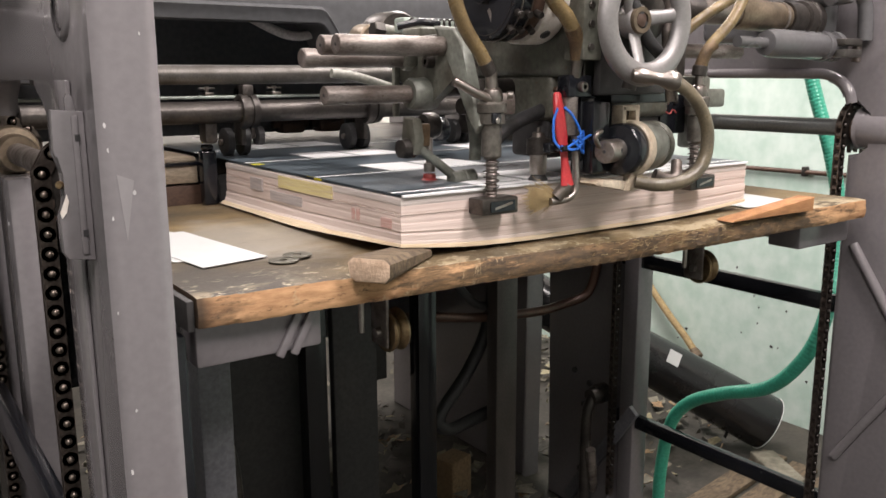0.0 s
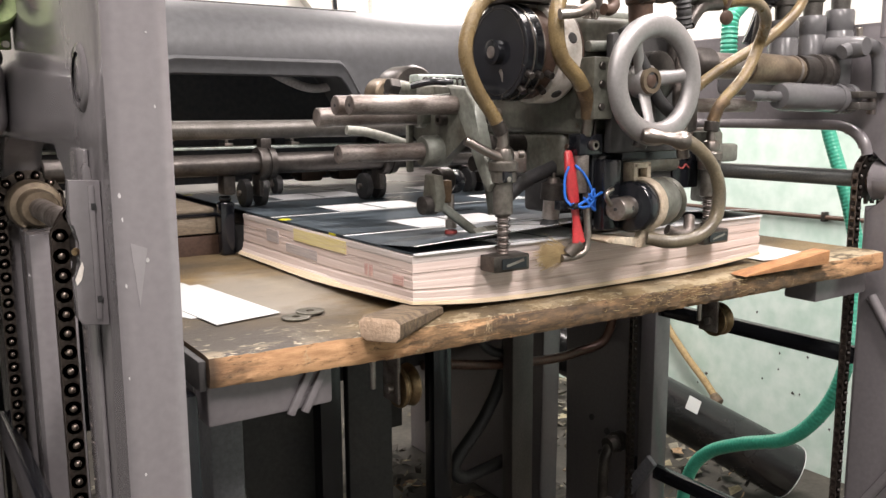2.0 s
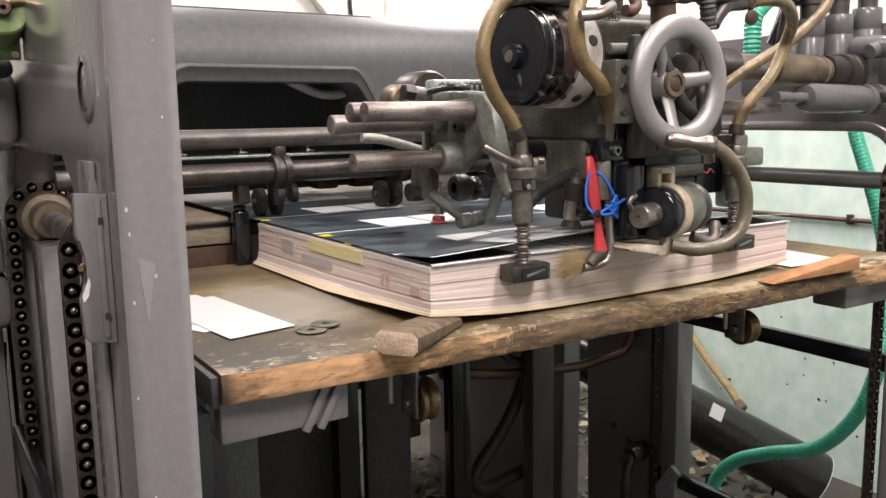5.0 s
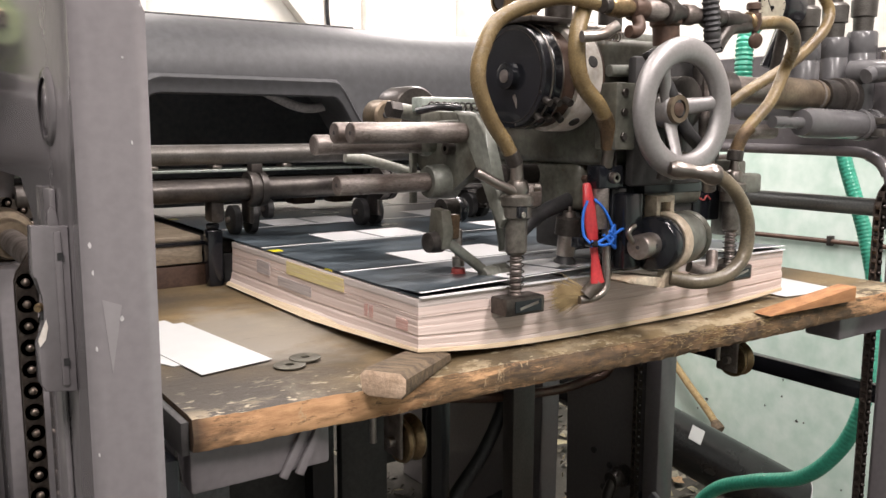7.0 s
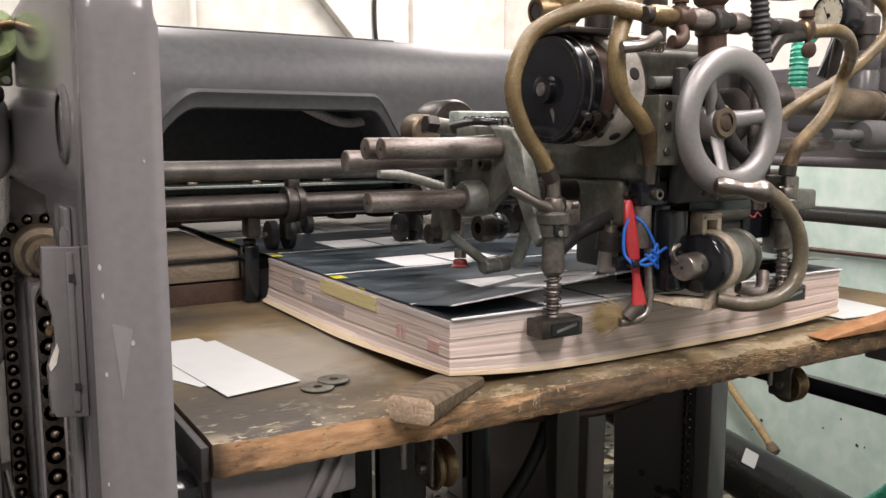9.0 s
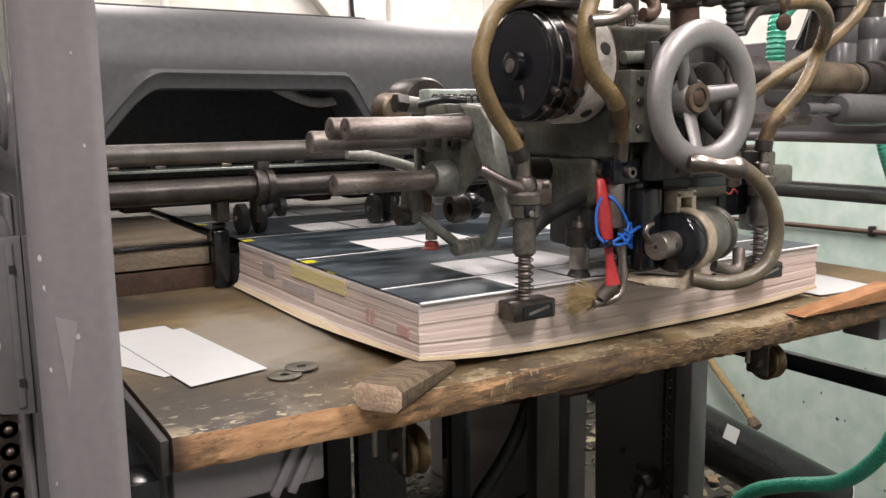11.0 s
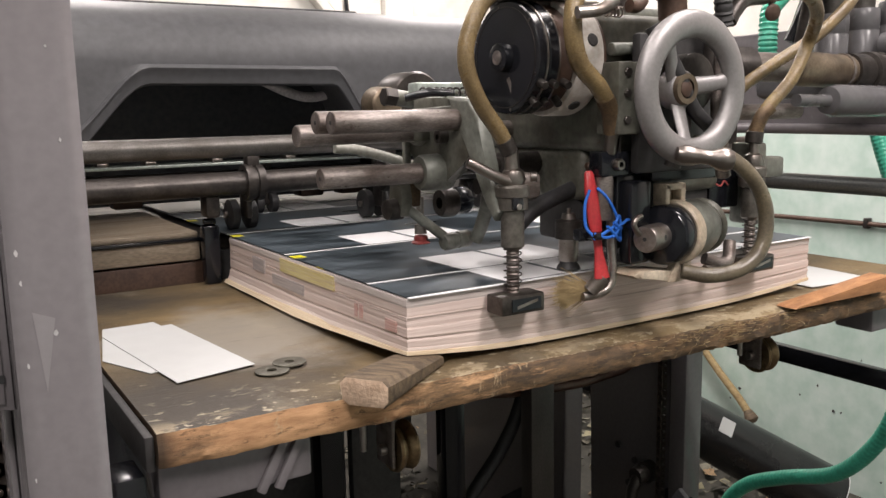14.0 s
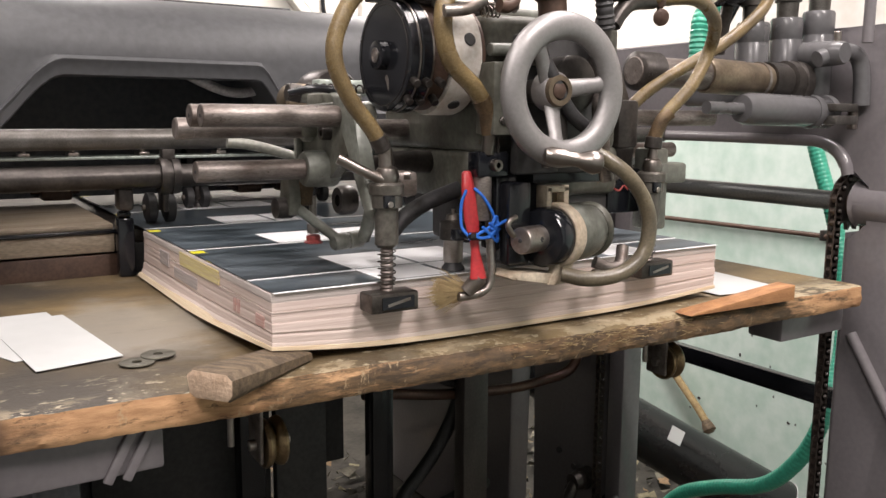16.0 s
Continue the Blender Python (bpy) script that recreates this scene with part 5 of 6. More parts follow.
part("arm_nut", rod(mesh(), (0.858, 1.45, 1.592), (0.882, 1.45, 1.589), 0.017, 6), STEEL_DARK, head)
part("black_clip", box(mesh(), 0.865, 0.905, 1.25, 1.27, 1.570, 1.576, 0.002), BLACK, head)
part("drag_roller", lathe(mesh(), (1.045, 1.517, 1.39), (1.075, 1.517, 1.39), [(0, 0.01), (0, 0.024), (0.2, 0.027), (0.8, 0.027), (1, 0.024), (1, 0.01)], 24), BLACK, head)
part("drag_roller", lathe(mesh(), (0.90, 1.34, 1.41), (0.93, 1.34, 1.41), [(0, 0.01), (0, 0.022), (0.2, 0.025), (0.8, 0.025), (1, 0.022), (1, 0.01)], 24), STEEL_DARK, head)


# the two spring feet at the tail of the pile
def pile_foot(x, full):
    f = part("tail_foot", box(mesh(), x - 0.036, x + 0.038, 1.038, 1.076, 1.284, 1.311, 0.003), FOOT, head, "square steel foot with a worn black face")
    part("worn_patch", box(mesh(), x - 0.020, x + 0.030, 1.0362, 1.0382, 1.289, 1.306, 0.0), BLACK, f)
    part("scratch", box(mesh(), x - 0.012, x + 0.024, 1.0352, 1.0366, 1.296, 1.300, 0.0, turn=pose(0, 0, 0, 0, -12, 0)), STEEL, f)
    part("threaded_rod", lathe(mesh(), (x, 1.062, 1.309), (x, 1.062, 1.41), [(0, 0)] + [(i / 40, 0.0096 if i % 2 else 0.0082) for i in range(41)] + [(1, 0)], 14), STEEL_BROWN, f)
    part("spring", tube(mesh(), [(x + 0.0122 * math.cos(i * 0.7), 1.062 + 0.0122 * math.sin(i * 0.7), 1.318 + 0.0011 * i) for i in range(60)], 0.0011, 5, 2), STEEL_DARK, f)
    b = part("foot_barrel", lathe(mesh(), (x, 1.062, 1.372), (x, 1.062, 1.462), [(0, 0), (0, 0.012), (0.05, 0.0165), (0.60, 0.0165), (0.62, 0.022), (0.80, 0.022), (0.82, 0.0245), (0.96, 0.0245), (1, 0.021), (1, 0)], 24), BARREL, f)
    part("barrel_hole", box(mesh(), x - 0.015, x + 0.002, 1.0385, 1.046, 1.428, 1.446, 0.003), BLACK, b)
    part("hole_screw", rod(mesh(), (x - 0.006, 1.0372, 1.433), (x - 0.006, 1.041, 1.433), 0.0045, 12), STEEL, b)
    part("ball_joint", lathe(mesh(), (x, 1.060, 1.458), (x, 1.060, 1.512), [(0, 0), (0.02, 0.014), (0.22, 0.0175), (0.42, 0.014), (0.48, 0.009), (0.95, 0.007), (1, 0)], 20), CHROME, b)
    if full:
        part("clamp_lever", tube(mesh(), [(x - 0.01, 1.055, 1.466), (x - 0.035, 1.06, 1.477), (x - 0.06, 1.068, 1.491), (x - 0.068, 1.071, 1.495)], 0.0075, 12), CHROME, b, "polished clamp lever")
        part("clamp_screw", rod(mesh(), (x + 0.018, 1.045, 1.472), (x + 0.026, 1.04, 1.472), 0.007, 10), CHROME, b)
    part("side_clamp", box(mesh(), x + 0.012, x + 0.085 if not full else x + 0.05, 1.06, 1.10, 1.44, 1.475, 0.006), STEEL_BROWN if full else CAST, b)
    return f


pile_foot(0.845, True)
pile_foot(1.350, False)
part("foot_bracket", box(mesh(), 1.365, 1.40, 1.07, 1.12, 1.36, 1.50, 0.006), CAST, head)
part("switch_block", box(mesh(), 1.285, 1.36, 1.095, 1.14, 1.39, 1.465, 0.004), BLACK, head)
for sx in (1.30, 1.325):
    part("block_screw", rod(mesh(), (sx, 1.089, 1.452), (sx, 1.096, 1.452), 0.005, 8), CHROME, head)
part("red_wire", tube(mesh(), [(1.29, 1.09, 1.435), (1.30, 1.085, 1.43), (1.315, 1.09, 1.437), (1.325, 1.09, 1.43)], 0.0016, 6), RED_CUP, head)

# middle air pipe with its clamp
part("pipe_clamp", box(mesh(), 0.962, 1.014, 1.010, 1.038, 1.467, 1.503, 0.003), BLACK, head)
part("clamp_bolt", lathe(mesh(), (0.990, 1.001, 1.484), (0.990, 1.012, 1.484), [(0, 0.004), (0, 0.0075), (0.4, 0.009), (1, 0.009), (1, 0)], 16), CHROME, head)
part("clamp_key", box(mesh(), 0.994, 0.998, 1.01, 1.018, 1.50, 1.522, 0.001), STEEL_DARK, head)
part("hose_nipple", lathe(mesh(), (0.981, 1.018, 1.50), (0.980, 1.012, 1.535), [(0, 0.008), (0.3, 0.008), (0.32, 0.0062), (0.8, 0.0062), (1, 0.009)], 14), CHROME, head)
part("air_pipe", rod(mesh(), (0.978, 1.024, 1.405), (0.978, 1.024, 1.47), 0.0135), STEEL_BROWN, head)
part("blow_pipe", tube(mesh(), [(0.990, 1.022, 1.415), (0.992, 1.021, 1.37), (0.993, 1.020, 1.335), (0.990, 1.019, 1.314), (0.978, 1.019, 1.303), (0.960, 1.021, 1.299), (0.940, 1.024, 1.298)], 0.0066, 14), STEEL, head, "bent steel blow pipe")
part("holder_plate", box(mesh(), 1.0, 1.05, 1.02, 1.06, 1.36, 1.47, 0.004), BLACK, head)
part("holder_bar", box(mesh(), 0.935, 1.01, 1.025, 1.04, 1.378, 1.394, 0.002), BLACK, head)
part("mount_plate", box(mesh(), 1.00, 1.30, 1.10, 1.20, 1.36, 1.44, 0.008), BLACK_MATT, head)
part("mount_plate", box(mesh(), 1.03, 1.10, 1.03, 1.12, 1.385, 1.50, 0.008), BLACK_MATT, head)

# small blower with cream housing
BC, BD = Vector((1.050, 0.984, 1.380)), Vector((0.96, 0.28, 0.0)).normalized()


def on(d):
    return BC + BD * d


bl = part("blower", lathe(mesh(), on(0.0), on(0.036), [(0, 0), (0, 0.024), (0.02, 0.027), (0.06, 0.040), (0.2, 0.0435), (0.85, 0.0435), (1, 0.042), (1, 0)], 44), BLACK, head, "black round blower cap")
part("blower_nose", lathe(mesh(), on(-0.044), on(0.006), [(0, 0), (0, 0.005), (0.01, 0.0175), (0.06, 0.0192), (1, 0.0192), (1, 0)], 30), STEEL, bl, "turned steel nose")
part("nose_hole", rod(mesh(), on(-0.018) + Vector((0.0052, -0.0185, 0.001)), on(-0.018) + Vector((0.0042, -0.0155, 0.001)), 0.0042, 12), BLACK_MATT, bl)
part("nose_mark", rod(mesh(), on(-0.0452), on(-0.043), 0.003, 10), BLACK_MATT, bl)
part("cream_housing", lathe(mesh(), on(0.030), on(0.058), [(0, 0), (0, 0.0455), (0.1, 0.048), (0.8, 0.048), (1, 0.045), (1, 0)], 44), CREAM, bl, "dirty cream flange")
lug = mesh()
for lx0, lx1, lz0, lz1 in ((1.070, 1.080, 1.415, 1.452), (1.102, 1.112, 1.415, 1.452), (1.070, 1.112, 1.443, 1.453)):
    box(lug, lx0, lx1, 0.992, 1.018, lz0, lz1, 0.002)
part("cream_lug", lug, CREAM, bl)
part("lug_back", box(mesh(), 1.078, 1.104, 1.008, 1.016, 1.415, 1.446, 0.002), FLANGE, bl)
part("grey_housing", lathe(mesh(), on(0.058), on(0.135), [(0, 0), (0, 0.040), (0.06, 0.043), (0.6, 0.044), (0.95, 0.038), (1, 0.034), (1, 0)], 40), CAST, bl, "smooth grey blower housing")
part("housing_band", lathe(mesh(), on(0.126), on(0.142), [(0, 0), (0, 0.040), (0.3, 0.043), (0.7, 0.043), (1, 0.039), (1, 0)], 36), CAST_DARK, bl)
part("blower_foot", prism(mesh(), [(0.994, 1.328), (1.002, 1.3225), (1.030, 1.3195), (1.060, 1.3135), (1.078, 1.3085), (1.112, 1.3100), (1.118, 1.3180), (1.060, 1.3285), (1.01, 1.333)], "y", 0.979, 1.030, 0.0016), CREAM, bl)
part("foot_lip", prism(mesh(), [(1.064, 1.311), (1.078, 1.309), (1.086, 1.324), (1.110, 1.333), (1.110, 1.349), (1.096, 1.352), (1.076, 1.336)], "y", 0.976, 0.990, 0.002), CREAM, bl)
part("wing_screw", tube(mesh(), [(1.000, 0.972, 1.414), (0.990, 0.970, 1.411), (0.985, 0.970, 1.403), (0.990, 0.970, 1.394), (0.997, 0.972, 1.388)], 0.0042, 10), CHROME, bl)
part("black_bracket", box(mesh(), 1.005, 1.045, 0.995, 1.05, 1.34, 1.46, 0.006), BLACK, bl)
part("drain_elbow", tube(mesh(), [(1.20, 1.03, 1.325), (1.225, 1.02, 1.315), (1.245, 1.02, 1.318), (1.26, 1.03, 1.345)], 0.010, 12), STEEL_BROWN, head)
part("side_nozzle", tube(mesh(), [(1.19, 1.02, 1.308), (1.22, 1.02, 1.306), (1.25, 1.025, 1.322)], 0.008, 12), STEEL, head)

# pipes on top of the head
mani = part("air_manifold", rod(mesh(), (0.915, 0.967, 1.727), (1.274, 0.967, 1.727), 0.0115), STEEL_DARK, head, "dark oily air manifold")
for x, w, r, m in ((0.950, 0.026, 0.0143, BRASS), (0.985, 0.016, 0.0173, BROWN), (1.019, 0.021, 0.0156, STEEL_BROWN), (1.054, 0.014, 0.0190, STEEL_DARK), (1.097, 0.017, 0.0156, STEEL_BROWN), (1.149, 0.016, 0.0173, STEEL_DARK), (1.201, 0.029, 0.0143, STEEL_DARK), (1.248, 0.014, 0.0156, BRASS)):
    part("fitting", lathe(mesh(), (x - w, 0.967, 1.727), (x + w, 0.967, 1.727), [(0, 0.009), (0.04, r * 0.88), (0.14, r), (0.62, r), (0.66, r * 0.86), (0.94, r * 0.82), (1, 0.009)], 14), m, mani)
for x, m in ((0.979, BROWN), (1.248, BROWN)):
    part("stopcock", lathe(mesh(), (x, 0.964, 1.712), (x, 0.964, 1.757), [(0, 0), (0, 0.009), (0.3, 0.014), (0.6, 0.012), (0.66, 0.008), (0.74, 0.008), (0.76, 0.0115), (0.96, 0.0115), (1, 0.009), (1, 0)], 12), m, mani)
part("thumb_neck", rod(mesh(), (1.249, 0.960, 1.703), (1.249, 0.964, 1.721), 0.0045, 10), BROWN, mani)
part("thumb_screw", lathe(mesh(), (1.250, 0.957, 1.697), (1.252, 0.963, 1.698), [(0, 0), (0, 0.010), (0.3, 0.0125), (0.7, 0.0125), (1, 0.010), (1, 0)], 18), BROWN, mani)
part("bleed_elbow", tube(mesh(), [(0.979, 0.963, 1.716), (0.976, 0.954, 1.701), (0.963, 0.950, 1.692), (0.950, 0.950, 1.692)], 0.009, 12), BROWN, mani)
part("vent_riser", lathe(mesh(), (1.063, 0.980, 1.682), (1.050, 0.980, 1.829), [(0, 0.020), (0.18, 0.020), (0.2, 0.024), (0.34, 0.024), (0.36, 0.018), (0.46, 0.018), (0.5, 0.024), (0.58, 0.026), (0.6, 0.022), (0.74, 0.026), (0.9, 0.026), (1, 0.022), (1, 0)], 22), BROWN, head, "brown riser with union nuts")
part("ribbed_tube", tube(mesh(), [(1.138, 0.954, 1.673), (1.131, 0.951, 1.703), (1.124, 0.950, 1.742), (1.117, 0.950, 1.786), (1.112, 0.954, 1.837)], 0.0125, 14, 10, 0.0012, 0.008), RUBBER, head, "dark ribbed tube")
part("link_arm", tube(mesh(), [(1.162, 0.967, 1.682), (1.175, 0.967, 1.699), (1.197, 0.967, 1.715), (1.240, 0.967, 1.721)], 0.012), STEEL_DARK, head)
part("link_arm", tube(mesh(), [(1.162, 0.984, 1.690), (1.153, 0.984, 1.647), (1.149, 0.984, 1.595)], 0.014), STEEL_DARK, head)
part("lever", tube(mesh(), [(0.877, 0.967, 1.682), (0.907, 0.958, 1.686), (0.928, 0.950, 1.699)], 0.008), STEEL, head)


part("open_elbow", lathe(mesh(), (0.852, 1.12, 1.745), (0.905, 1.12, 1.750), [(0, 0.013), (0, 0.0185), (0.25, 0.020), (0.3, 0.016), (1, 0.016), (1, 0)], 24), BRASS, head, "open brass elbow")
part("elbow_bore", rod(mesh(), (0.853, 1.12, 1.745), (0.862, 1.12, 1.746), 0.0125, 20), BLACK_MATT, head)
part("union_riser", lathe(mesh(), (0.905, 1.12, 1.708), (0.905, 1.12, 1.90), [(0, 0.018), (0.12, 0.018), (0.14, 0.0225), (0.34, 0.0225), (0.36, 0.018), (0.44, 0.018), (0.46, 0.021), (0.6, 0.021), (0.62, 0.016), (1, 0.016), (1, 0)], 20), BRASS, head, "brassy union riser")
part("dark_riser", lathe(mesh(), (0.972, 1.12, 1.700), (0.972, 1.12, 1.92), [(0, 0.032), (0.1, 0.032), (0.11, 0.022), (0.30, 0.022), (0.32, 0.026), (0.42, 0.026), (0.44, 0.021), (1, 0.021), (1, 0)], 22), STEEL_DARK, head, "dark oily riser pipe")
part("dark_riser", rod(mesh(), (1.085, 1.12, 1.70), (1.090, 1.12, 1.92), 0.020, 20), STEEL_DARK, head, "dark oily riser pipe")
part("valve_seat", box(mesh(), 0.885, 1.02, 1.08, 1.17, 1.695, 1.722, 0.006), STEEL_DARK, head)
part("ring_clamp", lathe(mesh(), (0.918, 1.022, 1.699), (0.988, 1.014, 1.700), [(0, 0.006), (0.02, 0.011), (0.45, 0.011), (0.5, 0.008), (0.95, 0.008), (1, 0.005), (1, 0)], 14), STEEL, head, "worn steel clamp screw")
part("clamp_thread", tube(mesh(), [(0.960 + 0.0012 * i, 1.008 + 0.007 * math.cos(i * 1.2), 1.692 + 0.007 * math.sin(i * 1.2)) for i in range(30)], 0.0014, 5, 2), STEEL, head)


def hose(points, r, label, m=HOSE, name="air_hose", ribs=0.0):
    return part(name, tube(mesh(), points, r, 16, 9, ribs), m, head, label)


hose([(0.952, 0.967, 1.722), (0.905, 0.985, 1.734), (0.862, 1.010, 1.737), (0.802, 1.048, 1.710), (0.772, 1.053, 1.664), (0.766, 1.053, 1.620), (0.788, 1.056, 1.574), (0.818, 1.058, 1.538), (0.831, 1.0595, 1.520)], 0.0112, "amber air hose looping beside the drum")
hose([(1.03, 1.06, 1.83), (0.955, 1.02, 1.770), (0.905, 0.998, 1.715), (0.890, 0.99, 1.669), (0.906, 0.995, 1.623), (0.946, 1.000, 1.590), (0.972, 1.005, 1.556), (0.979, 1.008, 1.528)], 0.0124, "amber air hose curling over the drum")
hose([(1.248, 0.967, 1.725), (1.318, 0.955, 1.728), (1.395, 0.985, 1.706), (1.440, 1.028, 1.668), (1.408, 1.035, 1.605), (1.362, 1.05, 1.553), (1.350, 1.06, 1.508)], 0.0108, "thin amber air hose")
hose([(1.44, 1.11, 1.822), (1.54, 1.105, 1.834), (1.615, 1.095, 1.830), (1.655, 1.085, 1.795), (1.64, 1.08, 1.755), (1.59, 1.08, 1.715), (1.52, 1.08, 1.675), (1.45, 1.10, 1.635), (1.385, 1.12, 1.592), (1.350, 1.13, 1.553), (1.340, 1.135, 1.51)], 0.0108, "amber air hose behind the manifold")
hose([(1.115, 0.985, 1.512), (1.128, 0.955, 1.500), (1.160, 0.93, 1.474), (1.193, 0.925, 1.438), (1.209, 0.925, 1.398), (1.200, 0.925, 1.354), (1.163, 0.93, 1.327), (1.115, 0.945, 1.320), (1.085, 0.972, 1.326)], 0.0113, "stiff olive hose bent in a loop", HOSE_OLIVE)
hose([(1.03, 1.12, 1.452), (0.985, 1.11, 1.440), (0.935, 1.11, 1.424), (0.895, 1.105, 1.404), (0.872, 1.10, 1.385)], 0.0125, "thick black rubber hose", RUBBER)
part("hose_ferrule", lathe(mesh(), (0.839, 1.060, 1.512), (0.844, 1.061, 1.482), [(0, 0.006), (0, 0.0085), (0.6, 0.0085), (1, 0.0105), (1, 0)], 16), CHROME, head, "steel hose ferrule")
part("hose_collar", rod(mesh(), (0.829, 1.0595, 1.524), (0.840, 1.060, 1.505), 0.0120, 18), STEEL_DARK, head)
part("hose_sleeve", tube(mesh(), [(0.958, 1.002, 1.576), (0.972, 1.005, 1.556), (0.979, 1.008, 1.530)], 0.0132, 16), SLEEVE, head, "worn bronze braided hose end")
part("hose_ferrule", rod(mesh(), (0.979, 1.008, 1.532), (0.981, 1.016, 1.500), 0.0095, 14), CHROME, head, "steel hose ferrule")
part("hose_sleeve", tube(mesh(), [(1.370, 1.045, 1.560), (1.358, 1.052, 1.545), (1.350, 1.06, 1.515)], 0.0119, 16), SLEEVE, head, "worn braided hose end")
part("feed_tube", tube(mesh(), [(1.25, 1.12, 1.813), (1.32, 1.11, 1.812), (1.39, 1.11, 1.815), (1.45, 1.11, 1.824)], 0.0135, 16), STEEL_DARK, head, "dark air feed tube")
part("hose_collar", rod(mesh(), (1.352, 1.06, 1.520), (1.350, 1.061, 1.500), 0.0145, 18), STEEL_DARK, head)

# moving suckers
carriage = part("forwarding_sucker", rod(mesh(), (-0.028, -0.020, 0.064), (0.036, -0.046, 0.008), 0.0080, 16), CAST, head, "oily swinging arm with suction cup")
cm = lathe(mesh(), (0.024, -0.048, 0.006), (0.078, -0.040, 0.008), [(0, 0), (0, 0.011), (0.06, 0.0135), (0.42, 0.0135), (0.45, 0.0115), (0.52, 0.0115), (0.55, 0.0135), (0.94, 0.0135), (1, 0.011), (1, 0)], 20)
part("end_boss", cm, CAST, carriage)
cm = prism(mesh(), [(-0.028, 0.050), (-0.034, 0.075), (-0.026, 0.110), (0.004, 0.112), (0.010, 0.075), (-0.004, 0.044)], "x", -0.040, -0.020, 0.004, 2)
part("carrier_plate", cm, CAST_DARK, carriage)
part("carrier_knob", lathe(mesh(), (-0.058, -0.012, 0.060), (-0.030, -0.010, 0.060), [(0, 0), (0, 0.009), (0.1, 0.0155), (0.5, 0.017), (1, 0.017), (1, 0)], 22), STEEL_DARK, carriage)
part("grease_bracket", box(mesh(), -0.010, 0.012, -0.006, 0.010, 0.060, 0.100, 0.004), SLEEVE, carriage)
part("sucker_stem", lathe(mesh(), (0.012, 0, 0.016), (0.012, 0, 0.075), [(0, 0), (0, 0.010), (0.25, 0.010), (0.27, 0.006), (1, 0.006), (1, 0)], 18), STEEL, carriage, "bright steel stem")
part("suction_cup", lathe(mesh(), (0.012, 0, 0.0), (0.012, 0, 0.013), [(0, 0.004), (0, 0.0145), (0.15, 0.0155), (0.4, 0.011), (0.7, 0.0115), (1, 0.010), (1, 0)], 24), RED_CUP, carriage, "dull red rubber suction cup")
rocker = part("rocker_arm", tube(mesh(), [(0, 0, 0), (0.002, -0.004, -0.035), (0.002, 0.0, -0.07), (0.0, 0.004, -0.092)], 0.0105, 14), CAST, head, "swinging rocker arm")
part("rocker_pin", rod(mesh(), (-0.02, 0, 0), (0.02, 0, 0), 0.014, 18), STEEL_DARK, rocker)
lifter = part("lifting_sucker", lathe(mesh(), (0, 0, 0.012), (0, 0, 0.092), [(0, 0), (0, 0.014), (0.02, 0.015), (0.42, 0.015), (0.43, 0.020), (0.72, 0.020), (0.76, 0.012), (0.9, 0.010), (0.91, 0.003), (1, 0.003), (1, 0)], 28), [STEEL], head, "steel lifting sucker with dark cap")
part("sucker_cap", lathe(mesh(), (0, 0, 0.046), (0, 0, 0.076), [(0, 0.0155), (0.02, 0.021), (0.9, 0.0205), (1, 0.012)], 28), STEEL_DARK, lifter)
part("suction_cup", lathe(mesh(), (0, 0, 0.0), (0, 0, 0.013), [(0, 0.005), (0, 0.018), (0.3, 0.017), (0.7, 0.013), (1, 0.013), (1, 0)], 24), RUBBER, lifter, "black rubber suction cup")
part("sucker_link", box(mesh(), 0.01, 0.09, -0.006, 0.012, 0.05, 0.066, 0.003), STEEL_DARK, lifter)

# ---- red brush tied to the head ----
brush = thing("paint_brush", "red-handled brush tied on with blue string", "brush")
bm_ = mesh()
rings = []
for s, w, d in ((0, 0.004, 0.004), (0.02, 0.0075, 0.0055), (0.2, 0.0115, 0.0065), (0.45, 0.0125, 0.0065), (0.56, 0.010, 0.0055), (0.66, 0.0068, 0.0055), (0.76, 0.0068, 0.0055), (0.88, 0.0105, 0.006), (1, 0.0135, 0.0065)):
    c = Vector((0.955, 1.030, 1.476)).lerp(Vector((0.964, 1.010, 1.325)), s)
    rings.append([bm_.verts.new(c + Vector((w * math.cos(b), 0.4 * w * math.cos(b) * 0 + d * math.sin(b), 0))) for b in (2 * math.pi * j / 16 for j in range(16))])
for p, q in zip(rings, rings[1:]):
    for j in range(16):
        bm_.faces.new((p[j], p[(j + 1) % 16], q[(j + 1) % 16], q[j]))
bm_.faces.new(rings[0])
bm_.faces.new(rings[-1])
part("brush_handle", bm_, RED, brush)
part("holder_ring", box(mesh(), 0.944, 0.986, 1.000, 1.030, 1.381, 1.391, 0.003), BLACK, brush)
part("ferrule", lathe(mesh(), (0.968, 1.012, 1.326), (0.952, 1.022, 1.305), [(0, 0), (0, 0.012), (0.5, 0.011), (1, 0.011), (1, 0)], 16), STEEL, brush)
bris = mesh()
rngb = random.Random(5)
for i in range(1500):
    a = Vector((0.958 + rngb.uniform(-0.009, 0.009), 1.028 + rngb.uniform(-0.006, 0.006), 1.305 + rngb.uniform(-0.006, 0.006)))
    d = Vector((-0.030 + rngb.gauss(0, 0.007), 0.024 + rngb.gauss(-0.004, 0.007), -0.004 + rngb.gauss(0, 0.009)))
    tube(bris, [a, a + d * 0.55, a + d + Vector((0, 0, rngb.uniform(-0.003, 0.002)))], 0.00026, 3, 1)
tagged(part("bristles", bris, BRISTLE, brush, "splayed pale bristles"), kind="stuff")
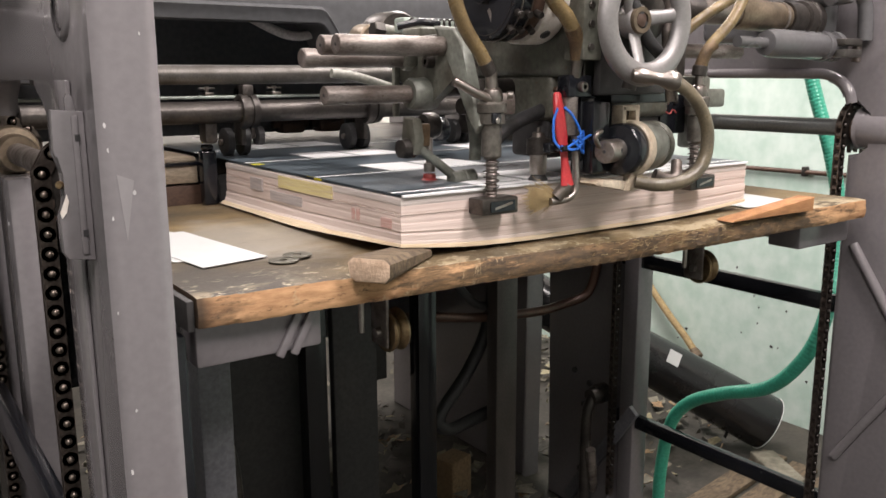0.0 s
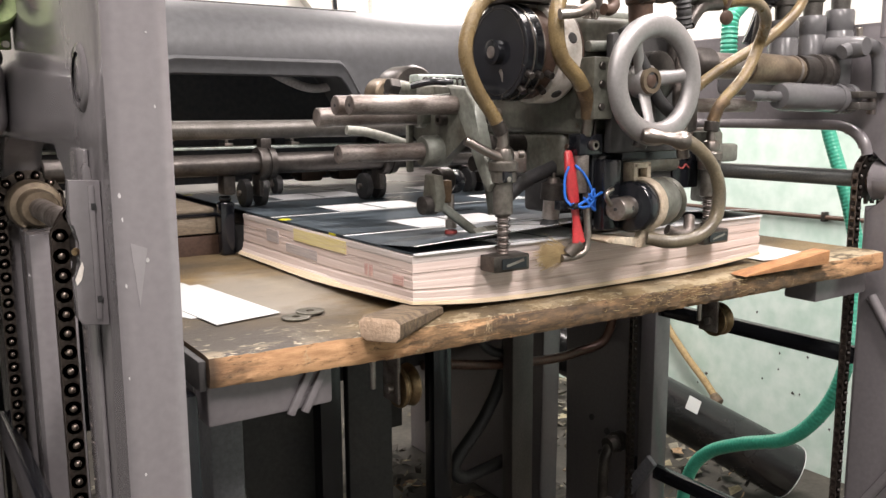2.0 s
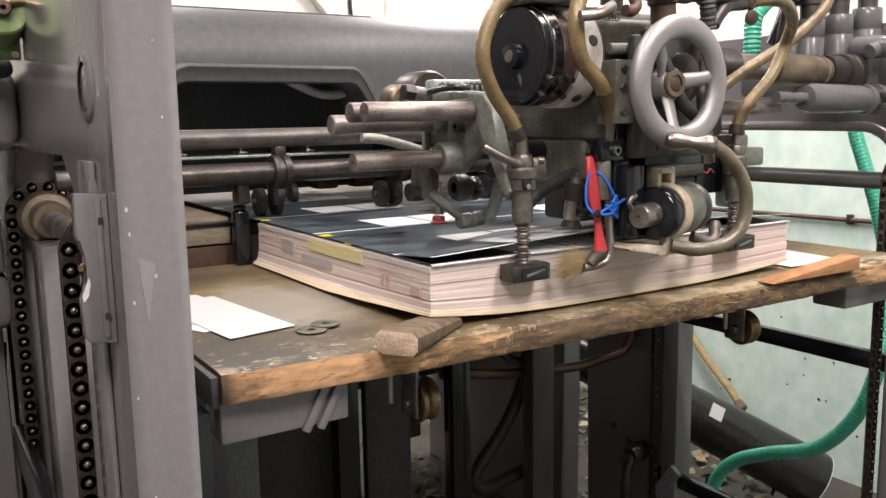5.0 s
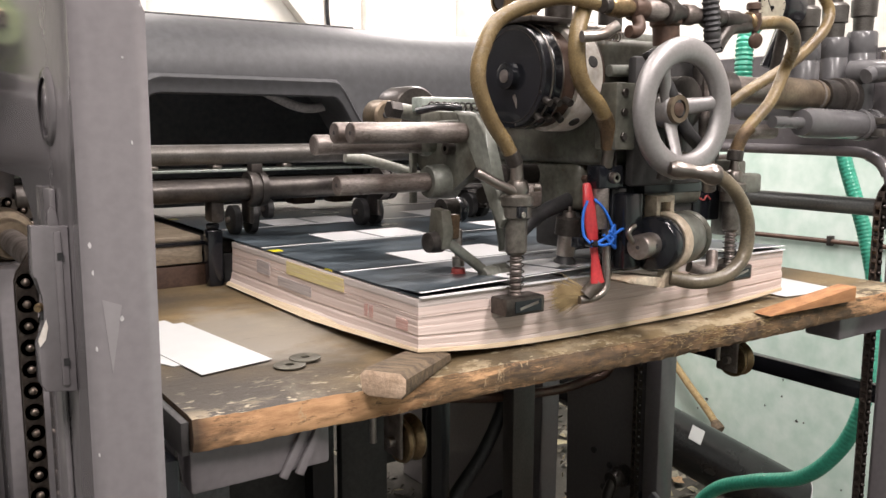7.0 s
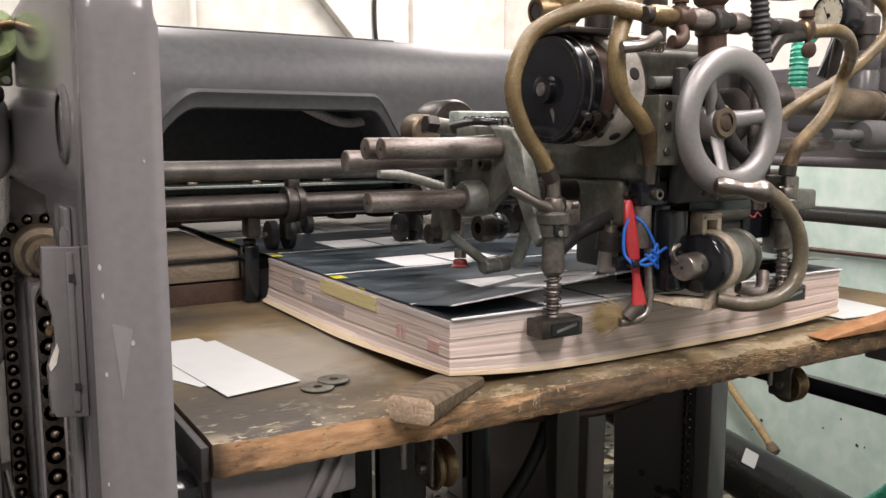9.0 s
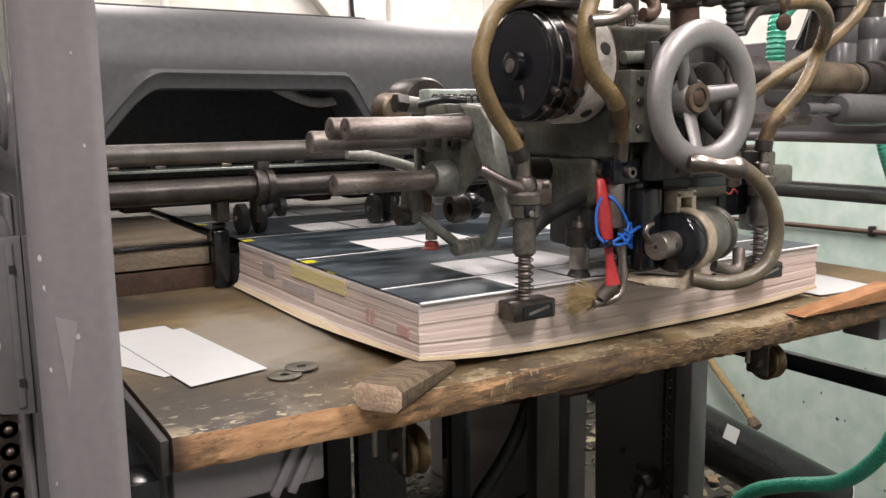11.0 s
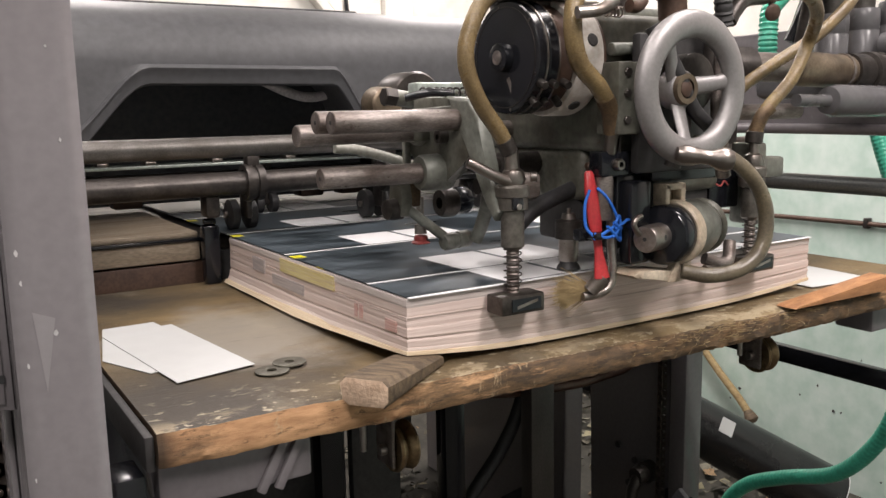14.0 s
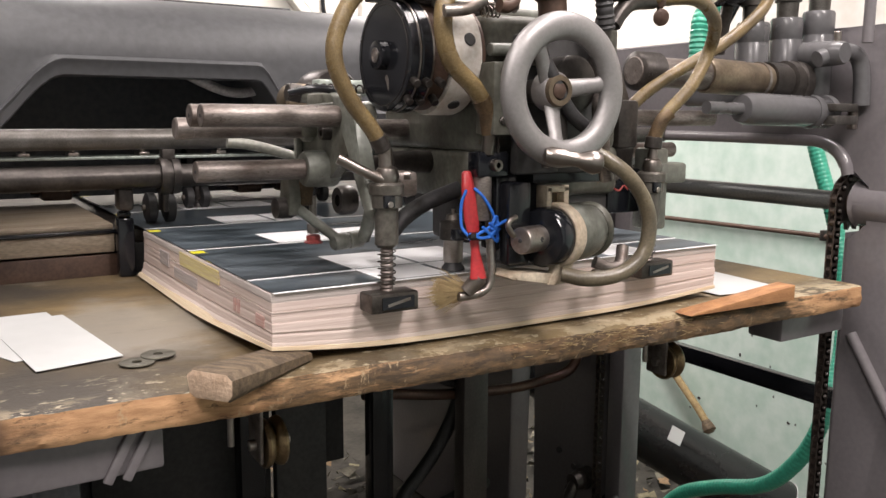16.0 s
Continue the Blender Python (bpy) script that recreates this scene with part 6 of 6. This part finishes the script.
for k, pts in enumerate((
    [(0.962, 1.020, 1.452), (0.972, 1.012, 1.44), (0.984, 1.008, 1.42), (0.990, 1.006, 1.40), (0.978, 1.002, 1.388)],
    [(0.950, 1.022, 1.45), (0.942, 1.022, 1.43), (0.940, 1.018, 1.40), (0.946, 1.008, 1.386)],
    [(0.945, 1.006, 1.390), (0.962, 0.999, 1.384), (0.982, 1.0, 1.388), (0.998, 1.008, 1.394)],
    [(0.945, 1.007, 1.382), (0.960, 0.999, 1.392), (0.975, 0.998, 1.400), (0.985, 1.0, 1.412), (0.992, 1.005, 1.408), (0.985, 0.998, 1.396), (0.970, 0.996, 1.384)],
    [(0.962, 0.998, 1.400), (0.974, 0.996, 1.388), (0.986, 0.998, 1.378), (0.992, 1.004, 1.382), (0.984, 0.997, 1.395), (0.972, 0.996, 1.405)],
    [(0.975, 0.997, 1.395), (0.99, 0.997, 1.402), (1.004, 1.0, 1.406), (1.010, 1.003, 1.402)],
)):
    part("string", tube(mesh(), pts, 0.0022, 8), BLUE, brush, "blue knotted string" if k == 0 else "")

# ---- valves on the far side plate ----
valves = thing("valve_group", "grey painted valves and greasy shaft on the side plate", "valve")
part("valve_shaft", rod(mesh(), (1.40, 1.165, 1.634), (1.66, 1.155, 1.630), 0.027), STEEL_BROWN, valves, "greasy brown shaft")
part("tan_sleeve", lathe(mesh(), (1.575, 1.158, 1.631), (1.745, 1.152, 1.626), [(0, 0.02), (0, 0.031), (0.03, 0.033), (0.60, 0.033), (0.62, 0.032), (0.97, 0.032), (1, 0.03), (1, 0.01)], 28), FLANGE, valves, "worn tan shaft sleeve")
part("sleeve_ring", lathe(mesh(), (1.722, 1.153, 1.627), (1.729, 1.1527, 1.6268), [(0, 0.02), (0, 0.0345), (1, 0.0345), (1, 0.02)], 28), STEEL, valves)
sc = part("shaft_collar", lathe(mesh(), (1.745, 1.152, 1.626), (1.845, 1.148, 1.622), [(0, 0.02), (0, 0.036), (0.45, 0.037), (0.47, 0.034), (0.52, 0.034), (0.54, 0.042), (0.72, 0.043), (0.74, 0.040), (0.80, 0.040), (0.82, 0.044), (1, 0.044), (1, 0)], 32), STEEL_DARK, valves, "dark grooved collar")
part("collar_hole", rod(mesh(), (1.765, 1.128, 1.653), (1.765, 1.134, 1.647), 0.007, 12), BLACK_MATT, sc)
part("spring_guard", lathe(mesh(), (1.40, 1.165, 1.634), (1.46, 1.163, 1.633), [(0, 0.02)] + [(0.05 + 0.9 * i / 14, 0.035 if i % 2 else 0.031) for i in range(15)] + [(1, 0.02)], 20), STEEL_DARK, valves)
part("cylinder", lathe(mesh(), (1.55, 1.125, 1.571), (1.90, 1.115, 1.565), [(0, 0), (0, 0.012), (0.12, 0.012), (0.13, 0.009), (0.2, 0.012), (0.26, 0.012), (0.27, 0.026), (0.32, 0.031), (0.95, 0.031), (1, 0.026), (1, 0)], 32), VALVE, valves, "grey horizontal cylinder")
for cx in (1.84, 1.885):
    part("cylinder_band", lathe(mesh(), (cx, 1.117, 1.566), (cx + 0.02, 1.1165, 1.5657), [(0, 0.02), (0, 0.033), (0.2, 0.0345), (0.8, 0.0345), (1, 0.033), (1, 0.02)], 28), VALVE, valves)
part("valve_body", box(mesh(), 1.70, 1.962, 1.17, 1.34, 1.575, 1.665, 0.02, 3), VALVE, valves)
for vx, vy, z1 in ((1.762, 1.20, 1.742), (1.862, 1.195, 1.757), (1.925, 1.165, 1.772)):
    rs = part("valve_riser", lathe(mesh(), (vx, vy, 1.60), (vx, vy, z1), [(0, 0.031), (0.04, 0.0325), (0.70, 0.0325), (0.71, 0.0315), (0.73, 0.0315), (0.74, 0.0325), (0.97, 0.0325), (1, 0.030), (1, 0)], 32), VALVE, valves, "glossy grey valve barrel")
    part("valve_cap", lathe(mesh(), (vx, vy, z1), (vx, vy, z1 + 0.11), [(0, 0.021), (0.28, 0.022), (0.30, 0.027), (0.62, 0.028), (0.68, 0.022), (0.70, 0.015), (1, 0.015), (1, 0)], 20), STEEL_GREY, rs, "steel valve cap")
lv = part("valve_lever", tube(mesh(), [(1.835, 1.10, 1.668), (1.875, 1.088, 1.682), (1.915, 1.08, 1.684), (1.940, 1.076, 1.668), (1.947, 1.072, 1.63), (1.948, 1.070, 1.578)], 0.0165, 16), VALVE, valves, "curved grey valve lever")
part("lever_boss", lathe(mesh(), (1.868, 1.062, 1.680), (1.868, 1.15, 1.680), [(0, 0), (0, 0.020), (0.08, 0.023), (0.3, 0.025), (1, 0.027), (1, 0)], 24), VALVE, lv)
part("lever_pin", rod(mesh(), (1.868, 1.08, 1.70), (1.866, 1.08, 1.722), 0.007, 12), STEEL, lv)
clamp = part("lever_clamp", box(mesh(), 1.862, 1.935, 1.066, 1.098, 1.566, 1.582, 0.004), STEEL_GREY, valves, "steel clamp with a slot")
part("clamp_jaw", box(mesh(), 1.862, 1.935, 1.066, 1.098, 1.540, 1.558, 0.004), STEEL_GREY, clamp)
part("clamp_bolt", rod(mesh(), (1.945, 1.085, 1.530), (1.945, 1.085, 1.572), 0.010, 12), STEEL_BROWN, clamp)
part("copper_pipe", rod(mesh(), (1.815, 1.235, 1.66), (1.815, 1.235, 1.90), 0.013), BRASS, valves)
part("black_handle", lathe(mesh(), (1.70, 1.25, 1.69), (1.73, 1.22, 1.80), [(0, 0), (0, 0.014), (0.3, 0.013), (0.9, 0.018), (1, 0.015), (1, 0)], 18), BLACK, valves)
part("far_riser", rod(mesh(), (1.92, 1.05, 1.70), (1.92, 1.05, 1.95), 0.011), GREY, valves)

gauge = thing("pressure_gauge", "round pressure gauge with pale dial and black case", "gauge")
ga, gb = Vector((1.634, 1.200, 1.806)), Vector((1.702, 1.192, 1.806))
part("case", lathe(mesh(), ga, gb, [(0, 0.036), (0, 0.040), (0.05, 0.0415), (0.22, 0.0415), (0.25, 0.038), (0.9, 0.038), (1, 0.034), (1, 0)], 36), BLACK, gauge)
part("dial", lathe(mesh(), ga.lerp(gb, 0.07), ga.lerp(gb, 0.12), [(0, 0), (0, 0.037), (1, 0.037), (1, 0)], 36), DIAL, gauge, "pale dial face")
gd = (gb - ga).normalized()
gs = gd.cross(Vector((0, 0, 1))).normalized()
gu = Vector((0, 0, 1))
nd = mesh()
tube(nd, [ga.lerp(gb, 0.045) - gu * 0.008, ga.lerp(gb, 0.045) + gu * 0.018 - gs * 0.012], 0.0009, 5, 1)
part("needle_hub", rod(mesh(), ga.lerp(gb, 0.03), ga.lerp(gb, 0.08), 0.004, 12), BLACK, gauge)
part("needle", nd, BLACK, gauge)
for k in range(11):
    a = radians(-40 + 26 * k)
    d = gs * math.cos(a) + gu * math.sin(a)
    part("dial_mark", tube(mesh(), [ga.lerp(gb, 0.065) + d * 0.027, ga.lerp(gb, 0.065) + d * 0.032], 0.0006, 4, 1), BLACK, gauge)
part("gauge_stem", rod(mesh(), (1.70, 1.23, 1.68), (1.69, 1.205, 1.772), 0.011), STEEL_DARK, gauge)

# ---- green hoses, wall pipe and what lies behind ----
gh = thing("green_hose", "green spiral-ribbed plastic hose", "hose", "green hoses")
part("hose_run", tube(mesh(), [(2.00, 1.46, 1.86), (1.92, 1.44, 1.815), (1.872, 1.43, 1.78), (1.860, 1.425, 1.72), (1.862, 1.425, 1.66)], 0.021, 16, 8, 0.0018, 0.011), HOSE_GREEN, gh)
gh2 = thing("green_hose", "green spiral-ribbed plastic hose hanging by the wall", "hose", "green hoses")
part("hose_run", tube(mesh(), [(2.30, 1.44, 1.60), (2.30, 1.405, 1.476), (2.30, 1.36, 1.356), (2.30, 1.325, 1.255), (2.28, 1.28, 1.12), (2.22, 1.24, 0.96), (2.13, 1.215, 0.83), (2.10, 1.25, 0.72), (2.10, 1.346, 0.615), (2.10, 1.496, 0.549), (2.10, 1.618, 0.48), (2.10, 1.69, 0.38), (2.10, 1.72, 0.20), (2.12, 1.74, 0.03)], 0.020, 14, 8, 0.0008, 0.011), HOSE_GREEN, gh2)
wp = thing("wall_pipe", "thin rusty pipe clipped to the mint wall", "pipe", kind="structure")
part("pipe_run", rod(mesh(), (3.232, 0.5, 1.13), (3.232, 4.5, 1.07), 0.010, 12), BROWN, wp)
part("clip", box(mesh(), 3.222, 3.25, 1.97, 1.99, 1.09, 1.13, 0.003), STEEL_DARK, wp)
FILM = material("black_plastic_film", (0.010, 0.010, 0.011), (0.020, 0.019, 0.019), 0.24, 0, 8, 120, 0.6, 0.06)
roll = thing("film_roll", "large black plastic roll leaning on the press with white tag", "roll")
ra, rb = Vector((2.17, 2.56, 0.660)), Vector((2.92, 1.865, 0.118))
rm = lathe(mesh(), ra, rb, [(0, 0), (0, 0.094), (0.01, 0.098), (0.99, 0.112), (1, 0.109), (1, 0)], 44)
part("roll_body", rm, FILM, roll)
# thin white ring painting the highlight along the roll's end edge
part("rim_highlight", lathe(mesh(), ra.lerp(rb, 0.998), ra.lerp(rb, 1.0005), [(0, 0.1115), (0, 0.1135), (1, 0.1135), (1, 0.109), (0, 0.1115)], 44), PAPER, roll)
axis = (rb - ra).normalized()
out = (Vector((-0.45, -0.55, 0.70)) - axis * axis.dot(Vector((-0.45, -0.55, 0.70)))).normalized()
tag = part("tag", box(mesh(), -0.030, 0.030, -0.026, 0.026, 0.0, 0.002, 0.0), PAPER, roll, "white paper tag")
tag.matrix_basis = Matrix.Translation(ra.lerp(rb, 0.585) + out * 0.1055) @ Matrix((out.cross(axis), axis, out)).transposed().to_4x4()
th = thing("tan_hose", "short tan rubber hose hanging near the floor", "hose")
part("hose_run", tube(mesh(), [(3.247, 2.86, 0.56), (3.21, 2.74, 0.46), (3.20, 2.62, 0.357), (3.20, 2.518, 0.273), (3.20, 2.458, 0.215)], 0.017), BRISTLE, th)
part("nozzle", lathe(mesh(), (3.20, 2.462, 0.220), (3.195, 2.425, 0.178), [(0, 0.018), (0.4, 0.026), (0.8, 0.030), (1, 0.016), (1, 0)], 14), WOOD_BLOCK, th)
cb = thing("back_wall_cable", "black cable hanging on the pale back wall", "cable", kind="structure")
part("cable_run", tube(mesh(), [(2.34, 4.585, 2.9), (2.33, 4.585, 2.4), (2.335, 4.585, 2.15), (2.38, 4.585, 2.0), (2.36, 4.585, 1.6)], 0.012), BLACK, cb)
bpipe = thing("back_wall_pipe", "cream painted pipe and brace on the back wall", "pipe", kind="structure")
part("pipe_run", rod(mesh(), (1.28, 4.56, 1.6), (1.28, 4.56, 3.2), 0.022), WALL, bpipe)
part("brace", box(mesh(), 1.95, 2.0, 4.52, 4.598, 1.75, 3.0, 0.004, turn=pose(0, 0, 0, 0, -42, 0)), WALL, bpipe)
part("brace", box(mesh(), 2.03, 2.05, 4.55, 4.598, 1.75, 3.0, 0.004, turn=pose(0, 0, 0, 0, -42, 0)), WALL, bpipe)
part("post", box(mesh(), 2.56, 2.74, 4.54, 4.598, 0.0, 3.3, 0.004), WALL, bpipe)

# stains on the mint wall
rngw = random.Random(21)
for i in range(26):
    y, z = rngw.gauss(2.2, 0.35), rngw.gauss(0.35, 0.22)
    if not 0.02 < z < 1.5:
        continue
    s = rngw.uniform(0.002, 0.008)
    bm = mesh()
    prism(bm, [(y + s * rngw.uniform(0.5, 1.2) * math.cos(a), z + s * rngw.uniform(0.5, 1.6) * math.sin(a)) for a in (2 * math.pi * k / 7 for k in range(7))], "x", 3.2475, 3.2505)
    ob = part("stain", bm, BLACK_MATT, bpy.data.objects["wall_east"])

DEBRIS_PALE = material("pale_paper_scraps", (0.30, 0.27, 0.17), (0.18, 0.155, 0.09), 0.8, 0, 14, 90, 0.9, 0.2)
# litter on the floor under the press
rngl = random.Random(9)
litter = mesh()
for i in range(1300):
    x, y = rngl.uniform(0.6, 3.2), rngl.uniform(1.9, 3.6)
    if 1.9 < x < 2.1:
        continue
    s, a, z = rngl.uniform(0.006, 0.05) * rngl.random() + 0.006, rngl.uniform(0, 6.28), rngl.uniform(0.001, 0.03)
    vs = []
    for k in range(4):
        b = a + k * math.pi / 2 + rngl.uniform(-0.4, 0.4)
        vs.append(litter.verts.new((x + s * math.cos(b), y + s * 0.7 * math.sin(b), z + rngl.uniform(0, 0.03))))
    top = [litter.verts.new(v.co + Vector((0, 0, 0.0012))) for v in vs]
    litter.faces.new(top)
    litter.faces.new(vs[::-1])
    for k in range(4):
        litter.faces.new((vs[k], vs[(k + 1) % 4], top[(k + 1) % 4], top[k]))
    mi = rngl.choice((0, 0, 1, 1, 1, 2, 3))
    for f in top[0].link_faces:
        f.material_index = mi
tagged(part("paper_litter", litter, [DEBRIS, FLOOR, CARTON, DEBRIS_PALE]), "scattered paper scraps and dirt on the floor", "litter", kind="stuff")
for x, y, sx, sy, sz, a, nm, lb, m in ((1.66, 2.30, 0.11, 0.09, 0.16, 15, "carton", "small brown carton on the littered floor", CARTON), (1.30, 2.75, 0.30, 0.22, 0.06, -20, "waste_paper", "dirty bundle of waste paper", DEBRIS), (2.75, 1.70, 0.26, 0.10, 0.05, 60, "rag", "crumpled dirty rag by the wall", DEBRIS), (1.05, 2.55, 0.26, 0.16, 0.10, 35, "waste_paper", "dirty bundle of waste paper", DEBRIS)):
    ob = tagged(part(nm, box(mesh(), -sx / 2, sx / 2, -sy / 2, sy / 2, 0.0, sz, 0.008, 2), m), lb, nm.replace("_", " "))
    ob.matrix_basis = pose(x, y, 0.0, 0, 0, a)
for i in range(5):
    ob = tagged(part("floor_plank", box(mesh(), -0.45, 0.45, -0.05, 0.05, 0.0, 0.02, 0.003), WOOD_BLOCK), "loose wooden slat lying on the floor", "plank", "floor slats")
    ob.matrix_basis = pose(2.45, 1.22 + 0.13 * i, 0.0, 0, 0, 8)


# ---- what moves ----
def motions():
    times = [round(0.1 * i, 2) for i in range(161)]
    stroke, press_down, lift_z = [], [], []
    for s, u in zip(STARTS, LIFTS):
        nxt = [q for q in STARTS if q > u][0]
        back = min(u + 0.95, nxt - 0.25)
        stroke += [(s + 0.05, 0.0), (s + 0.75, 1.0), (u + 0.10, 1.0), (back, 0.0)]
        press_down += [(s + 0.30, 0.0), (s + 0.75, 1.0), (u + 0.25, 1.0), (back + 0.05, 0.0)]
        lift_z += [(s + 0.02, 0.6), (s + 0.22, 0.0), (u - 0.08, 0.0), (u + 0.18, 1.0), (u + 0.55, 0.85), (min(u + 0.9, nxt - 0.2), 0.6)]
    walk(carriage, [(t, pose(0.818, 1.188 + 0.098 * glide(t, stroke), 1.3225 + 0.032 * glide(t, press_down))) for t in times])
    walk(rocker, [(t, pose(0.874, 1.160, 1.452, 46 * glide(t, stroke) - 26, 0, 0)) for t in times])
    walk(lifter, [(t, pose(0.979, 1.100, 1.3225 + 0.034 * glide(t, lift_z), 10 * glide(t, lift_z), 0, 0)) for t in times])
    for i, (s, mid, left, right) in enumerate(SHEETS):
        keys = [(STARTS[i], TRAVEL[0])]
        k = 1
        for j in range(i, len(LIFTS)):
            if k + 1 < len(TRAVEL) and j + 1 < len(STARTS):
                keys += [(STARTS[j] + 0.85, TRAVEL[k]), (LIFTS[j] + 0.1, TRAVEL[k]), (min(LIFTS[j] + 1.0, STARTS[j + 1] - 0.05), TRAVEL[k + 1]), (STARTS[j + 1], TRAVEL[k + 1])]
                k += 2
        up = LIFTS[i - 1] if i else STARTS[0] - 1
        q = STARTS[i] - up
        raised = [(up - 0.05, 0.0), (up + 0.13 * q, 0.052), (up + 0.28 * q, 0.044), (up + 0.42 * q, 0.020), (up + 0.68 * q, 0.013), (STARTS[i], 0.009), (STARTS[i] + 0.2, 0.0)]
        ax1, ax2 = Vector((INNER0, HINGE - FOLD, 0)).normalized(), Vector((WIDE - INNER1, FOLD - HINGE, 0)).normalized()
        far, far2 = HINGE * ax1.x, HINGE * ax2.x
        walk(s, [(t, pose(PX0 + 0.002, PY0 - 0.006 + glide(t, keys), 1.3200 + 0.0006 * (len(SHEETS) - i))) for t in times])
        hgt = [(t, glide(t, raised)) for t in times]
        walk(mid, [(t, Matrix.Translation((INNER0, HINGE, 0)) @ Matrix.Rotation(-math.asin(h / HINGE), 4, "X")) for t, h in hgt])
        walk(left, [(t, Matrix.Translation((INNER0, HINGE, 0)) @ Matrix.Rotation(-math.asin(min(0.9, h / far)), 4, ax1)) for t, h in hgt])
        walk(right, [(t, Matrix.Translation((INNER1, HINGE, 0)) @ Matrix.Rotation(-math.asin(min(0.9, h / far2)), 4, ax2)) for t, h in hgt])


motions()
